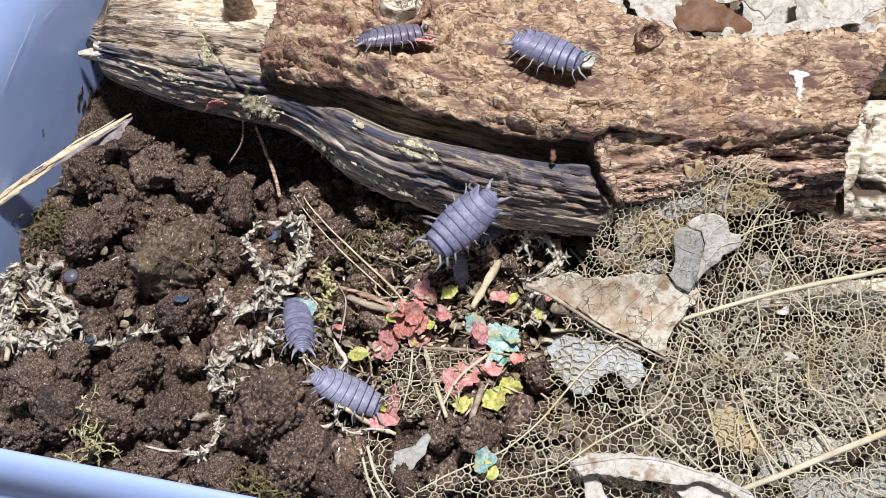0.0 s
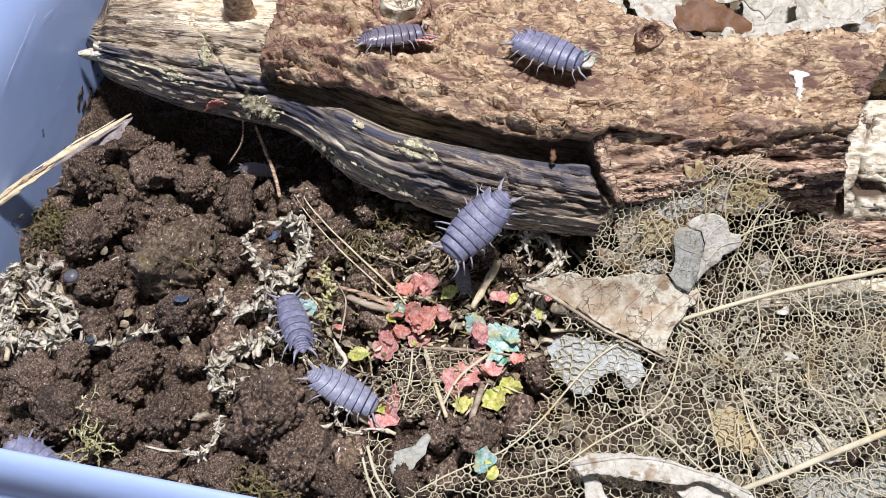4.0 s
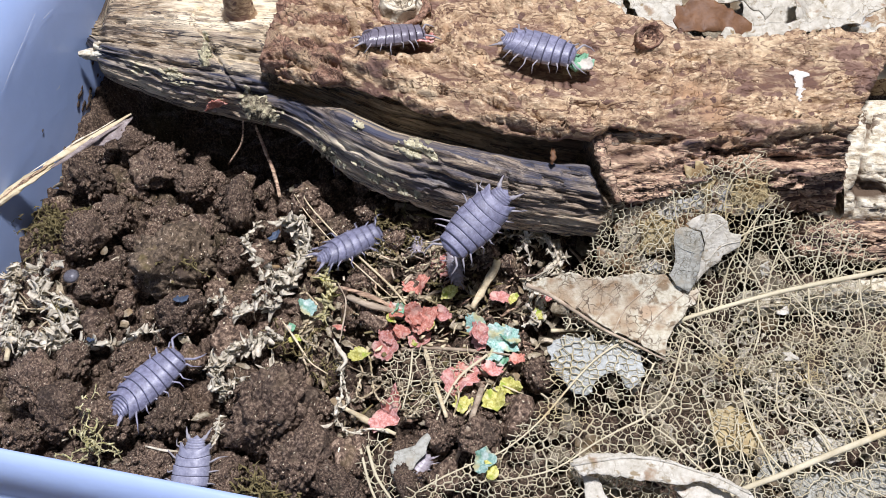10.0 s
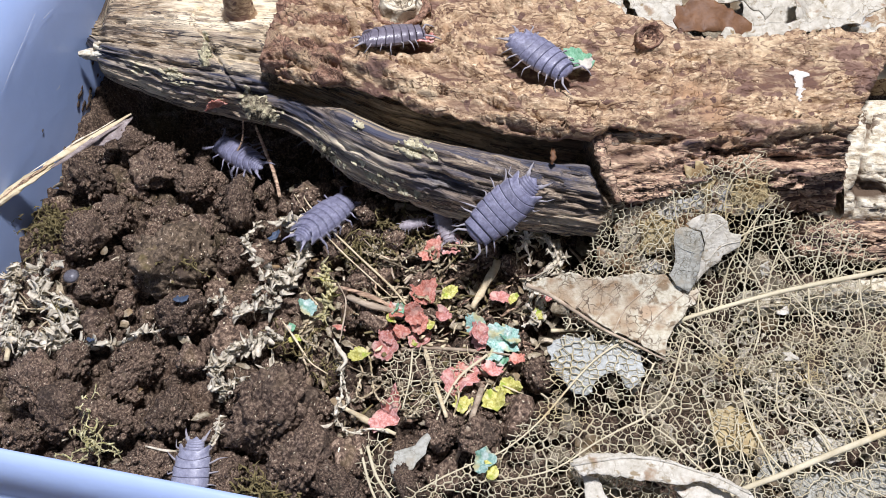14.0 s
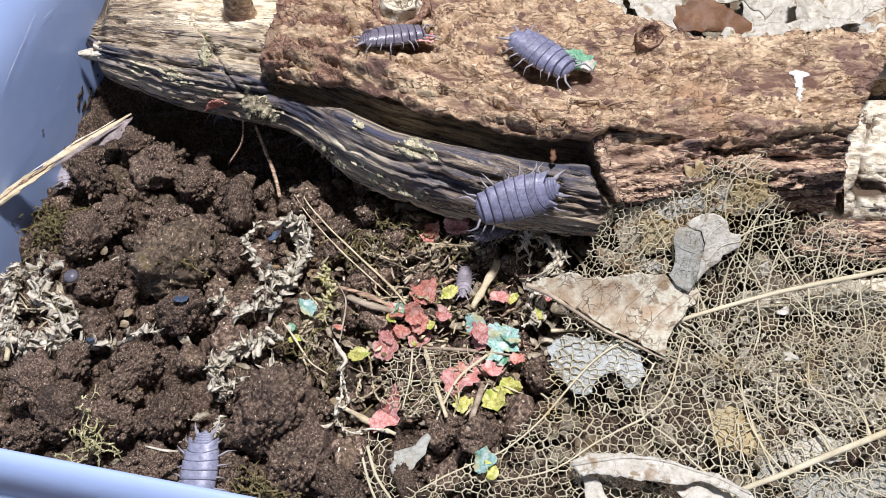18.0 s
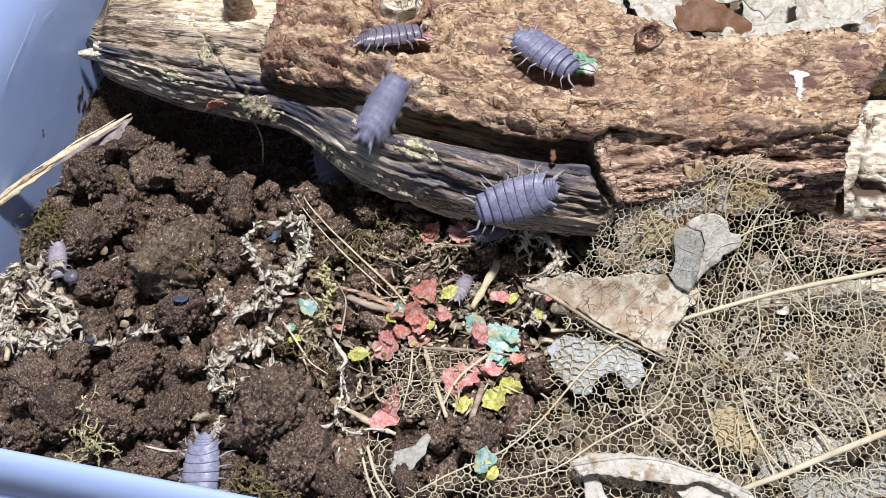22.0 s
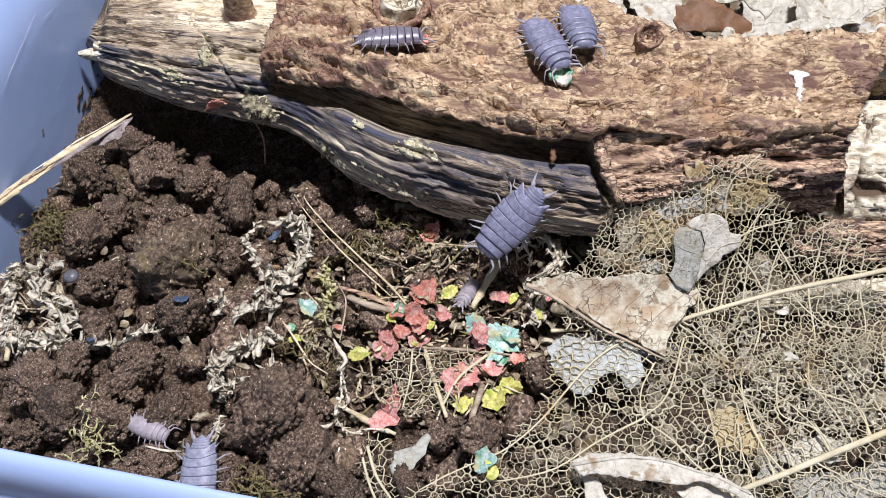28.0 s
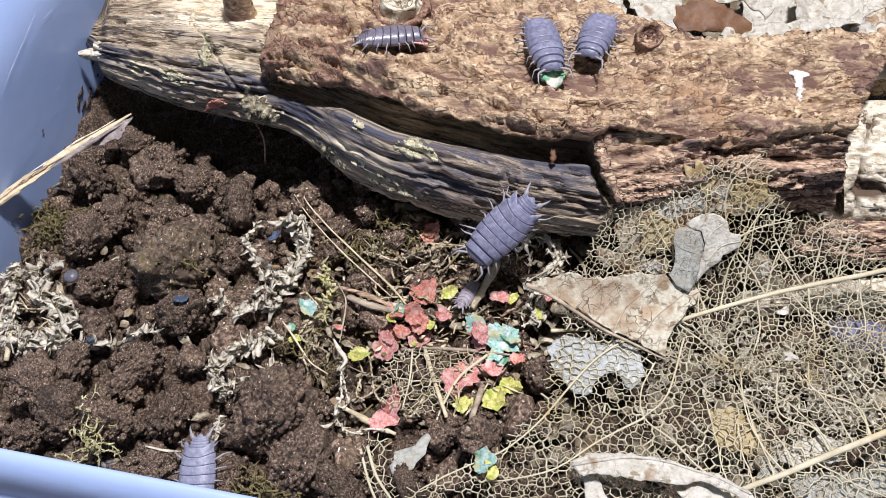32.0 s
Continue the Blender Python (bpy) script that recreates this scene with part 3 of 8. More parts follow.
def core_relief(X, PH):
    """How far the heartwood stands out, its fine part alone, and the stain, at x and the angle."""
    deg = np.degrees(PH)
    s = PH * 13
    tw = s + 0.5 * (fbm(X / 30, np.cos(PH) * 2, np.sin(PH) * 2, 2, 11) - 0.5)
    c1, c2 = np.cos(tw / 13), np.sin(tw / 13)
    g1 = fbm(X / 34, c1 * 5, c2 * 5, 3, 21)
    g2 = fbm(X / 26, c1 * 12, c2 * 12, 2, 31, 0.6)
    rid = 1 - np.abs(2 * g2 - 1)
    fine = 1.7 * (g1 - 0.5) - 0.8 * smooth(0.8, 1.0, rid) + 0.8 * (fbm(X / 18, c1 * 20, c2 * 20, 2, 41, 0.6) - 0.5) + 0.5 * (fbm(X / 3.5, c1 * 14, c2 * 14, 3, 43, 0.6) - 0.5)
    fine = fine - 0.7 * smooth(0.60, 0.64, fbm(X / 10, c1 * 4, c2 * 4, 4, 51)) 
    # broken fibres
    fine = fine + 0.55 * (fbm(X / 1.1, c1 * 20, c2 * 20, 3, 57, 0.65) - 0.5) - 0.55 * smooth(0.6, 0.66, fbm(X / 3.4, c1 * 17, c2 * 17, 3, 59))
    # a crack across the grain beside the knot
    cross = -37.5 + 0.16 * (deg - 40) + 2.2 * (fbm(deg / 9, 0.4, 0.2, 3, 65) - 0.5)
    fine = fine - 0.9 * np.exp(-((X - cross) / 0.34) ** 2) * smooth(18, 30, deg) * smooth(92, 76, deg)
    # the split between bark and wood
    top = np.interp(X, *WOOD_EDGE) + 5 * (fbm(X / 6, 0.2, 0.4, 3, 81) - 0.5)
    along = smooth(-30, -25, X) * smooth(23.5, 21, X)
    big = -6.5 * along * smooth(top + 1.5, top - 3.5, deg) * smooth(8, 26, deg)
    big = big - 5.0 * np.exp(-((X - 21.6 - 0.11 * (deg - 40)) / 0.75) ** 2) * smooth(36, 42, deg) * smooth(76, 66, deg)
    big = big - 2.2 * smooth(23, 26, X) * smooth(32, 40, deg) * smooth(134, 120, deg)
    big = big + 2.2 * smooth(-24, -14, X) * smooth(18, 0, X) * smooth(top - 3, top + 6, deg) * smooth(124, 106, deg)
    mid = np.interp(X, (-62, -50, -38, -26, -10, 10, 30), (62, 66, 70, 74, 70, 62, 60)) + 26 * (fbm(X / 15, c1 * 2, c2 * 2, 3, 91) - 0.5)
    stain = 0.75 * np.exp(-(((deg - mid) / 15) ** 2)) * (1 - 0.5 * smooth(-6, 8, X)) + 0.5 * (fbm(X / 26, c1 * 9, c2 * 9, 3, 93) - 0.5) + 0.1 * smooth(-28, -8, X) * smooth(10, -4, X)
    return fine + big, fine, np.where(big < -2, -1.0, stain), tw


def bark_relief(XX, s_, seed, plates):
    wx = XX + 3.0 * (fbm(XX / 6, s_ / 6, 2.5, 2, seed + 2) - 0.5)
    ws = s_ + 2.4 * (fbm(XX / 7, s_ / 5, 6.5, 3, seed + 4) - 0.5)
    n1 = fbm(wx / 17, ws / 3.6, 0.5, 5, seed, 0.56)
    n2 = fbm(XX / 2.6, s_ / 1.3, 3.5, 4, seed + 5, 0.6)
    steps = sum(smooth(t - 0.009, t + 0.009, n1 + 0.13 * (n2 - 0.5)) for t in (0.4, 0.46, 0.51, 0.56, 0.62))
    crack = smooth(0.9, 1.0, 1 - np.abs(2 * fbm(wx / 12, ws / 2.6, 8.5, 4, seed + 9) - 1))
    pits = smooth(0.6, 0.66, fbm(XX / 5.5, s_ / 1.6, 5.5, 3, seed + 12))
    fine = fbm(XX / 0.9, s_ / 0.6, 1.5, 3, seed + 3, 0.7) - 0.5
    ledge = smooth(0.5, 0.508, fbm(wx / 26, ws / 6.5, 2.2, 4, seed + 17, 0.5)) + smooth(0.56, 0.568, fbm(wx / 20, ws / 5, 7.2, 4, seed + 19, 0.5))
    rel = plates * ((steps - 2.5) * 0.62 + 0.8 * ledge - 0.3) - 1.8 * crack - 0.7 * pits + 0.6 * (n2 - 0.5) + 0.5 * fine
    return rel + 2.2 * (fbm(XX / 22, s_ / 9, 4.5, 2, seed + 7) - 0.5)


def build_log():
    log = tagged(anchor("log"), "weathered rotting log with loose tan bark lying on the soil", "log")
    # core: grey split wood with long grooves
    xs = np.arange(-63.0, 60.2, 0.33)
    nphi = 330
    ph = np.linspace(-math.pi, math.pi, nphi, endpoint=False)
    X, PH = np.meshgrid(xs, ph, indexing="ij")
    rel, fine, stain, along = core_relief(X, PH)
    deg = np.degrees(PH)
    end = smooth(-62.8, -59.2, X + 2.2 * (fbm(PH * 2, 0.5, 0.5, 3, 71) - 0.5) - 1.5 * np.exp(-((deg - 10) / 30) ** 2))
    taper = 0.35 + 0.65 * end
    verts = log_point(X, PH, rel, taper)
    verts[..., 0] += (3.0 * (fbm(PH * 1.6, 2.2, 0.1, 3, 72) - 0.5) - 1.8 * np.exp(-((deg - 66) / 16) ** 2)) * (1 - end)
    n = len(xs)
    flat = verts.reshape(-1, 3)
    a = np.concatenate([flat, [flat[:nphi].mean(0)], [flat[-nphi:].mean(0)]])
    faces = grid_faces(n, nphi, True).tolist()
    faces += [(j, n * nphi, (j + 1) % nphi) for j in range(nphi)]
    faces += [((n - 1) * nphi + (j + 1) % nphi, n * nphi + 1, (n - 1) * nphi + j) for j in range(nphi)]
    # fine grooves only: their depth drives the painted shade, the wide split is left out
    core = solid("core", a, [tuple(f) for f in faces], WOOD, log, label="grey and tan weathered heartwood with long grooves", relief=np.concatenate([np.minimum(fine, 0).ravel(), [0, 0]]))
    # bare cream wood round the knot
    bare = smooth(0.62, 0.95, fbm(X / 12, deg / 14, 0.6, 4, 95) + 0.85 * np.exp(-((X + 34) / np.where(X < -34, 14, 8)) ** 2 - ((deg - 6) / 17) ** 2))
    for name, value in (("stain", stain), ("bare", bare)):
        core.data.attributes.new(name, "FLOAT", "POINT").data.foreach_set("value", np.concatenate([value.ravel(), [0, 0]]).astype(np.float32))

    grain = np.stack([X, along, rel], -1).reshape(-1, 3) * MM
    core.data.attributes.new("grain", "FLOAT_VECTOR", "POINT").data.foreach_set("vector", np.concatenate([grain, grain[:2]]).astype(np.float32).ravel())

    def bark(name, mat, x0, x1, p0, p1, thick, seed, plates, label, lift=0.0, loose=0.0):
        """A bark plate between the edges x0, x1 (functions of the angle) and p0, p1 (functions of x)."""
        nu, nv = int((x1(0.5) - x0(0.5)) / 0.3), int(17 * (p1(20.0) - p0(20.0)) / 0.3)
        a_, b_ = np.meshgrid(np.linspace(0, 1, nu), np.linspace(0, 1, nv), indexing="ij")
        xa = x0(0.5) + a_ * (x1(0.5) - x0(0.5))
        PH_ = p0(xa) + b_ * (p1(xa) - p0(xa))
        XX = x0(PH_) + a_ * (x1(PH_) - x0(PH_))
        s_ = PH_ * 17
        rel_ = bark_relief(XX, s_, seed, plates)
        edge = np.minimum(np.minimum(a_, 1 - a_) * nu, np.minimum(b_, 1 - b_) * nv)
        up = lift + loose * smooth(0.82, 1.0, b_)
        ro = up + np.maximum(thick + rel_, 0.15) - 0.5 * smooth(4, 0, edge)
        ri = up - 0.25
        outer = log_point(XX, PH_, ro).reshape(-1, 3)
        inner = log_point(XX, PH_, np.minimum(ri, ro - 0.35)).reshape(-1, 3)
        f = grid_faces(nu, nv)
        m = nu * nv
        fs = f.tolist() + (f[:, ::-1] + m).tolist()
        idx = np.arange(m).reshape(nu, nv)
        loop = np.concatenate([idx[:, 0], idx[-1, 1:], idx[-2::-1, -1], idx[0, -2:0:-1]])
        nxt = np.roll(loop, -1)
        fs += np.stack([nxt, loop, loop + m, nxt + m], -1).tolist()
        # depth of cracks and pits, for the dark painted into the bark's recesses
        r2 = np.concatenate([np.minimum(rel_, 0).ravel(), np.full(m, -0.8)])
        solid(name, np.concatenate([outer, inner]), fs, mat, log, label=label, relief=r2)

    def lower_edge(x):
        return np.radians(np.interp(x, *BARK_EDGE)) + wob(x, 4, 0.16, 4) + wob(x, 1.4, 0.05, 14)

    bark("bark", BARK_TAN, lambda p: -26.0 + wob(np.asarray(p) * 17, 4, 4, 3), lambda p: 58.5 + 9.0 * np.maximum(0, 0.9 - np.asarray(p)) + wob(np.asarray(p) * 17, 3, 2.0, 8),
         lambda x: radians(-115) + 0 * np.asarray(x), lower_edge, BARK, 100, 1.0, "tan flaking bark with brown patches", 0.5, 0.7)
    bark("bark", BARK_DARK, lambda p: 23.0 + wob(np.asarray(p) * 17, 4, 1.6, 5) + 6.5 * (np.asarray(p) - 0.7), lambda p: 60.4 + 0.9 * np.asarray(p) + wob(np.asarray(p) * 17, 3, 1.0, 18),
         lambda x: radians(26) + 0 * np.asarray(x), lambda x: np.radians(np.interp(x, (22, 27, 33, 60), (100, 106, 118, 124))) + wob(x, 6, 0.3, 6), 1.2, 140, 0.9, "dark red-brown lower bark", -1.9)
    bark("bark", BARK_RED, lambda p: -26.3 - 3.2 * np.clip(np.asarray(p), 0, 1) + wob(np.asarray(p) * 17, 3, 3, 13), lambda p: -13.8 + wob(np.asarray(p) * 17, 4, 5, 28) - 2.0 * np.asarray(p),
         lambda x: radians(-60) + 0 * np.asarray(x), lambda x: np.radians(np.interp(x, (-30, -27, -22, -17, -12), (47, 52, 51, 44, 36))) + wob(x, 4, 0.16, 26), 1.0, 180, 0.9, "reddish-brown rough bark", 1.7)
    # the curled edge of bark beside the crack
    strip_pts = [log_point(np.array(x), np.array(radians(d)), np.array(e)).tolist() for x, d, e in ((22.6, 35, 1.2), (22.7, 41, 1.6), (23.1, 46, 1.7), (23.8, 52, 1.7), (24.8, 59, 1.5), (25.6, 66, 1.0))]
    v, f = tube(bend(strip_pts, 6), np.interp(np.linspace(0, 1, 31), (0, 0.2, 0.6, 1), (0.4, 0.8, 0.8, 0.4)).tolist(), 12, 0.8, 0.8, 3)
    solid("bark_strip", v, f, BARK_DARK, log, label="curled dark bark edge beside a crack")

    def stub(at, out, r, length, mat, seed, label, hollow=0.3, rough_=0.5):
        """A broken branch stub or knot that stands out from the log."""
        d = Vector(out).normalized()
        side = d.cross(Vector((1, 0, 0.2))).normalized()
        top = side.cross(d)
        prof = [(1.5, -1.2), (1.25, 0.0), (1.1, 0.25 * length), (1.05, 0.5 * length), (1.03, 0.75 * length), (1.0, length), (0.9, length + 0.25), (0.75, length - 0.4 * hollow), (0.6, length - hollow), (0.45, length - 0.6 * hollow), (0.3, length - 1.4 * hollow), (0.0, length - 1.2 * hollow)]
        k = 40
        vs, rl = [], []
        for pr, ph_ in prof:
            for q in range(k):
                a = 2 * math.pi * q / k
                n_ = float(fbm(math.cos(a) * 2, math.sin(a) * 2, pr * 2 + ph_ * 0.6, 4, seed)) - 0.5
                rr_ = r * pr * (1 + rough_ * n_)
                vs.append(tuple(Vector(at) + side * math.cos(a) * rr_ + top * math.sin(a) * rr_ + d * (ph_ + 1.6 * n_ * (ph_ > 0.3))))
                rl.append(-0.8 if pr < 0.5 else 0.0)
        solid("branch_stub", vs, grid_faces(len(prof), k, True), mat, log, label=label, relief=rl)

    stub((30.8, 20.4, 25.9), (0.05, -0.5, 0.9), 2.0, 3.4, BARK_RED, 3, "round dark bark knot", 1.1)
    stub((-6.9, 28.6, 25.0), (0.02, -0.3, 1.0), 4.1, 2.2, BARK_RED, 5, "broken reddish-brown branch stub", 1.6, 1.1)
    stub((-6.6, 28.0, 26.4), (0.02, -0.3, 1.0), 2.7, 2.6, CREAM_WOOD, 6, "pale broken end of a branch stub", 0.9, 0.9)
    stub((-33.8, 33.8, 20.4), (0.05, -0.1, 1.0), 2.2, 6.0, BARK_TAN, 8, "tan broken branch stub", 0.3, 0.35)
    # the splintered tip: a few ragged slivers
    rnd = np.random.RandomState(17)
    for q in range(8):
        u = rnd.rand()
        a = np.array((-59.6, 33.2, 10.4)) * (1 - u) + np.array((-59.2, 33.9, 13.0)) * u
        b = a + np.array((-rnd.uniform(1.4, 3.4) * (1.15 - abs(u - 0.3)), rnd.uniform(-0.6, 0.5), rnd.uniform(-0.5, 0.5)))
        r_ = rnd.uniform(0.6, 1.2)
        solid("splinter", *tube([a + (2.5, 0, 0), a, (a + b) / 2 + rnd.normal(0, 0.3, 3), b], [r_, r_ * 1.1, r_ * 0.85, r_ * 0.4], 9, 0.7, 0.9, q), CREAM_WOOD, log, label="pale broken splinter")
    # knotty swellings on the heartwood
    for k, (line, r_) in enumerate((([(-32.4, 74, 0.2), (-30.6, 78, 0.5), (-28.8, 82, 0.4), (-27.0, 88, 0.0)], (0.7, 2.0, 1.9, 0.7)), ([(-19.5, 88, 0.0), (-17.6, 92, 0.3), (-15.5, 94, 0.0)], (0.6, 1.7, 0.6)), ([(-38.6, 36, 0), (-38.9, 44, 0.2), (-38.3, 52, 0)], (0.5, 1.0, 0.6)))):
        pts = [log_point(np.array(x), np.array(radians(d)), np.array(e)) for x, d, e in line]
        v, f = tube(bend(pts, 8), np.interp(np.linspace(0, 1, 8 * (len(line) - 1) + 1), np.linspace(0, 1, len(line)), r_).tolist(), 22, 0.8, 0.9, 30 + k)
        solid("knot", v, f, KNOT_WOOD, log, label="rough weathered knot")
    # flat crusts of lichen: x, angle, how far they spread, how many
    for k, (x, d, sx, sd, count, lean) in enumerate(((-45.0, 65, 1.6, 4, 26, -0.5), (-42.9, 71, 1.3, 2, 14, -1.2), (-51.2, 71, 1.2, 5, 16, 0), (-39.2, 40, 0.35, 9, 22, 0), (-37.9, 78, 0.9, 3, 16, 0), (-31.0, 76, 1.6, 7, 40, 0), (-28.0, 84, 1.0, 5, 22, 0), (-3.7, 62, 1.7, 3.5, 34, 0), (-17.6, 91, 1.5, 4, 24, 0), (-9.5, 88, 2.4, 3, 16, 0), (-12.5, 60, 0.6, 2, 6, 0))):
        rs = np.random.RandomState(k + 200)
        lots = []
        for q in range(int(count * 1.5)):
            g = rs.normal(0, 0.8, 2)
            cx, cd = x + sx * g[0], d + sd * g[1] + lean * sx * g[0]
            r_ = rs.uniform(0.15, 0.55)
            m_ = 12
            an = np.linspace(0, 2 * math.pi, m_, endpoint=False)
            lobes = r_ * rs.uniform(0.45, 1.25, m_)
            vs = []
            for scale, lift in ((1.0, -0.15), (0.95, 0.06), (0.5, 0.12)):
                px_, pd = cx + lobes * scale * np.cos(an) * 1.3, cd + np.degrees(lobes * scale * np.sin(an) / 13)
                vs += log_point(px_, np.radians(pd), core_relief(px_, np.radians(pd))[0] + lift + 0.1 * rs.rand(m_)).tolist()
            mid_ = len(vs)
            vs.append(log_point(np.array(cx), np.array(radians(cd)), core_relief(np.array([cx]), np.array([radians(cd)]))[0][0] + 0.18).tolist())
            fs = [(i * m_ + j, i * m_ + (j + 1) % m_, (i + 1) * m_ + (j + 1) % m_, (i + 1) * m_ + j) for i in range(2) for j in range(m_)] + [(2 * m_ + j, 2 * m_ + (j + 1) % m_, mid_) for j in range(m_)]
            lots.append((vs, fs))
        solid("lichen", *merge(*lots), LICHEN, log, label="cream crusty lichen patch")["kind"] = "stuff"
    # a white splash with a run below it
    def on_bark(x, d):
        q = np.array([radians(d)])
        return log_point(np.array([x]), q, 0.5 + np.maximum(BARK + bark_relief(np.array([x]), q * 17, 100, 1.0), 0.15) + 0.08)[0]

    lots = [tube([on_bark(x, d) for x, d in zip(np.linspace(*xr, m_), np.linspace(*dr, m_))], np.interp(np.linspace(0, 1, m_), np.linspace(0, 1, len(w_)), w_).tolist(), 9, 0.35, 0.7, k)
            for k, (xr, dr, w_, m_) in enumerate((((52.9, 55.9), (2.2, 2.8), (0.3, 0.75, 0.7, 0.3), 14), ((54.3, 53.9), (3.5, 12), (0.85, 0.55, 0.6), 12), ((53.9, 53.4), (12, 22), (0.6, 0.4, 0.15), 12)))]
    v, f = merge(*lots)
    solid("splash", np.array(v), f, CHALK, log, label="small white splash")
    return log


build_log()
# ---- soil clods ----
def clod_shape(sub, seed):
    bm = bmesh.new()
    bmesh.ops.create_icosphere(bm, subdivisions=sub, radius=1.0)
    v = np.array([tuple(q.co) for q in bm.verts])
    faces = [tuple(w.index for w in f.verts) for f in bm.faces]
    bm.free()
    s = seed * 3.7
    # a blocky lump: rounded facets, then crumbly relief
    rk = np.random.RandomState(seed + 400)
    nk = rk.normal(0, 1, (15, 3))
    nk /= np.linalg.norm(nk, axis=1, keepdims=True)
    facing = np.maximum(v @ nk.T, 0) / rk.uniform(0.62, 1.12, 15)[None]
    d = np.clip(1 / ((facing ** 9).sum(1) ** (1 / 9) + 1e-6), 0.6, 1.35) - 1.0 - 0.03
    d = d + 0.55 * (billow(v[:, 0] * 1.9 + s, v[:, 1] * 1.9, v[:, 2] * 1.9, 3, seed + 3) - 0.55)
    d = d + 0.3 * (billow(v[:, 0] * 5 + s, v[:, 1] * 5, v[:, 2] * 5, 3, seed + 5) - 0.5)
    if sub > 2:
        # rounded crumbs caked together
        rs = np.random.RandomState(seed + 900)
        for n_, amp in (((80, 0.05), (260, 0.045), (1000, 0.04)) if sub == 5 else ((40, 0.07), (120, 0.07), (330, 0.045)) if sub == 4 else ((40, 0.2),)):
            c = rs.normal(0, 1, (n_, 3))
            c /= np.linalg.norm(c, axis=1, keepdims=True)
            near = np.sqrt(np.maximum(0, 2 - 2 * v @ c.T)) / rs.uniform(0.7, 1.5, n_)[None]
            k = near.argmin(1)
            d = d + amp * (rs.uniform(0.0, 0.9, n_)[k] + 0.9 - np.minimum(1.4, near.min(1) / (1.7 / math.sqrt(n_))) ** 2)
    if sub > 3:
        d = d + 0.3 * (fbm(v[:, 0] * 9 + s, v[:, 1] * 9, v[:, 2] * 9, 3, seed + 8, 0.7) - 0.5)
    return v * (1 + d)[:, None] * (1, 1, 0.82), faces


BIG = [mesh_data("soil_clod", *clod_shape(5, k + 1), CLOD) for k in range(6)]
OLIVE = mesh_data("soil_clod", *clod_shape(5, 21), CLOD_OLIVE)
MEDIUM = [mesh_data("soil_clod", *clod_shape(4, k + 51), CLOD_SMALL) for k in range(6)]
SMALL = [mesh_data("soil_clod", *clod_shape(3, k + 31), CLOD_SMALL) for k in range(6)]


def clod(me, x, y, z, r, seed):
    rnd = random.Random(seed)
    ob = new("soil_clod", me)
    ob.matrix_basis = Matrix.LocRotScale(Vector((x, y, z)) * MM, Euler([rnd.uniform(0, 6.28) for _ in range(3)]), Vector([r * rnd.uniform(0.85, 1.15) for _ in range(3)]))
    return tagged(ob, "crumbly dark brown lump of damp soil", "soil clod", "loose soil clods")


NEAR_LOG = [((-42.72, -4.43), 7.0), ((-24.99, -30.5), 6.3), ((-47.89, 16.63), 5.0), ((-59.16, 12.64), 4.2), ((-53.81, 4.88), 3.7), ((-57.93, 0.31), 3.4),
            ((-53.51, -7.85), 3.8), ((-39.39, -13.23), 4.4), ((-45.09, -22.31), 4.2), ((-55.55, -22.31), 3.7), ((-59.88, -25.74), 4.0), ((-54.5, -30.5), 4.0),
            ((-47.64, -31.63), 4.4), ((-39.47, -30.93), 4.0), ((-59.55, -33.53), 3.2)]
MIDDLE = [((-40.89, -37.91), 3.8), ((-31.47, -39.22), 3.5), ((-20.1, -37.33), 4.9), ((-13.82, -41.16), 4.0), ((-12.77, -36.5), 3.0), ((-18.2, -29.35), 2.6),
          ((-0.16, -32.66), 3.2), ((14.06, -23.56), 2.7), ((5.32, -32.66), 3.8), ((-34.38, 7.81), 4.0), ((-41.25, 12.4), 3.6), ((-52.96, 20.48), 3.4),
          ((-16.98, 2.92), 2.3), ((-11.99, 4.88), 2.6)]
NEAR_RIM = [((-12.8, -7.01), 2.6), ((-17.43, -1.36), 2.4), ((-33.75, -3.02), 3.0), ((-11.16, -14.04), 2.4), ((-23.02, 9.01), 2.6), ((-31.04, -11.91), 3.0),
            ((-37.46, -21.67), 2.4), ((-21.88, -25.97), 2.4), ((-7.69, -0.66), 2.2), ((-5, -39.8), 3.2), ((10.64, -30.91), 3.0), ((-52.46, -16.44), 2.8)]
LARGE = NEAR_LOG + MIDDLE + NEAR_RIM
for k, ((x, y), r) in enumerate(LARGE):
    clod(OLIVE if k == 0 else (BIG if r > 3 else MEDIUM)[k % 6], x, y, float(ground_base(x, y)) + (1.5 if r > 4 else 1.3), r * (0.84 if k > 1 else 0.95), k)
rnd = random.Random(5)
taken = [(x, y, 0.84 * r) for (x, y), r in LARGE]
tries = 0
while len(taken) < 42 + 270 and tries < 6000:
    tries += 1
    x, y = rnd.uniform(-72, 26), rnd.uniform(-46, 27)
    r = rnd.choice((0.9, 1.2, 1.5, 1.9, 2.4))
    if x * U[0] + y * U[1] < -67 or x > 8 + 14 * rnd.random() or any((x - a) ** 2 + (y - b) ** 2 < (0.78 * (r + c)) ** 2 for a, b, c in taken):
        continue
    taken.append((x, y, r))
    clod((MEDIUM if r > 1.4 else SMALL)[len(taken) % 6], x, y, float(ground_base(x, y)) - rnd.choice((0.2, 0.9, 1.6)), r, len(taken))


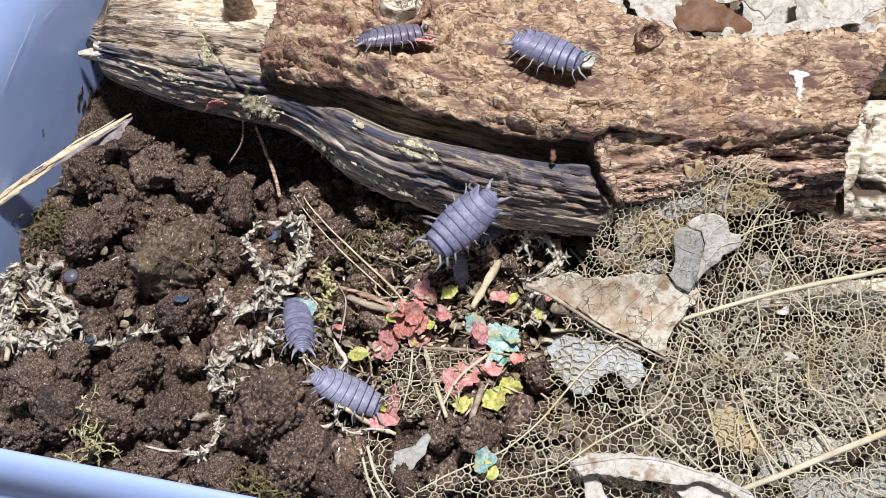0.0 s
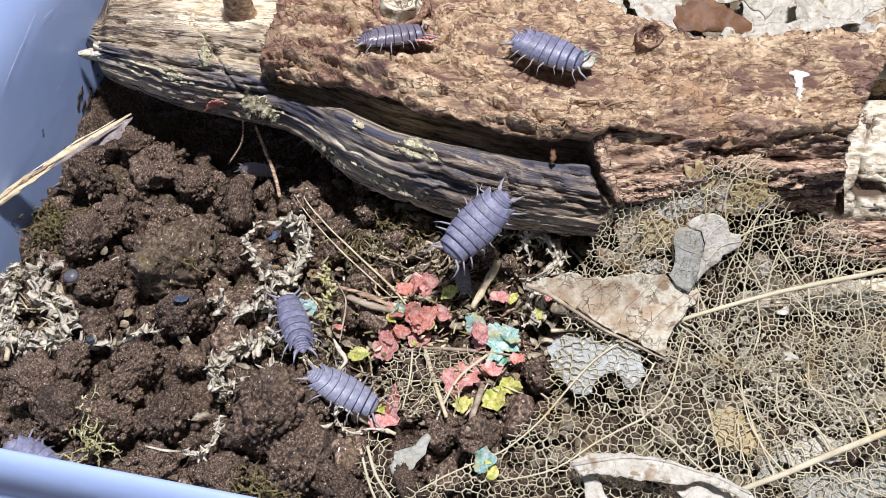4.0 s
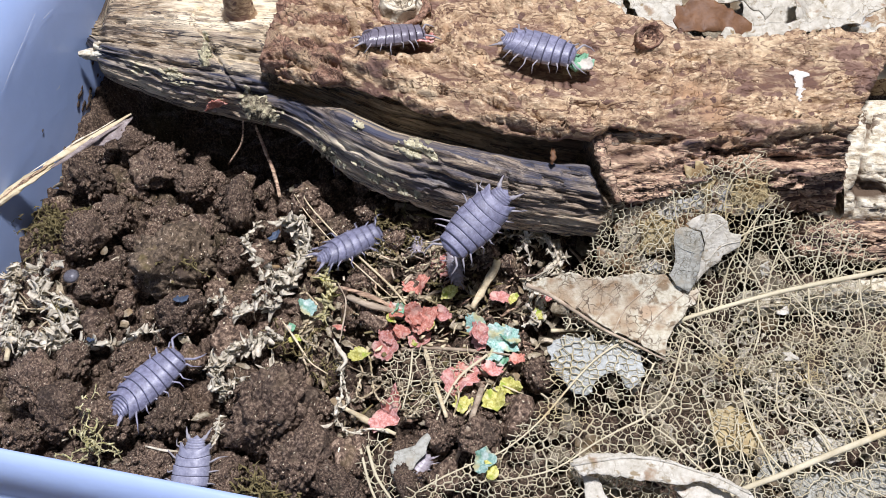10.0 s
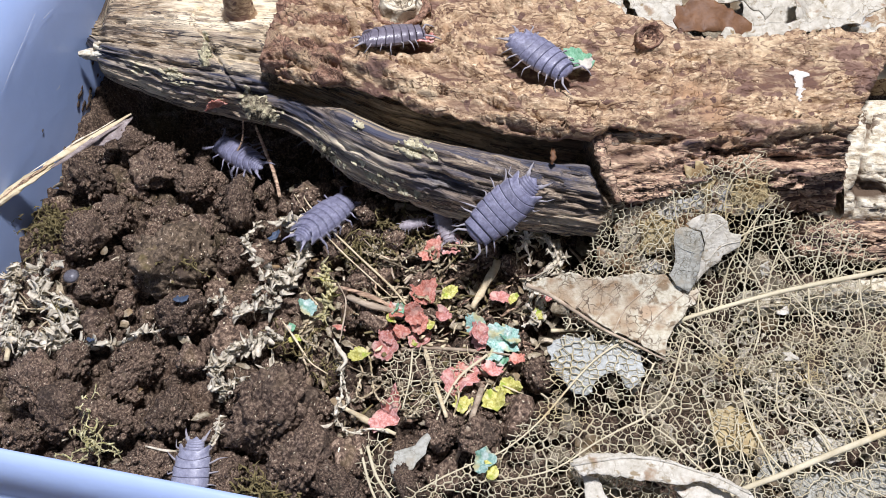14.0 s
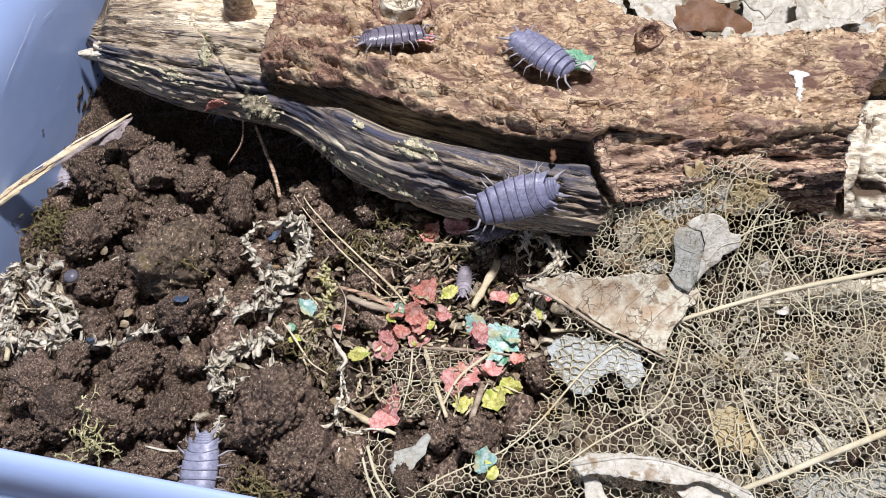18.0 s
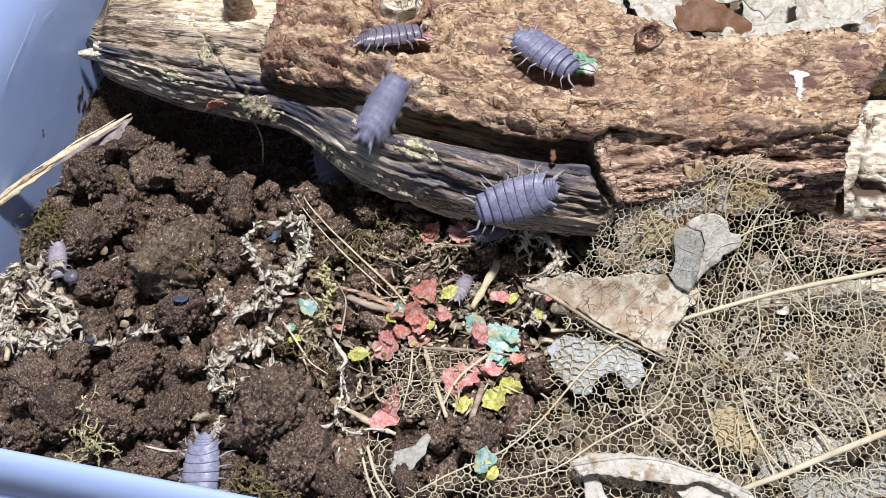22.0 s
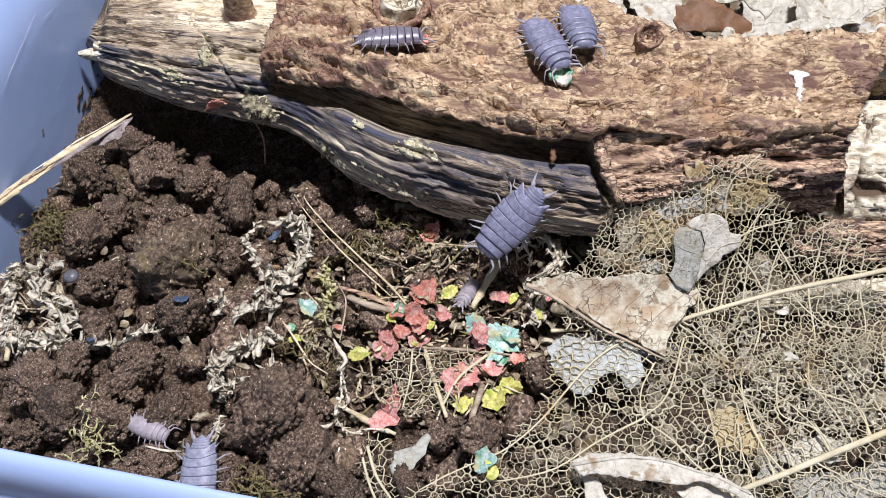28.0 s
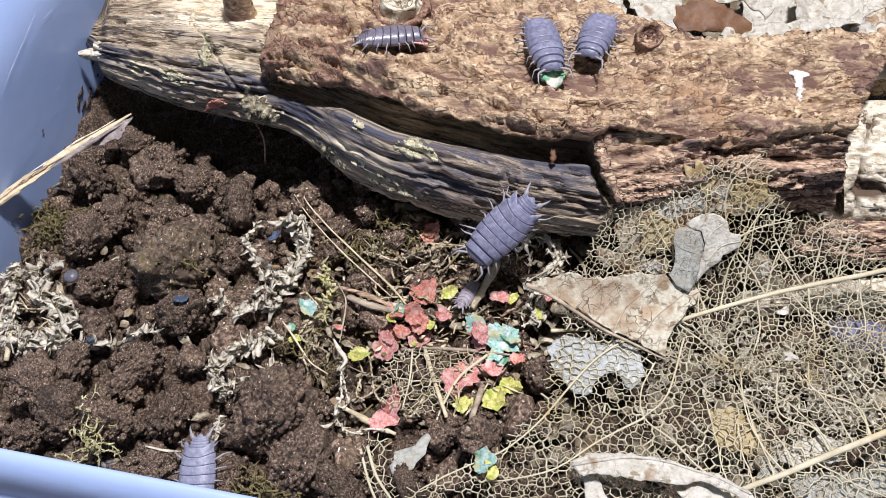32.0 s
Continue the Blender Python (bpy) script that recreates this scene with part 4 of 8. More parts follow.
def crumbs_scatter():
    base = clod_shape(2, 77)
    v0, f0 = np.array(base[0]), np.array(base[1])
    rs = np.random.RandomState(3)
    n = 4600
    x, y = rs.uniform(-70, 40, n), rs.uniform(-46, 28, n)
    keep = x * U[0] + y * U[1] > -68
    x, y = x[keep], y[keep]
    r = 0.12 + 0.75 * rs.rand(len(x)) ** 3
    z = ground_height(x, y) + 0.3 * r
    verts, faces = [], []
    for k in range(len(x)):
        a = rs.uniform(0, 6.28)
        m = np.array([[math.cos(a), -math.sin(a), 0], [math.sin(a), math.cos(a), 0], [0, 0, 1]])
        verts.append(v0 @ m.T * r[k] * rs.uniform(0.7, 1.3, 3) + (x[k], y[k], z[k]))
        faces.append(f0 + k * len(v0))
    # crumbs caked on the larger clods
    for k, ((cx, cy), cr) in enumerate(LARGE):
        big = cr * (0.84 if k > 1 else 0.95)
        for _ in range(int(26 + 9 * cr)):
            d = rs.normal(0, 1, 3)
            d[2] = abs(d[2])
            d = d / np.linalg.norm(d) * (1, 1, 0.85)
            q = 0.14 + 0.42 * rs.rand() ** 2.5
            at = np.array((cx, cy, float(ground_base(cx, cy)) + (1.5 if cr > 4 else 1.3))) + d * big * rs.uniform(0.9, 1.08)
            faces.append(f0 + len(verts) * len(v0))
            verts.append(v0 * q * rs.uniform(0.7, 1.3, 3) + at)
    ob = solid("soil_crumbs", np.concatenate(verts), np.concatenate(faces), CLOD_SMALL)
    tagged(ob, "fine loose crumbs of dark soil scattered on the ground", "soil", kind="stuff")


crumbs_scatter()


# ---- moss, straw and sticks ----
def leaflet(at, d, length, width, curl, rnd):
    """A dry curled ribbon, pointed at its end."""
    d = Vector(d).normalized()
    side = d.cross(Vector((rnd.uniform(-0.9, 0.9), rnd.uniform(-0.9, 0.9), 1))).normalized()
    up = side.cross(d)
    p, verts, tw, bow = Vector(at), [], rnd.uniform(-1.3, 1.3), rnd.uniform(-0.9, 0.9)
    for k, w in enumerate((0.5, 1.0, 0.8, 1.1, 0.9, 0.5)):
        t = k / 5
        c = p + d * length * t * (1 - 0.3 * t) + up * (curl * 1.6 * t * t + rnd.uniform(-0.12, 0.12)) + side * (bow * length * t * t + rnd.uniform(-0.1, 0.1))
        s2 = side * math.cos(tw * t) + up * math.sin(tw * t)
        n2 = up * math.cos(tw * t) - side * math.sin(tw * t)
        verts += [c + s2 * width * w + n2 * width * 0.35, c + n2 * 0.05, c - s2 * width * w + n2 * width * 0.35, c - n2 * 0.07]
    faces = [(i * 4 + j, i * 4 + (j + 1) % 4, i * 4 + 4 + (j + 1) % 4, i * 4 + 4 + j) for i in range(5) for j in range(4)] + [(3, 2, 1, 0), (20, 21, 22, 23)]
    return [tuple(q) for q in verts], faces


def moss_patch(line, spread, strands, mat, seed, label, leaf=2.0, lift=2.4):
    """Strands of small leaflets strewn along a line of ground points."""
    rnd = random.Random(seed)
    pts = resample([np.array(p) for p in line], 0.5)
    verts, faces = [], []
    for s in range(int(strands * (1.35 if leaf > 1.0 else 1.0))):
        i = rnd.randrange(len(pts))
        j = min(max(i + 1, 1), len(pts) - 1)
        d = pts[j] - pts[j - 1]
        ang = math.atan2(d[1], d[0]) + rnd.gauss(0, 0.7) + rnd.choice((0, math.pi))
        x, y = pts[i] + np.array([rnd.gauss(0, spread), rnd.gauss(0, spread)])
        z = float(ground_base(x, y)) + lift + rnd.uniform(-1.2, 1.5)
        path = []
        for q in range(rnd.randint(5, 12)):
            path.append((x, y, z))
            ang += rnd.gauss(0, 0.75)
            x += 0.62 * math.cos(ang)
            y += 0.62 * math.sin(ang)
            z += rnd.gauss(0, 0.35)
        lots = [tube(path, [leaf * rnd.uniform(0.07, 0.19) for _ in path], 6, 0.28, 0.9, s)]
        for q in range(1, len(path)):
            a, b = Vector(path[q - 1]), Vector(path[q])
            for side in rnd.sample((-1, 1), rnd.choice((0, 0, 1, 1, 2) if leaf > 1.0 else (1, 1, 2))):
                dd = (b - a).normalized() + (b - a).normalized().cross(Vector((0, 0, 1))) * side * rnd.uniform(0.35, 0.95) + Vector((0, 0, rnd.uniform(-0.4, 0.4)))
                lots.append(leaflet(a.lerp(b, rnd.random()), dd, leaf * rnd.choice((0.4, 0.6, 0.8, 1.2)) * rnd.uniform(0.8, 1.2), leaf * rnd.uniform(0.12, 0.28), rnd.uniform(-0.6, 0.5), rnd))
        v, f = merge(*lots)
        o = len(verts)
        verts += v
        faces += [tuple(k + o for k in q) for q in f]
    ob = solid("moss_tuft", verts, faces, mat)
    return tagged(ob, label, "moss", "tufts of dried moss", "stuff")


def blade(at, d, length, width, curl, rnd):
    """A dry pointed moss leaf, hollow above, thin."""
    d = Vector(d).normalized()
    side = d.cross(Vector((rnd.uniform(-0.5, 0.5), rnd.uniform(-0.5, 0.5), 1))).normalized()
    up = side.cross(d)
    p, verts, tw, bow = Vector(at), [], rnd.uniform(-1.8, 1.8), rnd.uniform(-0.9, 0.9)
    for k, w in enumerate((0.7, 1.0, 0.95, 1.0, 0.7)):
        t = k / 4
        c = p + d * length * t * (1 - 0.2 * abs(curl) * t) + up * curl * length * 0.7 * t * t + side * bow * length * t * t
        s2 = side * math.cos(tw * t) + up * math.sin(tw * t)
        n2 = up * math.cos(tw * t) - side * math.sin(tw * t)
        verts += [c + s2 * width * w + n2 * width * 0.3 * w, c, c - s2 * width * w + n2 * width * 0.3 * w, c - n2 * 0.09]
    faces = [(i * 4 + j, i * 4 + (j + 1) % 4, i * 4 + 4 + (j + 1) % 4, i * 4 + 4 + j) for i in range(4) for j in range(4)] + [(3, 2, 1, 0), (16, 17, 18, 19)]
    return [tuple(q) for q in verts], faces


def moss_ropes(line, spread, strands, mat, seed, label, leaf=2.0, lift=2.4):
    """Dried moss: a few long stems along the line, each thickly set with pointed leaves."""
    rnd = random.Random(seed + 70)
    pts = np.array(bend([np.array(p) for p in line], 12))
    verts, faces = [], []
    for k in range(max(2, int(strands * 0.15))):
        i0 = rnd.randrange(0, max(1, len(pts) // 2))
        i1 = min(len(pts) - 1, i0 + rnd.randrange(len(pts) // 3, len(pts)))
        walk_ = resample(list(pts[i0:i1 + 1]), 0.42)
        ph = [rnd.uniform(0, 50) for _ in range(3)]
        path = []
        for j, q in enumerate(walk_):
            o = [2.3 * spread * (float(value_noise(j * 0.16, h, 0.3, seed)) - 0.5) * 2 for h in ph]
            x, y = q[0] + o[0], q[1] + o[1]
            path.append((x, y, float(ground_base(x, y)) + lift + 0.9 * o[2] / max(spread, 0.6) + 0.3))
        if len(path) < 4:
            continue
        lots = [tube(path, [0.15] * len(path), 5, 0.8, 0.6, k)]
        for j in range(1, len(path)):
            a, b = Vector(path[j - 1]), Vector(path[j])
            d = (b - a).normalized()
            for side in (-1, 1):
                if rnd.random() < 0.4:
                    continue
                out = d * rnd.uniform(0.5, 1.2) + d.cross(Vector((0, 0, 1))) * side * rnd.uniform(0.3, 0.9) + Vector((0, 0, rnd.uniform(-0.3, 0.75)))
                lots.append(blade(a, out, leaf * rnd.choice((0.3, 0.42, 0.55, 0.7, 0.9)), leaf * rnd.uniform(0.16, 0.32), rnd.uniform(-1.2, 1.3), rnd))
        v, f = merge(*lots)
        o = len(verts)
        verts += v
        faces += [tuple(q + o for q in g) for g in f]
    ob = solid("moss_tuft", verts, faces, mat)
    return tagged(ob, label, "moss", "tufts of dried moss", "stuff")


CREAM = "cream dried moss strands lying on dark soil"
moss_ropes([(-62.54, -1.18), (-64.14, -6.39), (-67.52, -5.32), (-66.5, -12.62), (-63.67, -18.57), (-57.76, -18.57), (-56.53, -14.64), (-62.24, -10.58), (-60.6, -6.39)], 1.0, 44, MOSS, 1, CREAM)
moss_ropes([(-29.07, 5.29), (-31.25, 0.15), (-28.88, -4.79), (-25.06, -7.45), (-22.78, -3.16), (-22.81, 2.41), (-26.12, 3.55)], 0.6, 36, MOSS, 2, CREAM)
moss_ropes([(-25.06, -7.45), (-26.39, -11.61), (-30.55, -13.13), (-35.51, -11.61)], 1.0, 30, MOSS, 3, CREAM)
moss_ropes([(-28.54, -15.63), (-26.52, -18.57), (-29.66, -20.48), (-32.98, -23.77), (-32.14, -26.97), (-26.01, -23.31)], 1.2, 30, MOSS, 4, CREAM)
moss_ropes([(-62.83, -18.57), (-54.97, -19.72), (-48.51, -18.37), (-42.3, -17.59)], 0.4, 10, MOSS, 5, CREAM)
moss_ropes([(-22.78, -3.16), (-19.04, -5.32), (-17.78, -10.58), (-18.29, -15.63)], 0.35, 26, MOSS_YELLOW, 6, "yellowish dried moss strands beside food flakes", 1.7)
moss_ropes([(-32.96, -26.97), (-31.71, -33.12), (-33.99, -36.5), (-38.76, -36.08)], 0.5, 16, MOSS, 7, CREAM, 1.2)
moss_ropes([(-15.54, -18.57), (-14.19, -26.97), (-14.7, -31.83), (-7.46, -33.55)], 0.5, 16, MOSS, 8, CREAM, 1.2)
moss_ropes([(10.32, -5.32), (14.05, -2.06), (17.47, -4.79), (13.6, -10.58), (13.28, -16.62)], 1.2, 34, MOSS, 9, "cream and olive moss at the foot of the log", 1.5, 3.4)
moss_patch([(-16.57, -2.06), (-9.41, -0.96), (-4, 0.71)], 0.9, 46, MOSS_GREEN, 10, "olive green moss threads on soil", 0.7, 1.2)
moss_patch([(-65.32, 5.87), (-65.58, 1.28), (-62, 3.55)], 0.9, 40, MOSS_GREEN, 11, "olive green moss against the tub wall", 0.7, 2.2)
moss_patch([(-50.5, -28.6), (-49.5, -31.2), (-49.6, -34.6), (-47.5, -37.1)], 0.35, 22, MOSS_YELLOW, 12, "yellow-brown moss threads on a clod", 0.7, 4.0)
moss_patch([(-24.22, -16.12), (-20.29, -22.37), (-16.01, -24.23)], 0.6, 24, MOSS_GREEN, 13, "olive moss threads on soil", 0.7, 1.4)
moss_patch([(-27.16, -41.23), (-20.15, -42.34)], 0.5, 26, MOSS_GREEN, 14, "olive moss beside the tub rim", 0.8, 2.2)
moss_patch([(-40.42, -7.98), (-39.34, -6.39)], 0.5, 14, MOSS_GREEN, 15, "olive moss on a soil clod", 0.6, 6.0)
moss_patch([(43.24, -17.02), (50.34, -19.93), (45.07, -25.56), (55.39, -23.71), (63.36, -21.84), (59.4, -30.93), (49.72, -30.93)], 2.2, 90, MOSS, 16, "cream dried moss under the skeleton leaves", 1.3, 1.5)
moss_patch([(32.11, -23.71), (39.9, -21.84), (41.34, -32.67), (31.73, -32.67)], 2.5, 22, MOSS, 17, "cream dried moss under the skeleton leaves", 1.3, 0.0)
moss_patch([(35.21, -36.08), (43.27, -35.24), (50.87, -40.2), (58.42, -41)], 2.0, 18, MOSS, 18, "cream dried moss under the skeleton leaves", 1.4, 0.0)

BROWN = "brown and olive curled moss among food flakes"
moss_ropes([(-14.89, -1.36), (-7.56, -3.56), (-0.36, -4.65), (6.87, -2.47), (13.26, -1.36)], 1.6, 34, MOSS_BROWN, 19, BROWN, 1.2, 1.5)
moss_ropes([(-16.3, -7.85), (-10.85, -10.98), (-3.87, -9.95), (3.14, -12.01), (12.63, -14.04)], 1.8, 34, MOSS_BROWN, 20, BROWN, 1.2, 1.3)
moss_ropes([(-15.66, -18), (-11.15, -23.71), (-1.97, -27.38), (4.55, -29.17), (9.87, -18)], 1.8, 28, MOSS_BROWN, 21, BROWN, 1.1, 1.2)
moss_ropes([(-23.39, -7.85), (-19.53, -12.01), (-20.77, -18), (-17.87, -22.78)], 0.9, 26, MOSS_BROWN, 22, BROWN, 1.2, 1.8)
moss_ropes([(-65.74, -1.36), (-65.38, -9.95), (-58.75, -12.01), (-59.08, -18)], 1.6, 26, MOSS_BROWN, 23, "brown and olive curled moss beside the tub wall", 1.2, 1.8)


def stick(name, points, radii, mat, label, category, sides=7, flatten=1.0, rough=0.35, seed=0):
    pts = bend(points, 5)
    rr = np.interp(np.linspace(0, 1, len(pts)), np.linspace(0, 1, len(radii)), radii)
    v, f = tube(pts, list(rr), sides, flatten, rough, seed)
    return tagged(solid(name, v, f, mat), label, category)


stick("straw", [(-25.86, 20.73, -7.62), (-22.59, 7.04, 4.21), (-18.65, 2.22, 3.26), (-12.83, -4.35, 3.47), (-8.3, -8.5, 2.19), (-5.69, -12.66, 3.39)], [0.08, 0.11, 0.15, 0.18, 0.18, 0.15], STRAW, "pale dry straw lying across soil", "straw")
stick("straw", [(-24.6, 8.4, 3.9), (-22.2, 5.2, 2.4), (-16.9, -2.3, 4.1), (-12.2, -7.3, 4.0), (-7.8, -11.0, 2.6)], [0.06, 0.1, 0.13, 0.12, 0.08], STRAW, "thin pale dry straw lying across soil", "straw", seed=2)
def build_split_twig():
    """A pale split twig with brown bark, loose fibres and a ragged skin."""
    root = tagged(anchor("twig", (-62, 12, 7.5)), "split pale twig with brown bark leaning against the tub wall", "twig")
    a, b = np.array((-71.4, 1.4, 9.3)), np.array((-54.3, 25.1, 5.0))
    side = np.array((0.8, -0.6, 0.0))

    def strip(name, u0, u1, off, lift, radii, mat, label, seed, flat):
        pts = [a + (b - a) * u + side * off * (1 + 0.4 * (float(value_noise(u * 9, seed, 0.5, seed)) - 0.5)) + (0, 0, lift + 1.0 * math.sin(u * 3) * 0.6 + 0.5 * (float(value_noise(u * 7, seed, 2.5, seed)) - 0.5)) for u in np.linspace(u0, u1, 14)]
        rr = np.interp(np.linspace(0, 1, 14), np.linspace(0, 1, len(radii)), radii).tolist()
        v, f = tube(np.array(pts) - (-62, 12, 7.5), rr, 10, flat, 0.7, seed)
        solid(name, v, f, mat, root, label=label)

    strip("wood", 0.0, 0.44, 0.35, 0.0, (0.75, 0.85, 0.8, 0.3), STRAW, "pale split wood", 4, 0.5)
    strip("wood", 0.38, 1.0, 0.1, 0.1, (0.3, 0.55, 0.5, 0.4, 0.2), STRAW, "pale split wood", 7, 0.6)
    strip("bark", 0.0, 0.4, 0.55, 0.35, (0.2, 0.4, 0.3, 0.1), BARK_TAN, "orange-brown bark strip", 21, 0.4)
    strip("bark", 0.02, 0.4, 1.1, 0.1, (0.3, 0.4, 0.35, 0.1), STRAW, "straw coloured bark strip", 25, 0.5)
    strip("bark", 0.4, 0.98, 0.75, -0.1, (0.2, 0.5, 0.7, 0.4, 0.2), SKIN, "grey-brown bark strip", 22, 0.35)
    strip("fibre", 0.05, 0.38, 0.8, 0.5, (0.06, 0.14, 0.06), BARK_DARK, "dark fibre in the split", 23, 0.8)
    strip("fibre", 0.3, 0.9, -0.35, 0.35, (0.06, 0.16, 0.06), CREAM_WOOD, "pale splinter", 5, 0.8)
    strip("fibre", 0.36, 0.5, 0.3, 0.45, (0.06, 0.12, 0.05), BARK_DARK, "dark fibre at the break", 6, 0.8)


build_split_twig()
leaf_flap = [(-60.3, 17.4), (-58.9, 19.0), (-56.6, 21.6), (-54.03, 24.52), (-53.42, 23.33), (-54.24, 21.5), (-54.62, 20.47), (-54.8, 18.42), (-55.76, 18.93), (-56.88, 18.29), (-57.3, 17.6), (-58.6, 17.7)]
stick("stick", [(4.48, -13.27, 3.23), (6.47, -9.27, 3.37), (8.72, -4.69, 3.34)], [0.5, 0.65, 0.6], STRAW, "short pale wood stick among food flakes", "stick", 9, 0.7, 0.8, 6)
stick("stick", [(-2.74, -18.84, 0.38), (-1.32, -25.1, 2.53), (0.47, -32.33, 5.36)], [0.28, 0.34, 0.22], STRAW, "pale straw stalk lying under a leaf", "stick", 7, 0.8, 0.4, 7)
stick("twig", [(1.69, -36.4, -1.26), (3.45, -33.85, 4.6), (5.55, -26.77, 2.97)], [0.3, 0.4, 0.45], TWIG, "grey brown twig on soil", "twig", 8, 0.8, 0.4, 8)
stick("leaf_stalk", [(-7.16, -19.84, 0.42), (-3.34, -18.6, 0.3), (3.89, -19.81, 1.78), (10.1, -21.31, 3.13)], [0.25, 0.32, 0.32, 0.15], TWIG, "thin reddish-brown leaf stalk", "stalk", 6, 0.9, 0.3, 9)
root_long = stick("root", [(-31.57, 19.74, 8), (-30.5, 18.21, 4), (-28.61, 13.88, 2), (-27.4, 9.64, 1.5)], [0.2, 0.3, 0.36, 0.3], BARK_DARK, "thin pale root hanging under the log", "root", 6, 0.7, 0.3, 10)
root_short = stick("root", [(-33.56, 20.36, 9), (-34.26, 18.87, 5), (-37, 17.22, 1)], [0.15, 0.2, 0.22], BARK_DARK, "thin dark root hanging under the log", "root", 6, 0.7, 0.3, 11)
stick("twig", [(-7.93, 8.19, 1.21), (-4.57, 6.18, 2.28), (-0.84, 4.01, 1.15)], [0.5, 0.7, 0.6], TWIG, "short dark twig at the foot of the log", "twig", 7, 0.8, 0.5, 12)
stick("twig", [(-14.61, -11.6, 3.8), (-10.57, -13.83, 4.63), (-6.82, -13.57, 2.56)], [0.4, 0.55, 0.4], TWIG, "short brown twig on soil", "twig", 7, 0.8, 0.5, 13)
stick("twig", [(-13.78, -30.19, 3.76), (-10.9, -30.83, 0.82), (-6.76, -32.93, 1.04)], [0.3, 0.5, 0.25], STRAW, "pale curled stalk on soil", "stick", 7, 0.7, 0.5, 14)
stick("twig", [(16.4, -16.32, 1.65), (22.37, -14.98, -0.5), (30.6, -14.93, -2.69)], [0.3, 0.3, 0.2], STRAW, "thin straw under a dry leaf", "straw", 6, 0.9, 0.3, 15)
stick("stick", [(-64.7, -21.88, 2.43), (-64.2, -18.03, 3.76)], [0.45, 0.55], STRAW, "short pale chip on soil", "stick", 6, 0.7, 0.4, 16)
stick("root", [(20.18, -2.06, 3), (21.93, -4.79, 3), (22.68, -7.85, 2)], [0.2, 0.25, 0.2], TWIG, "thin dark root by the log", "root", 5, 0.8, 0.3, 17)


for k, (line, rr, mat_, lab) in enumerate((
        ([(-24.1, -16.0, 4), (-22.1, -18.9, 4.2), (-19.5, -22.8, 4), (-16.7, -24.7, 3.6)], [0.1, 0.16, 0.14, 0.08], STRAW, "thin pale straw lying over soil"),
        ([(-16.3, -8.8, 3.5), (-14.8, -12.4, 4.0), (-15.0, -15.9, 3.5), (-15.4, -19.3, 3.2)], [0.08, 0.13, 0.13, 0.08], TWIG, "thin reddish-brown stalk lying over soil"),
        ([(-16.1, -9.6, 3.4), (-11.6, -11.3, 3.8), (-7.2, -13.4, 3.2)], [0.3, 0.42, 0.3], BARK_DARK, "short dark twig among food flakes"),
        ([(-18.7, -32.2, 4.2), (-18.2, -34.8, 4.6), (-17.7, -36.9, 4.0)], [0.15, 0.36, 0.15], MOSS, "curled white leaf scrap on soil"),
        ([(-17.7, -33.1, 4.2), (-16.1, -33.3, 4.6), (-15.4, -32.5, 4.0)], [0.2, 0.28, 0.1], MOSS, "curled white leaf scrap on soil"),
        ([(-41.4, -35.6, 3.0), (-38.7, -36.4, 3.5), (-36.4, -36.4, 3.0)], [0.12, 0.22, 0.12], MOSS, "cream dry strand lying on soil"),
        ([(-16.3, -18.8, 3.5), (-15.4, -20.7, 4.1), (-14.2, -22.6, 3.9), (-15.2, -24.0, 3.4)], [0.15, 0.36, 0.32, 0.15], MOSS, "curled white leaf scrap beside food flakes"))):
    stick("plant_scrap", line, rr, mat_, lab, "plant scrap", 8, 0.5, 0.5, 50 + k)


def bead():
    """A small cloudy grey bead with a rounded base."""
    v, f = tube([(0, 0, -0.4), (0, 0, -0.2), (0, 0, 0.25), (0, 0, 0.65), (0, 0, 0.88), (0, 0, 0.95)], [0.5, 1.0, 1.25, 1.0, 0.55, 0.15], 18)
    ob = solid("bead", np.array(v) + (-57.8, -7.7, 3.4), f, BEAD)
    tagged(ob, "small cloudy grey bead lying on dark soil", "bead")


bead()


def debris():
    """Small chips, stalks and bark crumbs strewn round the flakes."""
    rs = random.Random(12)
    sorts = {TWIG.name: [], STRAW.name: [], BARK_DARK.name: [], MOSS_GREEN.name: []}
    for k in range(420):
        x, y = rs.gauss(1, 9), rs.gauss(-10, 9)
        if x < -24 or x > 17 or y > 6 or y < -34:
            continue
        z = float(ground_base(x, y)) + rs.uniform(-0.6, 1.6)
        a, ln = rs.uniform(0, math.pi), rs.choice((0.7, 1.0, 1.4, 2.0, 3.2))
        d = np.array((math.cos(a), math.sin(a), rs.uniform(-0.35, 0.35))) * ln
        c = np.array((x, y, z))
        r = rs.uniform(0.1, 0.3) if ln > 1.2 else rs.uniform(0.2, 0.5)
        sorts[rs.choice(list(sorts))].append(tube([c - d * 0.5, c + (rs.uniform(-.2, .2), rs.uniform(-.2, .2), 0.1), c + d * 0.5], [r * 0.7, r, r * 0.4], 6, 0.6, 0.6, k))
    for name, lots in sorts.items():
        tagged(solid("plant_debris", *merge(*lots), bpy.data.materials[name]), "small chips and stalks strewn on soil near the flakes", "debris", kind="stuff")


debris()


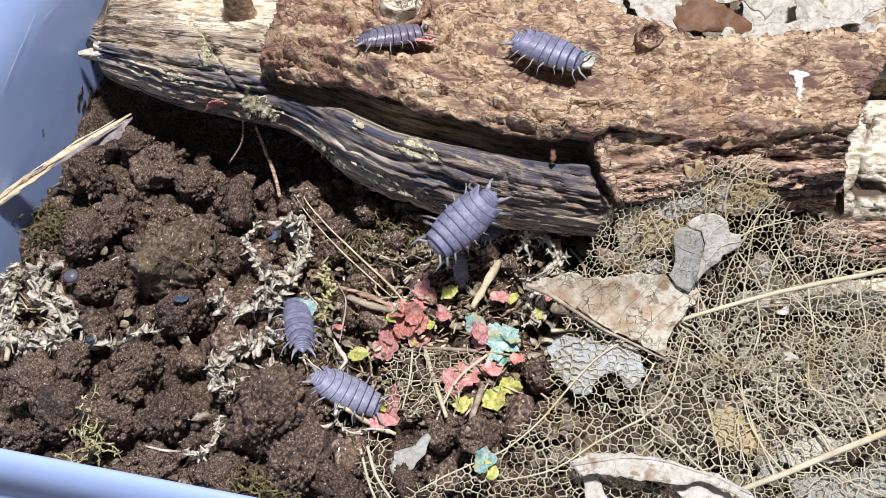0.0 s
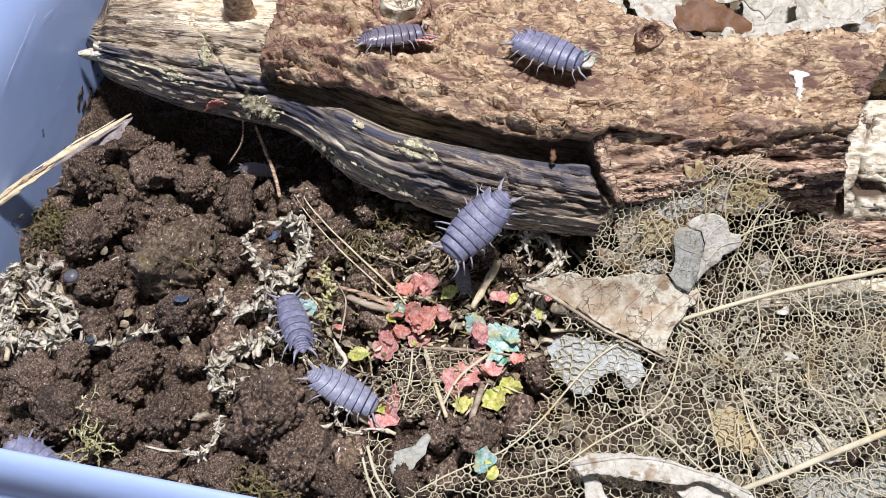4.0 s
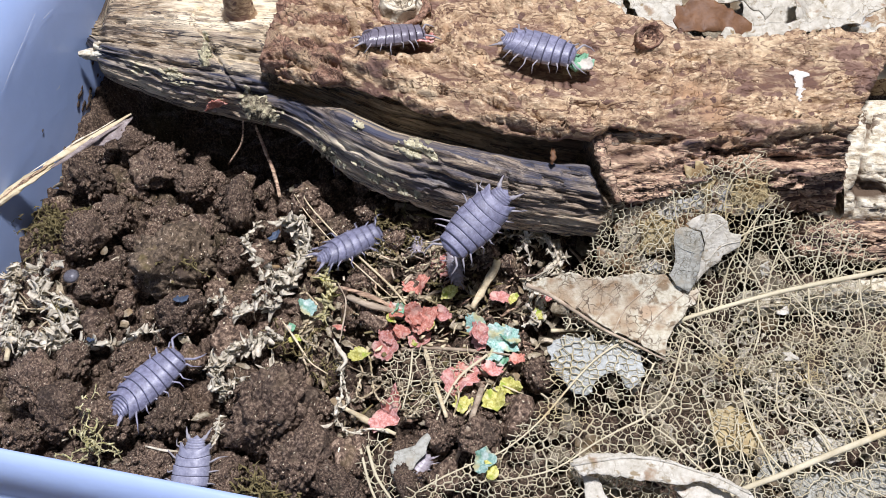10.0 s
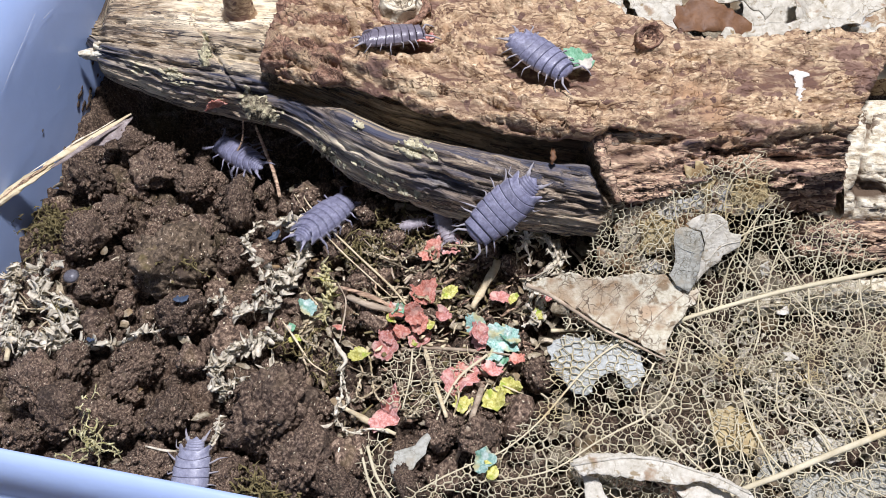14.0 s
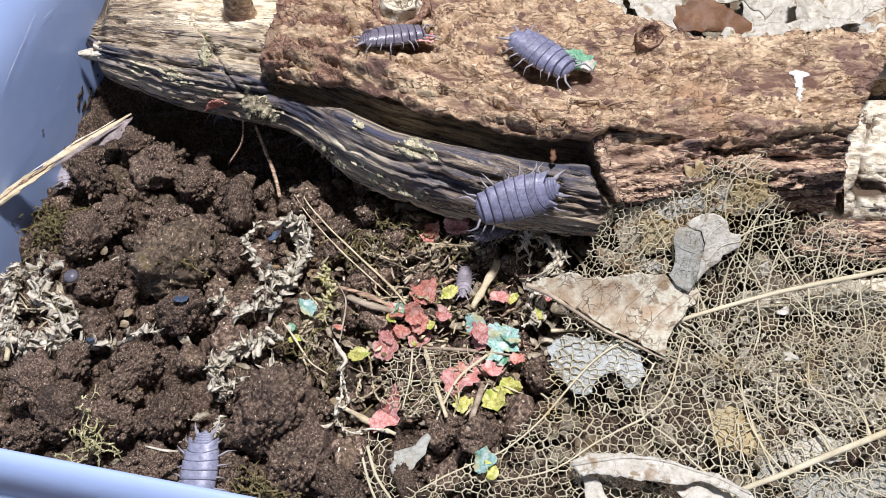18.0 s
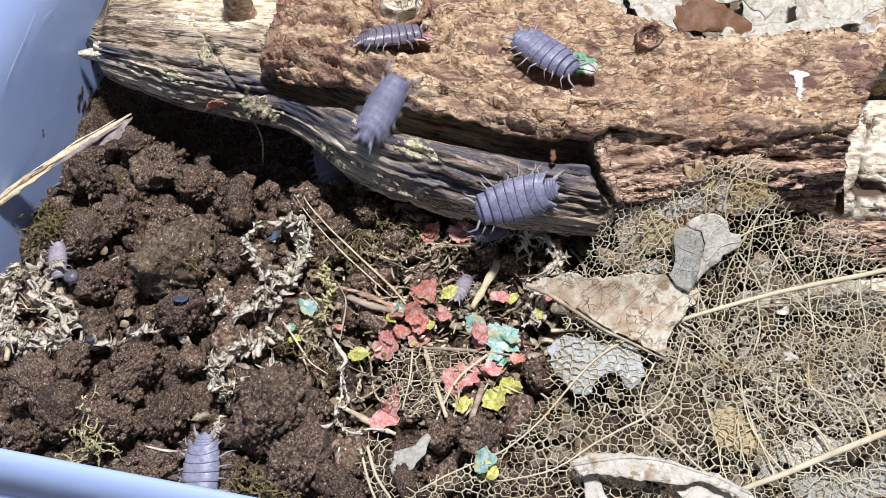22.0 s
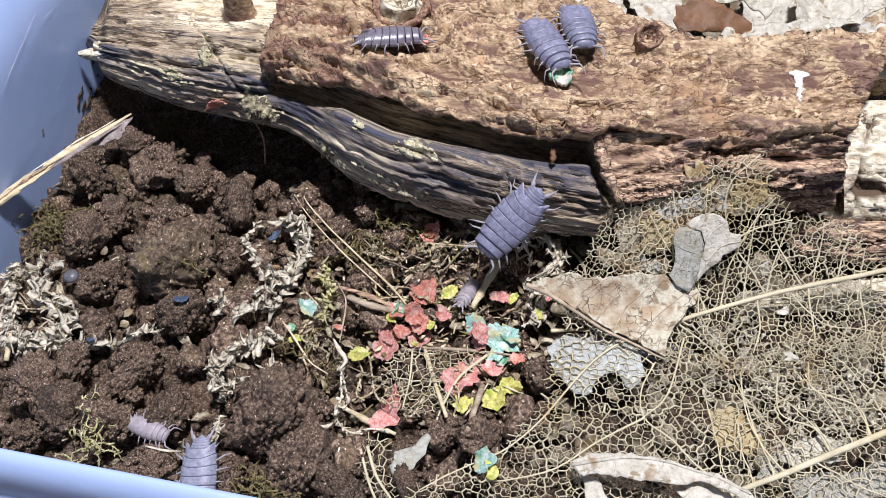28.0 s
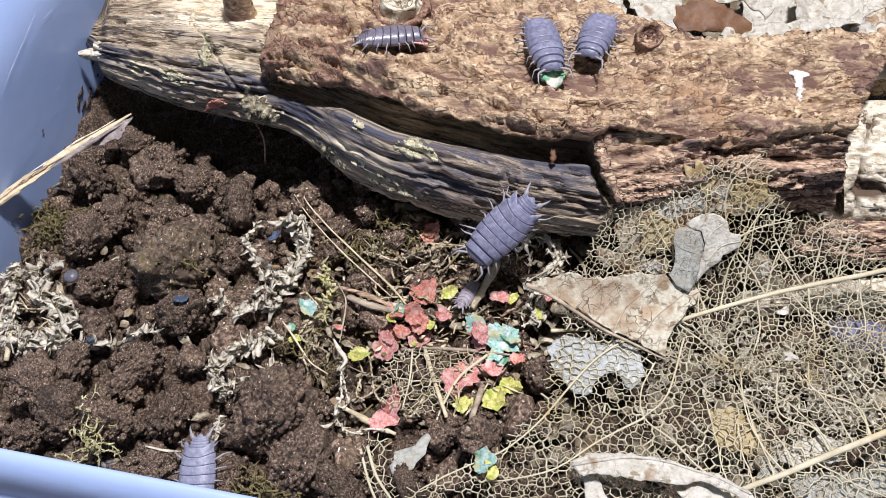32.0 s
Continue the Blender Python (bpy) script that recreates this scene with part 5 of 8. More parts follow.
# ---- marks on the tub wall ----
def wall_marks():
    rs = random.Random(4)
    base = clod_shape(2, 88)
    v0, f0 = np.array(base[0]), [tuple(q) for q in base[1]]
    verts, faces = [], []
    for c, spread, n in (((-64.54, 29.23, 4.1), 1.0, 12), ((-63.88, 32.62, 2.04), 0.8, 8), ((-63.13, 36.47, -1.47), 2.2, 26), ((-64.05, 31.76, -2.54), 2.0, 26), ((-65.02, 26.78, -2.41), 1.6, 16), ((-64.14, 31.26, 0.23), 1.0, 8), ((-66.07, 21.33, -1.54), 1.2, 8), ((-66.6, 18.6, 9.53), 0.3, 1), ((-67.73, 12.79, -2.04), 0.8, 4)):
        for _ in range(n):
            r = rs.uniform(0.15, 0.6)
            dy, dz = rs.gauss(0, spread), rs.gauss(0, spread)
            q = np.array(c) + (V[0] * dy + 0.1, V[1] * dy, dz)
            if q[2] < 0:
                continue
            o = len(verts) * len(v0)
            verts.append(v0 * (0.25 * r, r, r) + q)
            faces += [tuple(i + o for i in f) for f in f0]
    tagged(solid("soil_smear", np.concatenate(verts), faces, CLOD), "dark soil specks stuck to the blue tub wall", "soil", kind="stuff")
    for line in ([(-67.46, 14.18, 21.72), (-66.69, 18.14, 22.85), (-65.69, 23.29, 23.91), (-64.73, 28.23, 25.07)], [(-64.74, 28.22, 22.99), (-63.95, 32.28, 22.26)]):
        vv, ff = tube([np.array(q) + (0.05, 0, 0) for q in line], [0.008, 0.02, 0.018, 0.008][:len(line)], 5, 0.4)
        tagged(solid("scratch", vv, ff, CHALK), "thin pale scratch on the blue tub wall", "scratch", kind="structure")


wall_marks()


# ---- wood beside the log ----
def chunk(name, a, b, ra, rb, mat, seed, label, squash=0.85):
    a, b = np.array(a, float), np.array(b, float)
    n, k = 110, 90
    t, ph = np.meshgrid(np.linspace(0, 1, n), np.linspace(0, 2 * math.pi, k, endpoint=False), indexing="ij")
    r = ra + (rb - ra) * t
    c1, c2 = np.cos(ph), np.sin(ph)
    rel = 2.6 * (fbm(t * 9, c1 * 2.4, c2 * 2.4, 5, seed, 0.6) - 0.5) - 1.8 * smooth(0.93, 1, 1 - np.abs(2 * fbm(t * 9, c1 * 2.5, c2 * 2.5, 4, seed + 2) - 1)) - 0.9 * smooth(0.8, 1, 1 - np.abs(2 * fbm(t * 3, c1 * 5, c2 * 5, 3, seed + 4) - 1))
    r = (r + rel) * np.clip(np.minimum(t, 1 - t) * 14 + 0.35, 0, 1)
    d = (b - a) / np.linalg.norm(b - a)
    s = np.cross(d, (0, 0, 1)); s /= np.linalg.norm(s)
    u = np.cross(s, d)
    v = a + (b - a) * t[..., None] + (r * c1)[..., None] * s + (r * c2 * squash)[..., None] * u
    v = np.concatenate([v.reshape(-1, 3), [a, b]])
    f = grid_faces(n, k, True).tolist() + [(j, n * k, (j + 1) % k) for j in range(k)] + [((n - 1) * k + (j + 1) % k, n * k + 1, (n - 1) * k + j) for j in range(k)]
    ob = solid(name, v, [tuple(q) for q in f], mat, relief=np.concatenate([np.minimum(rel, 0).ravel(), [0, 0]]))
    return tagged(ob, label, "wood")


def cream_block():
    """A pale weathered block with a sloping, pitted and cracked face."""
    n, k = 130, 170
    t, ph = np.meshgrid(np.linspace(0, 1, n), np.linspace(0, 2 * math.pi, k, endpoint=False), indexing="ij")
    x = 64.0 + 40 * t
    c1, c2 = np.cos(ph), np.sin(ph)
    p = 3.2
    r = 1 / (np.abs(c1) ** p + np.abs(c2) ** p) ** (1 / p)
    s_ = ph * 10.5
    pits = -0.75 * smooth(0.55, 0.68, fbm(x / 1.5, c1 * 26, c2 * 26, 3, 301))
    broad = 1.6 * (fbm(x / 9, c1 * 1.6, c2 * 1.6, 4, 302, 0.55) - 0.5)
    crack = x - 66.6 - 1.2 * c1 - 2.2 * (fbm(s_ / 3, 0.3, 0.5, 4, 303) - 0.5)
    seam_ = s_ - 21.2 - 1.6 * (fbm(x / 3.5, 0.6, 0.1, 4, 304) - 0.5)
    hole = np.exp(-(((x - 68.2) / 2.2) ** 2 + ((s_ - 20.5) / 1.2) ** 2) * (0.6 + 0.9 * fbm(x / 2, s_ / 2, 0.3, 3, 305)))
    cuts = -1.1 * np.exp(-(crack / 0.42) ** 2) * smooth(0.35, 0.5, fbm(s_ / 5, 0.1, 0.1, 2, 306)) - 1.0 * np.exp(-(seam_ / 0.5) ** 2) - 2.4 * hole
    rel = (pits + broad + cuts) * smooth(0, 0.03, t)
    tilt = math.radians(38)
    u, w = r * c1 * 10.5 + rel * c1, r * c2 * 8.6 + rel * c2
    v = np.stack([x + 1.4 * (fbm(ph * 2, 0.2, 0.9, 3, 307) - 0.5) * (1 - t), 14.0 + u * math.cos(tilt) - w * math.sin(tilt) - 3.5 * t, 5.0 + u * math.sin(tilt) + w * math.cos(tilt)], -1).reshape(-1, 3)
    a, b = v[:k].mean(0), v[-k:].mean(0)
    f = grid_faces(n, k, True).tolist() + [(j, n * k, (j + 1) % k) for j in range(k)] + [((n - 1) * k + (j + 1) % k, n * k + 1, (n - 1) * k + j) for j in range(k)]
    ob = solid("wood_chunk", np.concatenate([v, [a, b]]), [tuple(q) for q in f], CREAM_WOOD, relief=np.concatenate([np.minimum(1.6 * (pits + cuts), 0).ravel(), [0, 0]]))
    tagged(ob, "pale cream bark-free wood chunk beside the log", "wood")


cream_block()
chunk("wood_chunk", (56.0, 2, 1.5), (104, -4, 2), 3.6, 5, BARK_DARK, 6, "dark brown wood piece in front of the log")
chunk("wood_chunk", (46.0, -10.5, 0.2), (84, -7.5, 0.5), 1.9, 2.6, CREAM_WOOD, 9, "pale split stick under a skeleton leaf")


# ---- leaves ----
def leaf_slope(x, y):
    s = np.asarray(y, float) + 13.0
    return 3.5 + 0.55 * (s + np.sqrt(s * s + 9))


def strips(a, b, w, h):
    """Little three-sided bars from points a to b of half-width w, joined."""
    a, b, w, h = np.asarray(a, float), np.asarray(b, float), np.asarray(w, float)[:, None], np.asarray(h, float)[:, None]
    d = b - a
    d = d / (np.linalg.norm(d, axis=1, keepdims=True) + 1e-9)
    s = np.cross(d, (0, 0, 1.0))
    s = s / (np.linalg.norm(s, axis=1, keepdims=True) + 1e-9)
    up = np.cross(s, d)
    a, b = a - d * w * 0.5, b + d * w * 0.5
    v = np.stack([a - s * w, a + s * w, a + up * h, b - s * w, b + s * w, b + up * h], 1)
    n = len(a)
    base = np.arange(n)[:, None, None] * 6
    f = np.array([(0, 3, 5), (0, 5, 2), (1, 2, 5), (1, 5, 4), (0, 1, 4), (0, 4, 3)])[None] + base
    return v.reshape(-1, 3), f.reshape(-1, 3)


def dual_net(poly, spacing, seed, jitter=0.6):
    """The cell walls round scattered points inside the outline: node places and index pairs, and the points on both sides of each wall."""
    a = np.asarray(poly, float)
    lo, hi = a.min(0) - 3 * spacing, a.max(0) + 3 * spacing
    rs = np.random.RandomState(seed)
    gx, gy = np.meshgrid(np.arange(lo[0], hi[0], spacing), np.arange(lo[1], hi[1], spacing))
    gx[::2] += spacing / 2
    v = np.stack([gx + rs.uniform(-jitter, jitter, gx.shape) * spacing, gy + rs.uniform(-jitter, jitter, gx.shape) * spacing], -1).reshape(-1, 2)
    for again in (True, False):
        res = delaunay_2d_cdt([Vector(p) for p in v.tolist()], [], [], 0, 1e-6)
        v = np.array([tuple(q) for q in res[0]])
        tri = np.array([tuple(f) for f in res[2]])
        A, B, C = v[tri[:, 0]], v[tri[:, 1]], v[tri[:, 2]]
        p, q = B - A, C - A
        den = 2 * (p[:, 0] * q[:, 1] - p[:, 1] * q[:, 0])[:, None]
        pp, qq = (p * p).sum(1)[:, None], (q * q).sum(1)[:, None]
        off = np.concatenate([q[:, 1:] * pp - p[:, 1:] * qq, p[:, :1] * qq - q[:, :1] * pp], 1) / np.where(np.abs(den) < 1e-9, 1e-9, den)
        mid = (p + q) / 3
        far = off - mid
        cen = A + mid + far * np.minimum(1, 1.2 * spacing / (np.linalg.norm(far, axis=1, keepdims=True) + 1e-9))
        if again:
            total, count = np.zeros_like(v), np.zeros(len(v))
            for k in range(3):
                np.add.at(total, tri[:, k], cen)
                np.add.at(count, tri[:, k], 1)
            v = 0.45 * v + 0.55 * np.where(count[:, None] > 0, total / np.maximum(count, 1)[:, None], v)
    edges = {}
    for t, (i, j, k) in enumerate(tri.tolist()):
        for e in ((i, j), (j, k), (k, i)):
            edges.setdefault((min(e), max(e)), []).append(t)
    pairs = np.array([q for q in edges.values() if len(q) == 2])
    sites = np.array([e for e, q in edges.items() if len(q) == 2])
    ok_n = inside(poly, cen[:, 0], cen[:, 1])
    keep = (ok_n[pairs[:, 0]] | ok_n[pairs[:, 1]]) & (np.linalg.norm(cen[pairs[:, 0]] - cen[pairs[:, 1]], axis=1) < 1.6 * spacing)
    return cen, pairs[keep], v[sites[keep][:, 0]], v[sites[keep][:, 1]], rs


def skeleton_leaf(poly, zfun, veins, label, seed, spacing=1.25, unroll=False, weight=1.0, gap=0.0, lean=70, bow=-0.05):
    """A leaf of which the net of veins is left."""
    root = tagged(anchor("skeleton_leaf"), label, "leaf", "skeleton leaves")
    ys = np.linspace(-80, 20, 2001)
    run = np.concatenate([[0], np.cumsum(np.hypot(np.diff(ys), np.diff(np.asarray(zfun(0 * ys, ys)) + 0 * ys)))])
    flat = [(x, float(np.interp(y, ys, run))) for x, y in poly] if unroll else poly

    def lifted(p, dz=0.0, rolled=unroll):
        p = np.array(p, float)
        if rolled:
            p[:, 1] = np.interp(p[:, 1], run, ys)
        return np.column_stack([p, np.asarray(zfun(p[:, 0], p[:, 1])) + dz + 0.8 * (fbm(p[:, 0] / 7, p[:, 1] / 7, 0.5, 2, seed) - 0.5)])

    V_, F_ = [], []

    def put(v, f):
        F_.append(f + sum(len(q) for q in V_))
        V_.append(v)

    sp, w = spacing, 0.056 * weight
    cen, pairs, site, other, rs = dual_net(flat, sp, seed)
    a, b = cen[pairs[:, 0]], cen[pairs[:, 1]]
    lo, hi = site.min(0), site.max(0)

    def cells(size):
        """Which larger cell each side of a wall lies in."""
        n = int(np.prod((hi - lo) / size)) + 4
        c = rs.uniform(0, 1, (n, 2)) * (hi - lo) + lo
        return [((p[:, None] - c[None]) ** 2).sum(2).argmin(1) for p in (site, other)]

    wide = np.full(len(a), 0.0)
    for size, k in ((sp * 3.2, 0.75), (sp * 7.0, 0.9)):
        p, q = cells(size)
        wide += k * (p != q)
    drop = (rs.rand(len(a)) < 0.12) & (wide == 0)
    a, b, site, wide = a[~drop], b[~drop], site[~drop], wide[~drop]
    put(*strips(lifted(a, 0.02), lifted(b, 0.02), w * (1 + wide) * rs.uniform(0.75, 1.2, len(a)), w * 1.1 * (1 + wide)))
    # free ends inside the cells
    pick = rs.rand(len(a)) < 0.45
    m = (a[pick] + b[pick]) / 2
    t = m + (site[pick] - m) * rs.uniform(0.4, 0.75, (pick.sum(), 1))
    put(*strips(lifted(m), lifted(t), np.full(len(m), w * 0.7), np.full(len(m), w * 0.7)))
    for turn in (1, -1):
        fork = rs.rand(len(m)) < 0.55
        dd = (t - m)[fork]
        t2 = t[fork] + 0.5 * dd + turn * 0.55 * np.stack([-dd[:, 1], dd[:, 0]], 1)
        put(*strips(lifted(t[fork]), lifted(t2), np.full(fork.sum(), w * 0.6), np.full(fork.sum(), w * 0.6)))
    net = solid("vein_net", np.concatenate(V_), np.concatenate(F_), VEIN, root, label="fine cream net of veins")
    net["kind"] = "stuff"
    # side veins off the midrib, at even steps
    rib = np.array(bend([np.array(p) for p in veins[0][0]], 6))[:, :2]
    run2 = np.concatenate([[0], np.cumsum(np.hypot(*np.diff(rib, axis=0).T))])
    for k, at in enumerate(np.arange(2.0, run2[-1] - 1, gap) if gap else ()):
        o = np.array([np.interp(at, run2, rib[:, 0]), np.interp(at, run2, rib[:, 1])])
        d = np.array([np.interp(at + 0.5, run2, rib[:, 0]), np.interp(at + 0.5, run2, rib[:, 1])]) - o
        turn, line = math.atan2(d[1], d[0]) + (lean + rs.uniform(-6, 6)) * math.pi / 180 * (1 if k % 5 else -0.9), []
        for _ in range(int(rs.uniform(14, 24))):
            if not inside(poly, o[:1], o[1:])[0]:
                break
            line.append(tuple(o))
            turn += rs.normal(0, 0.09) + rs.choice((0.0, 0.0, bow))
            o = o + 0.75 * np.array([math.cos(turn), math.sin(turn)])
        if len(line) > 4:
            veins = veins + [(line, 0.13, 0.075)]
    for n, (line, w0, w1) in enumerate(veins):
        pts = np.array(bend([np.array(p) for p in line], 6 if len(line) < 9 else 2))[:, :2]
        p3 = lifted(pts, 0.12, False)
        v, f = tube(p3, list(np.linspace(w0, w1, len(p3))), 8, 0.8, 0.12, n)
        solid("midrib" if n == 0 else "side_vein", v, f, VEIN, root)
    return root


UPPER = [(17.14, -10.76), (20.94, -9.22), (23.46, -4.79), (24.47, -3.15), (27.35, -2.19), (34.74, -0.05), (42.07, 1.86), (47.13, 2.78), (49.22, -1.21), (52.29, -3.86), (60.38, -4.57), (63.59, -7.16), (67.69, -8.88), (68.43, -19.05), (66.2, -22.5), (55.7, -21.2), (45.0, -24.6), (34.4, -23.0), (26.49, -19.07), (18.26, -16.75)]
MID1 = [(33.02, -17.03), (38.75, -15.06), (46.58, -12.95), (54.25, -11.42), (61.02, -10.37), (68.16, -9.24)]
skeleton_leaf(UPPER, leaf_slope, [(MID1, 0.3, 0.42)] + [(q, 0.15, 0.09) for q in (
    [(39.64, -14.78), (38.49, -12.23), (36.7, -9.59), (33.58, -7.17), (30.8, -3.64)], [(48.73, -12.5), (46.49, -9.61), (43.75, -7.17), (42.27, -4.81), (42.32, -0.73), (46.59, 2.39)], [(54.25, -11.42), (51.5, -8.36), (49.56, -5.98), (49.34, -3.93)],
    [(43.67, -6.27), (46.95, -5.09), (51.91, -4.22)], [(37.82, -7.16), (35.11, -4.79), (33.95, -0.74)], [(47.43, -12.81), (47.36, -17.2), (45.6, -21.4)], [(55.11, -11.28), (55.38, -17.21), (55.0, -19.8)], [(62.72, -10.1), (63.34, -15.4), (62.8, -18.6)])],
    "cream skeleton leaf with a fine vein net leaning on the log", 3, 0.9, True, 1.15, 3.6, 68)
LOWER = [(18.13, -18.29), (22.24, -19.25), (28.61, -18.48), (34.41, -21.9), (44.96, -23.02), (55.7, -19.25), (68.78, -17.32), (68.95, -33.67), (62.76, -49.47), (-9.09, -49.47), (-3.71, -42.48), (4.71, -37.99), (7.85, -36.6), (14.14, -28.9)]
MID2 = [(34.07, -45.34), (39.01, -42.79), (46.37, -40.1), (53.99, -37.01), (64.41, -32.98)]
skeleton_leaf(LOWER, lambda x, y: 4.2 + 0 * x, [(MID2, 0.36, 0.5)] + [(q, 0.16, 0.1) for q in (
    [(39.01, -42.79), (34.99, -39.45), (31.72, -35.35), (28.23, -31.96), (28.36, -27.57), (30.96, -23.02)], [(46.37, -40.1), (44.06, -36.18), (42.66, -31.09), (42.98, -24.86)], [(53.15, -37.26), (51.63, -33.67), (47.43, -31.09), (48.29, -24.86)],
    [(28.61, -18.48), (21.9, -23.02), (13.96, -31.96), (8.63, -36.6), (3.54, -38.81), (-3.33, -42.48)], [(28.23, -31.96), (21.56, -35.35), (15.04, -39.45), (8.84, -41.05), (5.79, -41.05)], [(35.62, -19.25), (31.87, -28.46), (27.38, -32.39)], [(59.18, -34.93), (58.79, -30.22), (53, -27.57), (53.19, -23.02)])],
    "large cream skeleton leaf with a fine vein net", 8, 1.08, False, 1.12, 3.2, 78, 0.06)
PIECE = [(-7.96, -22.59), (-5.18, -20.51), (0.5, -20.7), (6.5, -21.18), (2.54, -25.18), (0.65, -29.13), (-1.92, -31.15), (-6.74, -30.28), (-9.07, -28.07)]
skeleton_leaf(PIECE, lambda x, y: 3.4 + 0 * x, [([(6.49, -21.46), (2.54, -24.9), (0.08, -29.4), (-0.96, -32.02)], 0.25, 0.12), ([(-4.51, -20.7), (-4.83, -25.36), (-5.78, -30.28)], 0.16, 0.1)], "torn piece of cream skeleton leaf over soil", 12, 1.2)
SCRAP = [(-11.47, -35.83), (-9.83, -33.81), (-7.39, -35.67), (-6.51, -38.97), (-3.35, -42.97), (-1.8, -46.07), (-7.06, -46.07), (-9.89, -41.39)]
skeleton_leaf(SCRAP, lambda x, y: 3.0 + 0 * x, [([(-10.53, -35.67), (-9.19, -39.78), (-7.16, -42.97), (-5.19, -45.68)], 0.25, 0.15), ([(-11.46, -36.08), (-9.89, -41.39), (-7.82, -45.68)], 0.2, 0.15)], "narrow scrap of cream skeleton leaf on soil", 14, 1.2)


def leaf_piece(name, poly, zfun, mat, label, seed, veins=(), amount=0.2, wave=0.8, thick=0.2, spacing=0.8, group="", crinkle=0.0, blotches=()):
    """A dry leaf with ragged edge, waves and raised veins."""
    root = tagged(anchor(name), label, "leaf", group)

    def zz(x, y):
        return zfun(x, y) + wave * 2 * (fbm(x / 6, y / 6, 0.2, 3, seed) - 0.5) + crinkle * (np.abs(2 * fbm(x / 4, y / 4, 0.9, 3, seed + 1) - 1) - 0.2)

    v, f = sheet(ragged(poly, 0.8, amount, seed), zz, spacing, thick, seed)
    blade_ob = solid("blade", v, f, mat, root)
    if blotches:
        p = np.array(v)
        x, y = p[:, 0], p[:, 1]
        x = x + 1.6 * (fbm(x / 2.4, y / 2.4, 0.3, 3, seed + 5) - 0.5)
        y = y + 1.6 * (fbm(x / 2.4, y / 2.4, 0.8, 3, seed + 6) - 0.5)
        value = np.zeros(len(p))
        for cx, cy, ra, rb, turn in blotches:
            c, q = math.cos(turn), math.sin(turn)
            d = np.hypot(((x - cx) * c + (y - cy) * q) / ra, ((y - cy) * c - (x - cx) * q) / rb)
            value = np.maximum(value, smooth(1.12, 0.9, d))
        blade_ob.data.attributes.new("blotch", "FLOAT", "POINT").data.foreach_set("value", value.astype(np.float32))
    for n, (line, w) in enumerate(veins):
        p = np.array(bend([np.array(q) for q in line], 5))[:, :2]
        p3 = np.column_stack([p, zz(p[:, 0], p[:, 1]) + 0.02])
        vv, ff = tube(p3, list(np.linspace(w, w * 0.4, len(p3))), 6, 0.9, 0.15, n)
        solid("vein", vv, ff, TWIG if mat in (LEAF_TAN, LEAF_STAINED) else mat, root)
    return root


on_slope = lambda d: (lambda x, y: leaf_slope(x, y) + d)
leaf_piece("dry_leaf", [(12.5, -11.63), (14.69, -11.12), (18.23, -10.59), (23.3, -10.97), (27.52, -10.72), (30.89, -10.59), (34.11, -11.25), (36.32, -12.04), (38.17, -12.61), (37.41, -14.3), (35.27, -16.37), (32.54, -20.24), (32.24, -22.61), (28.56, -20.41), (24.98, -18.95), (21.46, -16.2), (17.38, -13.65)], on_slope(1.8), LEAF_STAINED,
           "folded tan dry leaf with brown blotches on skeleton leaves", 2, [([(12.49, -11.82), (17.36, -14.01), (24.94, -19.36), (32.31, -23.22)], 0.42), ([(24.97, -19), (27.43, -14.68), (32.15, -11.35)], 0.16), ([(28.52, -20.65), (31.47, -16.44), (35.95, -13.09)], 0.16), ([(19.83, -15.11), (21.6, -13.09), (24.56, -11.15)], 0.14), ([(22.5, -17.2), (25.2, -13.7), (27.6, -11.9)], 0.13)], 0.4, 0.8, spacing=0.4,
           blotches=((18.4, -12.9, 3.2, 1.5, -0.45), (22.6, -13.6, 3.4, 2.5, -0.5), (26.6, -13.5, 2.9, 2.3, -0.3), (26.2, -17, 3.1, 2.0, -0.75), (33.0, -16.4, 2.7, 0.75, 0.95), (33.2, -10.9, 1.5, 0.9, 0.2)))
leaf_piece("dry_leaf", [(34.02, -6.33), (35.91, -5.99), (38.04, -6.57), (38.49, -8.24), (38.3, -10.69), (36.81, -12.98), (34.64, -12.25), (33.62, -11.19), (34.56, -9.56), (34.11, -7.62)], on_slope(2.6), LEAF_GREY, "grey wrinkled fold of dry leaf", 4, [([(37.69, -6.6), (36.72, -9.47), (35.78, -12.89)], 0.14), ([(37.18, -8.87), (35.21, -8.28), (34.08, -7.36)], 0.09), ([(36.77, -10.72), (35.35, -10.58), (34.1, -11.11)], 0.09)], 0.2, 0.6, 0.1)
leaf_piece("dry_leaf", [(36.04, -5.48), (37.97, -4.54), (40.03, -4.3), (42, -5.01), (42.27, -6.18), (44.14, -6.53), (44.07, -7.59), (42.45, -8.37), (39.63, -10.2), (37.75, -11.95), (38.02, -9.89), (38.71, -7.58), (38.09, -6.18)], on_slope(2.2), LEAF_WHITE, "bleached white fold of dry leaf", 5, [([(44.18, -7.15), (40.74, -8.1), (37.72, -11.87)], 0.14), ([(41.99, -5.17), (39.92, -6.34), (38.84, -7.52)], 0.1)], 0.2, 0.6, 0.1)
leaf_piece("leaf_scrap", [(15.09, -20.28), (18.15, -18.36), (20.61, -19.13), (22.18, -18.36), (23.01, -20.28), (26.05, -19.13), (28.73, -21.23), (29.3, -24.76), (27.19, -27.47), (25.72, -26.12), (24.93, -24.3), (22.68, -25.49), (20.64, -28.36), (18.29, -27.47), (16.45, -24.76)], lambda x, y: 4.0 + 0 * x, TISSUE, "pale bluish leaf tissue scrap on skeleton leaf", 6, (), 0.3, 0.3, 0.12)
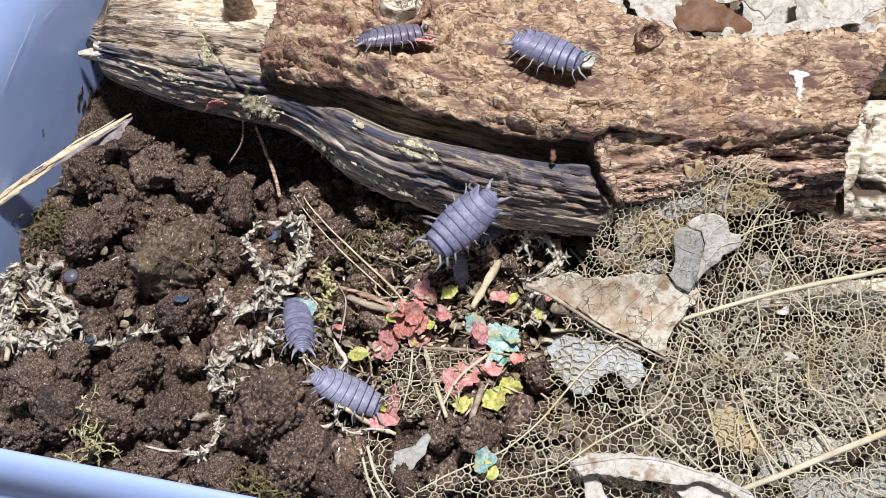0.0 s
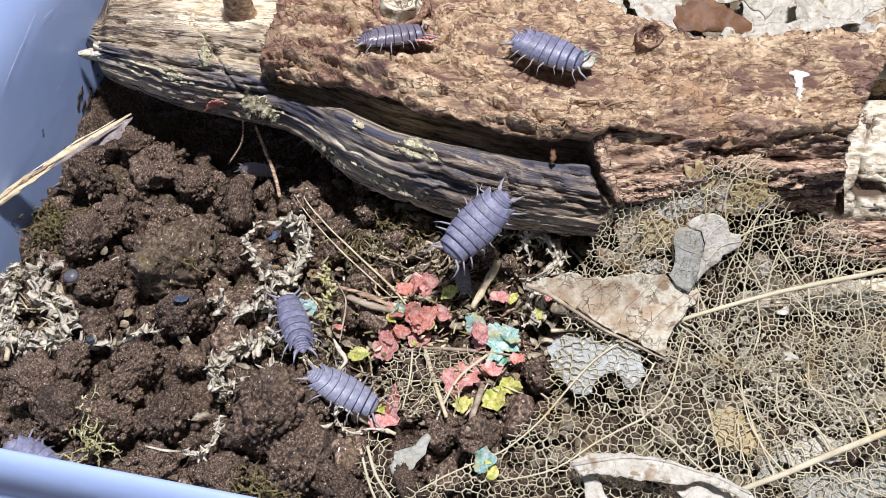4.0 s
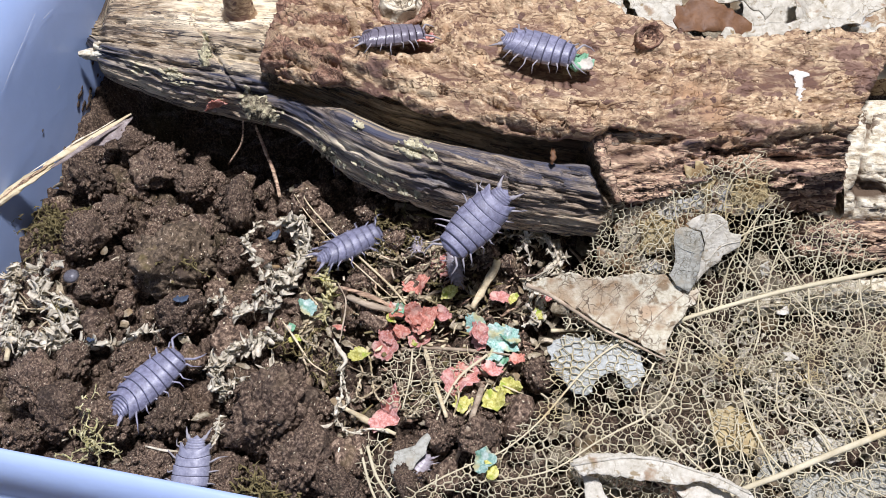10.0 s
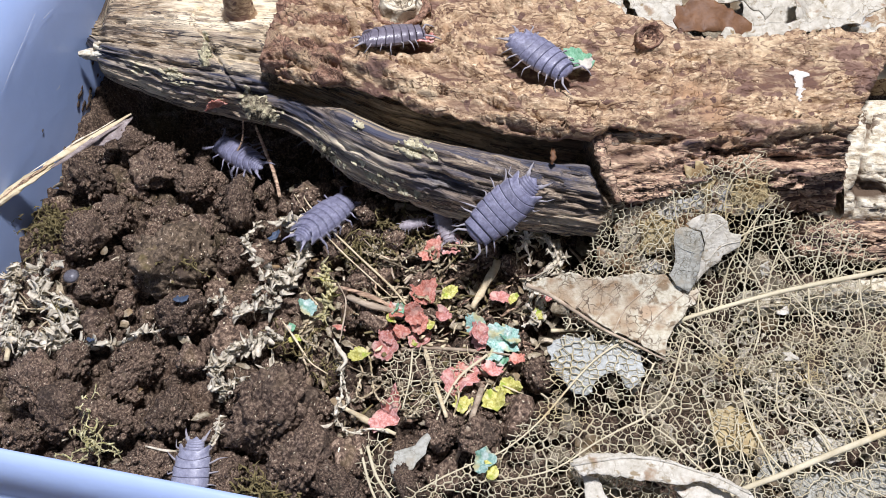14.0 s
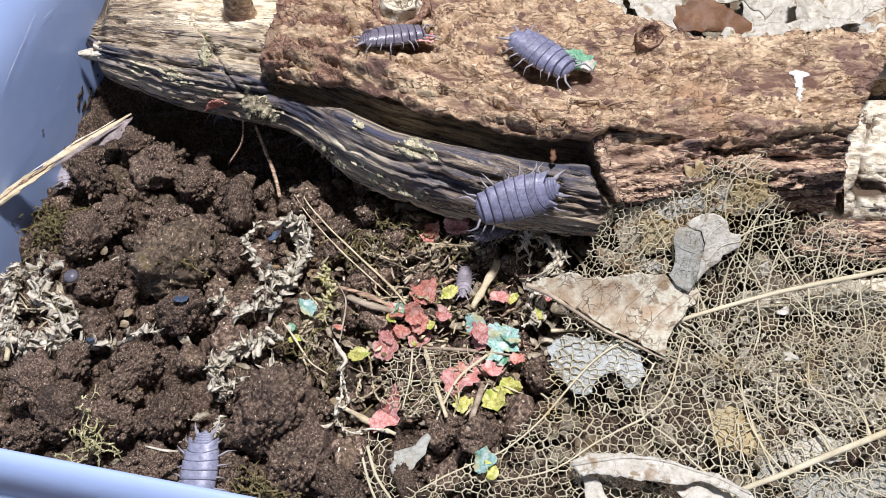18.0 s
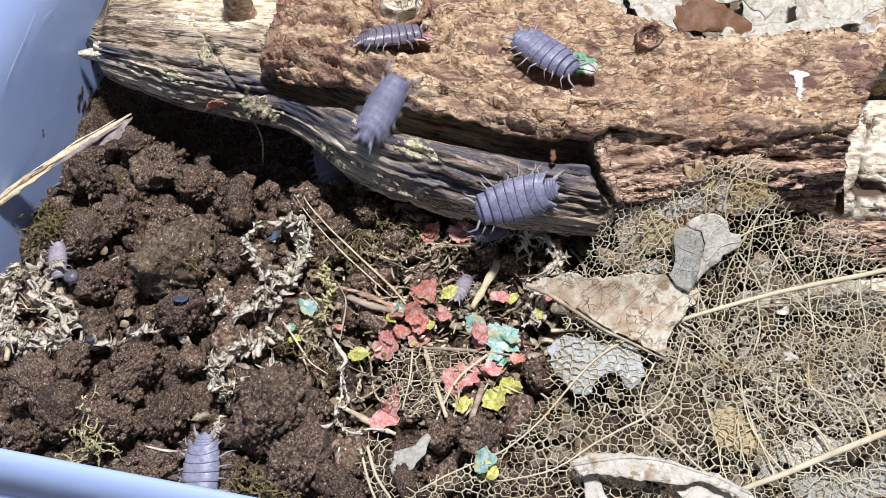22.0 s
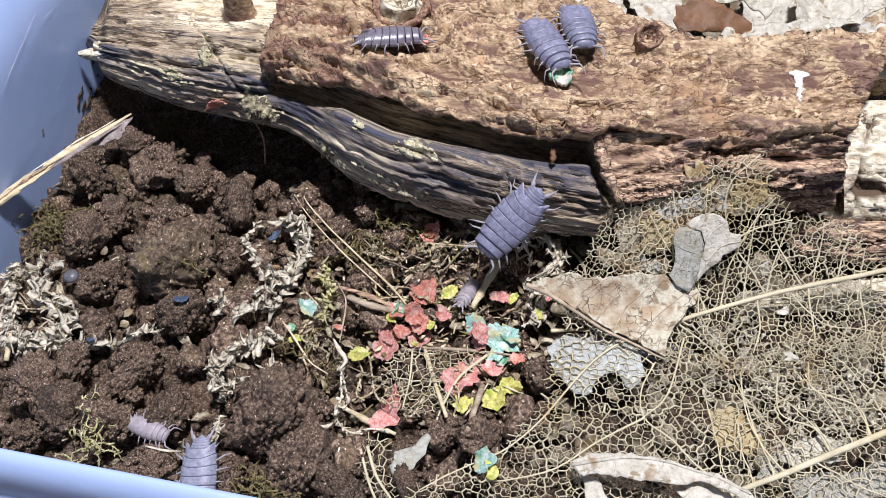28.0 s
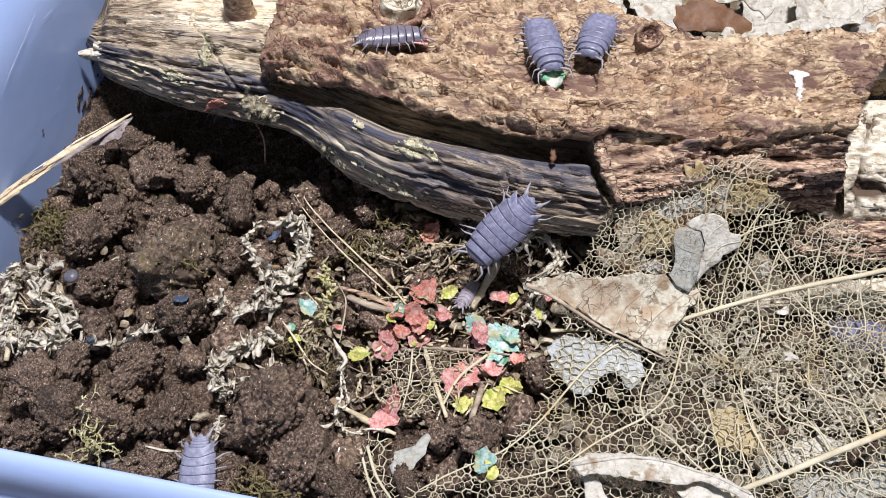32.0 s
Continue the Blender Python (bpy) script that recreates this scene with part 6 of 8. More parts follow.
leaf_piece("leaf_scrap", [(-6.56, -36.67), (-3.85, -35.42), (-2.06, -33.65), (-1.57, -34.83), (-3.03, -37.66), (-5.31, -40.1), (-6.59, -40.74), (-7.27, -38.72)], lambda x, y: 3.4 + 0 * x, LEAF_GREY, "grey brown leaf scrap on soil", 7, (), 0.2, 0.8)
leaf_piece("curled_leaf", [(17.12, -39.6), (19.7, -38.41), (25.34, -38.57), (31.2, -39.84), (36.19, -41.41), (39.42, -43.27), (40.64, -45.39), (35.88, -43.27), (33.81, -42.34), (30.75, -42.96), (24.93, -42.19), (20.18, -41.41), (17.71, -41.57)], lambda x, y: 7.5 + 0 * x, LEAF_WHITE, "bleached curled dry leaf with torn edge", 8, [([(16.91, -40.2), (25.27, -39.09), (34, -40.98), (40.09, -44.3)], 0.3)], 0.25, 1.0)
leaf_piece("curled_leaf", [(18.7, -40.42), (20.93, -40.97), (21.79, -43.71), (23.99, -47.51), (20.1, -49.72), (18.73, -44.48)], lambda x, y: 5.0 + 0 * x, LEAF_WHITE, "bleached curled dry leaf with torn edge", 9, (), 0.25, 1.0)
leaf_piece("curled_leaf", [(30.39, -42.38), (34.58, -41.91), (37.69, -43.47), (39.26, -47.11), (32.33, -49.32), (31.68, -44.85)], lambda x, y: 6.0 + 0 * x, LEAF_WHITE, "bleached curled dry leaf with torn edge", 10, (), 0.25, 1.0)
for k, (q, zz_) in enumerate((([(46.82, -40.78), (50.53, -39.58), (55.06, -39.98), (60.94, -37.54), (62.3, -41.58), (53.81, -45.09), (48.05, -43.93)], 3.2), ([(46.66, -35.88), (52.52, -34.2), (56.26, -35.04), (54.84, -37.7), (48.31, -39.17), (46.24, -37.95)], 3.2), ([(43.64, -37.37), (46.49, -36.71), (46.21, -39.98), (42.6, -40.78)], 3.3))):
    leaf_piece("leaf_scrap", q, lambda x, y, z_=zz_: z_ + 0 * x, LEAF_WHITE if k == 1 else LEAF_GREY, "pale leaf tissue scrap under skeleton leaf", 20 + k, (), 0.4, 0.5)
for k, (x, y) in enumerate([(48.33, -9.1), (50.93, -14.84), (50.65, -22.35), (48.23, -10.24)]):
    r = 1.1 if k < 3 else 0.7
    leaf_piece("leaf_scrap", [(x + r * math.cos(a) * (0.7 + 0.3 * math.sin(3 * a + k)), y + r * 0.5 * math.sin(a)) for a in np.linspace(0, 6.2, 9)], lambda x, y: leaf_slope(x, y) + 0.6, LEAF_WHITE, "small white leaf fragment on skeleton leaf", 30 + k, (), 0.45, 0.12, 0.06, 0.5)

for k, q in enumerate(([(27.2, -2.5), (31.78, -1.34), (36.82, -0.92), (38.26, -2.96), (35.51, -5.91), (31.31, -7.13), (27.01, -6.52), (25.61, -4.44)], [(36.79, 0.04), (43.36, 1.74), (47.21, 1.18), (49.14, -1.13), (46.36, -2.87), (41.24, -2.59), (37.81, -2.31)],
                       [(23.63, -6.35), (29.66, -6.96), (34.89, -8.17), (34.08, -9.18), (27.18, -8.94), (22.86, -8.17)])):
    leaf_piece("leaf_scrap", q, on_slope(-1.7), LEAF_TAN, "tan leaf scrap lying behind skeleton leaf", 60 + k, (), 0.5, 0.8)
leaf_piece("leaf_scrap", [(36.97, -30.92), (40.78, -29.78), (44.04, -31.77), (44.27, -34.77), (42.27, -37.09), (39.25, -36.44), (37.71, -33.91)], lambda x, y: 3.5 + 0 * x, GOLD_LEAF, "rusty brown leaf tissue under a skeleton leaf", 85, (), 0.7, 0.4)
for k, q in enumerate(([(29.02, -3.69), (32.22, -3.4), (35.25, -4.4), (34.98, -6.47), (32.5, -7.54), (29.46, -6.78)], [(35.98, 1.41), (38.53, 1.98), (40.55, 0.83), (40.22, -1.13), (37.09, -0.88)], [(42.25, -0.32), (45.79, 0.36), (48.58, -0.6), (47.75, -2.41), (43.51, -2.05)])):
    leaf_piece("leaf_scrap", q, on_slope(-0.7), GOLD_LEAF, "golden brown leaf tissue behind a skeleton leaf", 71 + 3 * k, (), 0.7, 0.4)
leaf_piece("leaf_scrap", leaf_flap, lambda x, y: 5.4 + 0 * x, SKIN, "thin ragged grey skin hanging from a split twig", 73, (), 0.35, 0.7, 0.1, 0.6)
# litter behind the log
BACK = (([(19.39, 47.27), (32.17, 48.04), (32.9, 41.4), (27.4, 41.1), (22.5, 41.7)], 14, 0.1, LEAF_WHITE), ([(33.34, 51.25), (44.25, 51.25), (42.63, 43.56), (41.4, 39.6), (39.1, 37.4), (36.4, 39.6), (33.6, 44.0)], 13, 0.1, LEAF_WHITE),
        ([(39.6, 37.3), (43.9, 38.7), (49.3, 37.0), (53.3, 31.7), (49.5, 32.8), (45.2, 33.6), (40.6, 32.5), (39.0, 34.2)], 19, 0.5, LEAF_BROWN),
        ([(42.5, 39.5), (46.0, 40.5), (51.5, 38.6), (56.0, 36.4), (54.5, 34.6), (50.0, 37.2), (45.0, 38.2)], 20, 0.3, LEAF_WHITE),
        ([(46.1, 32.0), (48.3, 33.9), (54.0, 33.7), (60.9, 34.4), (69.0, 36.5), (71.3, 37.9), (71.7, 35.8), (66.4, 33.4), (58.4, 32.0), (51.5, 30.2), (46.8, 30.2)], 17, 0.2, LEAF_WHITE),
        ([(61.7, 44.7), (71.9, 45.4), (78.5, 44.7), (77.7, 41.7), (72.4, 39.5), (67.2, 38.0), (61.4, 38.8)], 15, 0.15, LEAF_WHITE),
        ([(53.0, 52.0), (71.2, 54.07), (81.31, 52.47), (76.19, 44.72), (66.33, 41.72), (54.83, 40.72)], 11, 0.0, LEAF_WHITE), ([(75.2, 57.77), (92.49, 57.77), (87.05, 39.14), (72.81, 39.14)], 8, 0.1, LEAF_TAN),
        ([(71.0, 36.5), (85.06, 39.47), (82.74, 26.27), (72.5, 25.6)], 13, -0.1, LEAF_WHITE), ([(16.89, 59.84), (34.21, 59.84), (33.25, 50.92), (18.52, 50.92)], 9, 0.0, LEAF_TAN))
for k, (q, z_, tilt_, m_) in enumerate(BACK):
    leaf_piece("dry_leaf", q, lambda x, y, z_=z_, t_=tilt_, y_=q[0][1]: z_ + t_ * (y - y_) + 0 * x, m_, "dry brown leaf on litter behind the log" if m_ is LEAF_BROWN else "pale curled dry leaf on litter behind the log", 40 + k, (), 0.3, 2.4, 0.22, 0.7, "leaves behind the log", 2.4)


def litter():
    rs = random.Random(9)
    verts, faces = [], []
    spots = [(rs.uniform(12, 75), rs.uniform(-44, 2), rs.uniform(-2.5, 1.2)) for _ in range(170)] + [(rs.uniform(10, 100), rs.uniform(36, 75), rs.uniform(0, 9)) for _ in range(110)]
    for k, (x, y, z) in enumerate(spots):
        r = rs.uniform(0.7, 2.6) * (1.8 if y > 30 else 1)
        tx, ty = rs.uniform(-0.5, 0.5), rs.uniform(-0.5, 0.5)
        poly = [(x + r * math.cos(a) * rs.uniform(0.5, 1.1), y + r * math.sin(a) * rs.uniform(0.5, 1.1)) for a in np.linspace(0, 5.9, 9)]
        v, f = sheet(poly, lambda px, py: z + tx * (px - x) + ty * (py - y) + 0.6 * (fbm(px / 2, py / 2, k * 1.7, 2, k % 13) - 0.5), 0.8, 0.15, k)
        o = sum(len(q) for q in verts)
        verts.append(v)
        faces += [tuple(i + o for i in q) for q in f]
    tagged(solid("leaf_litter", np.concatenate(verts), faces, LITTER), "broken bits of tan leaf litter under the leaves", "leaf litter", kind="stuff")


def chips():
    """Small broken bits of bark, leaf and wood on the soil between the food flakes."""
    rs = np.random.RandomState(47)
    verts, faces = [], []
    m = 9
    for k in range(620):
        x, y = (rs.uniform(-22, 18), rs.uniform(-34, 2)) if k < 470 else (rs.uniform(-66, -22), rs.uniform(-42, 16))
        r = 0.16 + 0.75 * rs.rand() ** 2.6
        z = float(ground_base(x, y)) - 0.4 + rs.uniform(0.2, 1.5)
        long_ = rs.uniform(1.0, 2.6)
        turn, tip, roll = rs.uniform(0, 6.28), rs.uniform(-0.6, 0.6), rs.uniform(-0.6, 0.6)
        rot = np.array(Euler((tip, roll, turn)).to_matrix())
        an = np.linspace(0, 2 * math.pi, m, endpoint=False)
        lobes = r * rs.uniform(0.5, 1.15, m)
        rim = np.stack([lobes * np.cos(an) * long_, lobes * np.sin(an), 0.25 * r * rs.uniform(-1, 1, m)], -1)
        top = 0.6 * rim + (0, 0, 0.2 * r + 0.06)
        q = np.concatenate([rim - (0, 0, 0.05), rim + (0, 0, 0.04), top]) @ rot.T + (x, y, z)
        o = 3 * m * k
        verts.append(q)
        faces += [tuple(range(o + m - 1, o - 1, -1)), tuple(range(o + 2 * m, o + 3 * m))]
        faces += [(o + i * m + j, o + i * m + (j + 1) % m, o + (i + 1) * m + (j + 1) % m, o + (i + 1) * m + j) for i in range(2) for j in range(m)]
    tagged(solid("soil_litter", np.concatenate(verts), faces, LITTER, flat=True), "small tan and brown bits of litter on soil", "litter", kind="stuff")


litter()
chips()


# ---- food flakes ----
def flake(r, mat, seed, label, at=(0, 0, 0), turn=0.0, tilt=0.0, thick=0.16):
    """A crumpled flake with a ragged rim; its origin is its middle."""
    rs = np.random.RandomState(seed)
    n = 48
    a = np.linspace(0, 2 * math.pi, n, endpoint=False)
    corners = np.sort(rs.uniform(0, 2 * math.pi, 11))
    torn = np.interp(a, corners, rs.uniform(0.72, 1.28, 11), period=2 * math.pi)
    rim = 0.86 * r * torn * (1 + 0.5 * (fbm(np.cos(a) * 3, np.sin(a) * 3, 0.4, 3, seed, 0.65) - 0.5)) * rs.uniform(0.93, 1.07, n)
    k = rs.uniform(0.72, 1.0)
    poly = list(zip((rim / k * np.cos(a)).tolist(), (rim * k * np.sin(a)).tolist()))
    fold = rs.uniform(0, 6.28)

    def crumple(x, y):
        u = (x * math.cos(fold) + y * math.sin(fold)) / r
        return r * (0.5 * np.abs(u) + 1.1 * (fbm(x / r * 1.3, y / r * 1.3, 0.2, 3, seed, 0.5) - 0.5)) + 0.55 * (fbm(x * 1.9, y * 1.9, 0.7, 4, seed, 0.6) - 0.5)

    v, f = sheet(poly, crumple, max(0.2, r * 0.11), thick, seed)
    ob = solid("food_flake", v, f, mat, at=(0, 0, 0))
    ob.matrix_basis = pose(at[0] * MM, at[1] * MM, at[2] * MM, tilt * math.cos(seed), tilt * math.sin(seed), turn)
    return tagged(ob, label, "food flake", "coloured food flakes")


PINKS = [((-8.08, -16.59, 1.25), 1.9), ((-3.36, -17.38, 0.57), 1.9), ((-8.42, -19.38, 1.18), 2.5), ((0.17, -13.91, 2.45), 1.4), ((8.69, -11.57, 2.77), 1.8), ((16.25, -10.07, 1.03), 1.4),
         ((5.59, -18.26, 2.8), 1.7), ((5.19, -22.67, 1.79), 1.6), ((2.3, -25.56, 2.73), 2.6), ((-7.84, -29.74, 0.96), 2.7), ((5.7, -18.53, 4.29), 1.7), ((7.1, -23.89, 3.22), 1.6)]
REDS = [((10.74, -21.64, 1.98), 1.1), ((-3.34, -15.75, 2.36), 1.6), ((-6.36, -16.21, 1.45), 1.5), ((-15.86, -15.68, 1.4), 0.9), ((2.57, -23.55, 2.59), 1.2), ((-4.63, -14.72, 3.14), 1.9),
        ((-7.22, -14.26, 3.03), 1.5), ((11.12, -22.12, 3.57), 1.2)]
YELLOWS = [((1.04, -10.73, 3.73), 1.3), ((-7.9, -14.72, 2.81), 1.1), ((-2.31, -15.73, 2.5), 1.0), ((-12.33, -20.87, 2.5), 1.4), ((10.78, -11.32, 3.04), 1.0), ((14.35, -14.5, 2.77), 1.1),
           ((7.55, -27.68, 1.52), 2.1), ((9.61, -25.49, 1.5), 1.7), ((2.77, -28.69, 1.74), 1.7), ((6.55, -40.22, 4.9), 1.3), ((-4.63, -17.87, 0.74), 0.8), ((-22.12, -18.59, 3.04), 0.9),
           ((-18.5, -7.34, 2.51), 0.9)]
GREENS = [((-7.49, -13.29, 3.26), 1.1), ((-6.22, -13, 2.79), 0.9), ((-22.86, -16.74, 3.21), 0.9), ((8.45, -21.96, 2.24), 1.2)]
TEALS = [((4.99, -15.42, 1.97), 1.8), ((8.13, -18.65, 2.47), 2.5), ((7.71, -21.4, 2.25), 1.5), ((5.44, -38.77, 4.9), 1.9), ((-20.65, -13.03, 2.83), 1.7), ((10.27, -17.85, 2.6), 1.8)]
FLAKES = [(p, r, m) for m, lot in ((PINK, PINKS), (RED, REDS), (YELLOW, YELLOWS), (GREEN, GREENS), (TEAL, TEALS)) for p, r in lot]
WORDS = {PINK.name: "salmon pink", RED.name: "brick red", YELLOW.name: "bright yellow", TEAL.name: "pale teal", GREEN.name: "green"}
for k, (p, r, m) in enumerate(FLAKES):
    flake(r, m, k + 1, "crumpled " + WORDS[m.name] + " food flake lying on soil", p, k * 47 % 360, 18)
flake(2.0, RED, 91, "red food flake stuck to the log", np.array((-37.4, 21.14, 12.24)) + (0, -0.9, 0.2), 20, 60)
for k, (p, r) in enumerate((((-39.06, -13.64, 6.25), 1.1), ((-26.82, 0.08, 3.41), 0.9), ((-57.92, -7.52, 3.1), 0.9), ((-52.32, -19.2, 3.78), 0.6))):
    ob = flake(r, BLUE_BIT, 60 + k, "", p, k * 50, 20)
    ob.name = "plastic_bit"
    tagged(ob, "small dull blue bit in the soil", "bit", "blue bits in soil")
pink_1 = flake(2.3, PINK, 101, "crumpled salmon pink food flake dragged by woodlice")
pink_2 = flake(2.1, RED, 102, "crumpled orange red food flake dragged by woodlice")
pink_3 = flake(2.4, RED, 103, "crumpled orange red food flake dragged by woodlice")
green_log = flake(2.4, GREEN, 104, "green and cream food flake eaten on the log", thick=0.6)
pink_log = flake(1.6, PINK, 105, "pink food flake eaten on the log")
yellow_run = flake(1.4, YELLOW, 106, "yellow food flake carried by a woodlouse")


# ---- woodlice ----
def ring_solid(rings):
    k = len(rings[0])
    f = grid_faces(len(rings), k, True).tolist()
    f += [tuple(range(k)), tuple(reversed(range((len(rings) - 1) * k, len(rings) * k)))]
    return np.array(rings).reshape(-1, 3), [tuple(q) for q in f]


def arch(x, w, h, z0, sweep=0.0, k=17, inner=0.72):
    """A half-round section at x: the arch above and a flatter one below; sweep draws its sides back."""
    out = []
    for q in range(k):
        a = math.pi * (q / (k - 1) - 0.5)
        s, c = math.sin(a), math.cos(a)
        out.append((x - sweep * abs(s) ** 2.2, w * math.copysign(abs(s) ** 0.92, s), z0 + h * c ** 0.8))
    for q in range(k - 2, 0, -2):
        a = math.pi * (q / (k - 1) - 0.5)
        s, c = math.sin(a), math.cos(a)
        out.append((x - sweep * abs(s) ** 2.2, w * 0.93 * s, z0 - 0.004 + h * inner * c))
    return out


SWING = {}


def woodlouse(length, shell, leg_mat, label, arched=1.0, feelers=1.0, width=1.0):
    """A woodlouse, head towards +x, standing on its legs at z = 0."""
    L = length
    root = tagged(anchor("woodlouse"), label, "woodlouse", "woodlice")
    z0 = 0.055

    def add(name, rings, mat=shell, lab=""):
        v, f = ring_solid([[(x * L, y * L, z * L) for x, y, z in r] for r in rings])
        pale = ([-1.0, -0.3] + [0.0] * 13 + [-0.3, -1.0] + [-0.6] * (len(rings[0]) - 17)) * len(rings)
        ob = solid(name, v, f, mat, root, label=lab, relief=pale)
        dark = np.zeros((len(rings), len(rings[0])), np.float32)
        if name.endswith("plate"):
            dark[:2] = 1.0
        ob.data.attributes.new("seam", "FLOAT", "POINT").data.foreach_set("value", dark.ravel())
        return ob

    head = add("head", [arch(0.485, 0.03, 0.03, z0 + 0.02), arch(0.475, 0.085, 0.065, z0 + 0.012), arch(0.45, 0.125, 0.095, z0 + 0.005), arch(0.415, 0.145, 0.115 * arched, z0), arch(0.395, 0.14, 0.105, z0)])
    for s in (-1, 1):
        c = np.array((0.432, s * 0.112, z0 + 0.075)) * L
        v, f = tube([c - (0.012 * L, 0, 0), c, c + (0.012 * L, 0, 0)], [0.006 * L, 0.015 * L, 0.006 * L], 8)
        solid("eye", v, f, EYE_BLACK, head, label="tiny black eye")
    edges = [0.425, 0.336, 0.247, 0.154, 0.06, -0.034, -0.124, -0.212]
    halves = [h * width for h in (0.155, 0.182, 0.199, 0.207, 0.205, 0.194, 0.172)]
    tall = [0.128, 0.142, 0.150, 0.152, 0.150, 0.142, 0.126]
    for i in range(7):
        x0, x1 = edges[i], edges[i + 1]
        w, h = halves[i], tall[i] * arched
        wn = halves[i - 1] if i else 0.15 * width
        d = x0 - x1
        sw = (-0.012, -0.004, 0.006, 0.016, 0.03, 0.05, 0.082)[i]
        add("back_plate", [arch(x0 + 0.012, (wn + w) * 0.47, h * 0.9, z0, sw * 0.5), arch(x0 - 0.002, (wn + w) * 0.485, h * 0.945, z0, sw * 0.8), arch(x0 - 0.008, (0.7 * w + 0.3 * wn) * 0.99, h * 0.985, z0, sw * 0.9), arch(x0 - 0.014, w * 0.98, h * 0.996, z0, sw * 0.92), arch(x0 - 0.42 * d, w * 0.985, h * 0.997, z0, sw),
                           arch(x0 - 0.7 * d, w, h * 1.0, z0, sw * 1.15), arch(x1 + 0.010, w * 1.0, h * 1.0, z0, sw * 1.28), arch(x1 + 0.004, w * 0.998, h * 1.0, z0, sw * 1.3), arch(x1 + 0.001, w * 0.97, h * 0.97, z0, sw * 1.3), arch(x1, w * 0.86, h * 0.82, z0, sw)])
    px = [-0.198, -0.23, -0.261, -0.292, -0.32, -0.346]
    pw = [w * width for w in (0.112, 0.112, 0.107, 0.098, 0.084)]
    for i in range(5):
        x0, x1, w, h = px[i], px[i + 1], pw[i], (0.104 - 0.013 * i) * arched
        add("tail_plate", [arch(x0 + 0.014, w * 0.86, h * 0.84, z0 + 0.006, 0.0), arch(x0 - 0.004, w * 0.93, h * 0.92, z0 + 0.006, 0.008), arch(x0 - 0.012, w * 0.97, h * 0.97, z0 + 0.006, 0.014), arch(x1 + 0.008, w, h, z0 + 0.006, 0.02), arch(x1 + 0.002, w * 0.99, h * 0.98, z0 + 0.006, 0.022), arch(x1 - 0.004, w * 0.9, h * 0.88, z0 + 0.006, 0.02)])
    add("tail_point", [arch(-0.325, 0.075, 0.048, z0 + 0.01), arch(-0.35, 0.056, 0.04, z0 + 0.01), arch(-0.375, 0.03, 0.022, z0 + 0.01), arch(-0.395, 0.006, 0.008, z0 + 0.012)])
    rnd = random.Random(int(L * 10))
    for s in (-1, 1):
        v, f = tube([(-0.32 * L, s * 0.06 * L, (z0 + 0.025) * L), (-0.36 * L, s * 0.085 * L, (z0 + 0.026) * L), (-0.385 * L, s * 0.1 * L, (z0 + 0.024) * L), (-0.395 * L, s * 0.106 * L, (z0 + 0.022) * L), (-0.44 * L, s * 0.125 * L, (z0 + 0.012) * L), (-0.49 * L, s * 0.14 * L, (z0 - 0.01) * L)], [0.016 * L, 0.024 * L, 0.025 * L, 0.014 * L, 0.012 * L, 0.002 * L], 8, 0.7)
        solid("tail_spike", v, f, leg_mat, root)
        base = Vector((0.455, s * 0.07, z0 + 0.03)) * L
        ks = feelers
        pts = [Vector((0, 0, 0)), Vector((0.025, s * 0.035, 0.015)), Vector((0.07 * ks, s * 0.1 * ks, 0.03)), Vector((0.085 * ks, s * 0.11 * ks, 0.028)), Vector((0.16 * ks, s * 0.125 * ks, -0.005)), Vector((0.21 * ks, s * 0.115 * ks, -0.04))]
        v, f = tube([q * L for q in pts], [0.015 * L, 0.014 * L, 0.013 * L, 0.012 * L, 0.008 * L, 0.003 * L], 7)
        ob = solid("antenna", v, f, leg_mat, root, at=(0, 0, 0))
        ob.location = base * MM
        SWING.setdefault(root.name, []).append((ob, 1.3 if s > 0 else 2.9, True))
        for i in range(7):
            x = 0.5 * (edges[i] + edges[i + 1])
            fan = (0.75, 0.5, 0.3, 0.05, -0.3, -0.55, -0.85)[i] + rnd.uniform(-0.22, 0.22)
            reach = (0.15, 0.17, 0.185, 0.16, 0.18, 0.19, 0.2)[i] * rnd.choice((0.8, 0.95, 1.1, 1.3))
            ex, ey = math.sin(fan) * reach, math.cos(fan) * reach * s
            kx, ky = rnd.uniform(-0.03, 0.03), rnd.uniform(0.0, 0.02) * s
            pts = [Vector((0, 0, 0)), Vector((ex * 0.5, ey * 0.5, 0.012)), Vector((ex * 0.72 + kx, ey * 0.74 + ky, 0.004)), Vector((ex * 0.78 + kx, ey * 0.8 + ky, -0.004)), Vector((ex * 0.98 + kx * 0.6, ey * 0.98, -0.04)), Vector((ex * 1.15, ey * 1.1, -z0 - 0.02))]
            v, f = tube([q * L for q in pts], [0.011 * L, 0.011 * L, 0.009 * L, 0.007 * L, 0.005 * L, 0.002 * L], 7)
            ob = solid("leg", v, f, leg_mat, root, at=(0, 0, 0))
            ob.location = Vector((x, s * halves[i] * 0.55, z0 + 0.025)) * L * MM
            SWING[root.name].append((ob, i * 0.9 + (math.pi if s > 0 else 0), False))
    return root


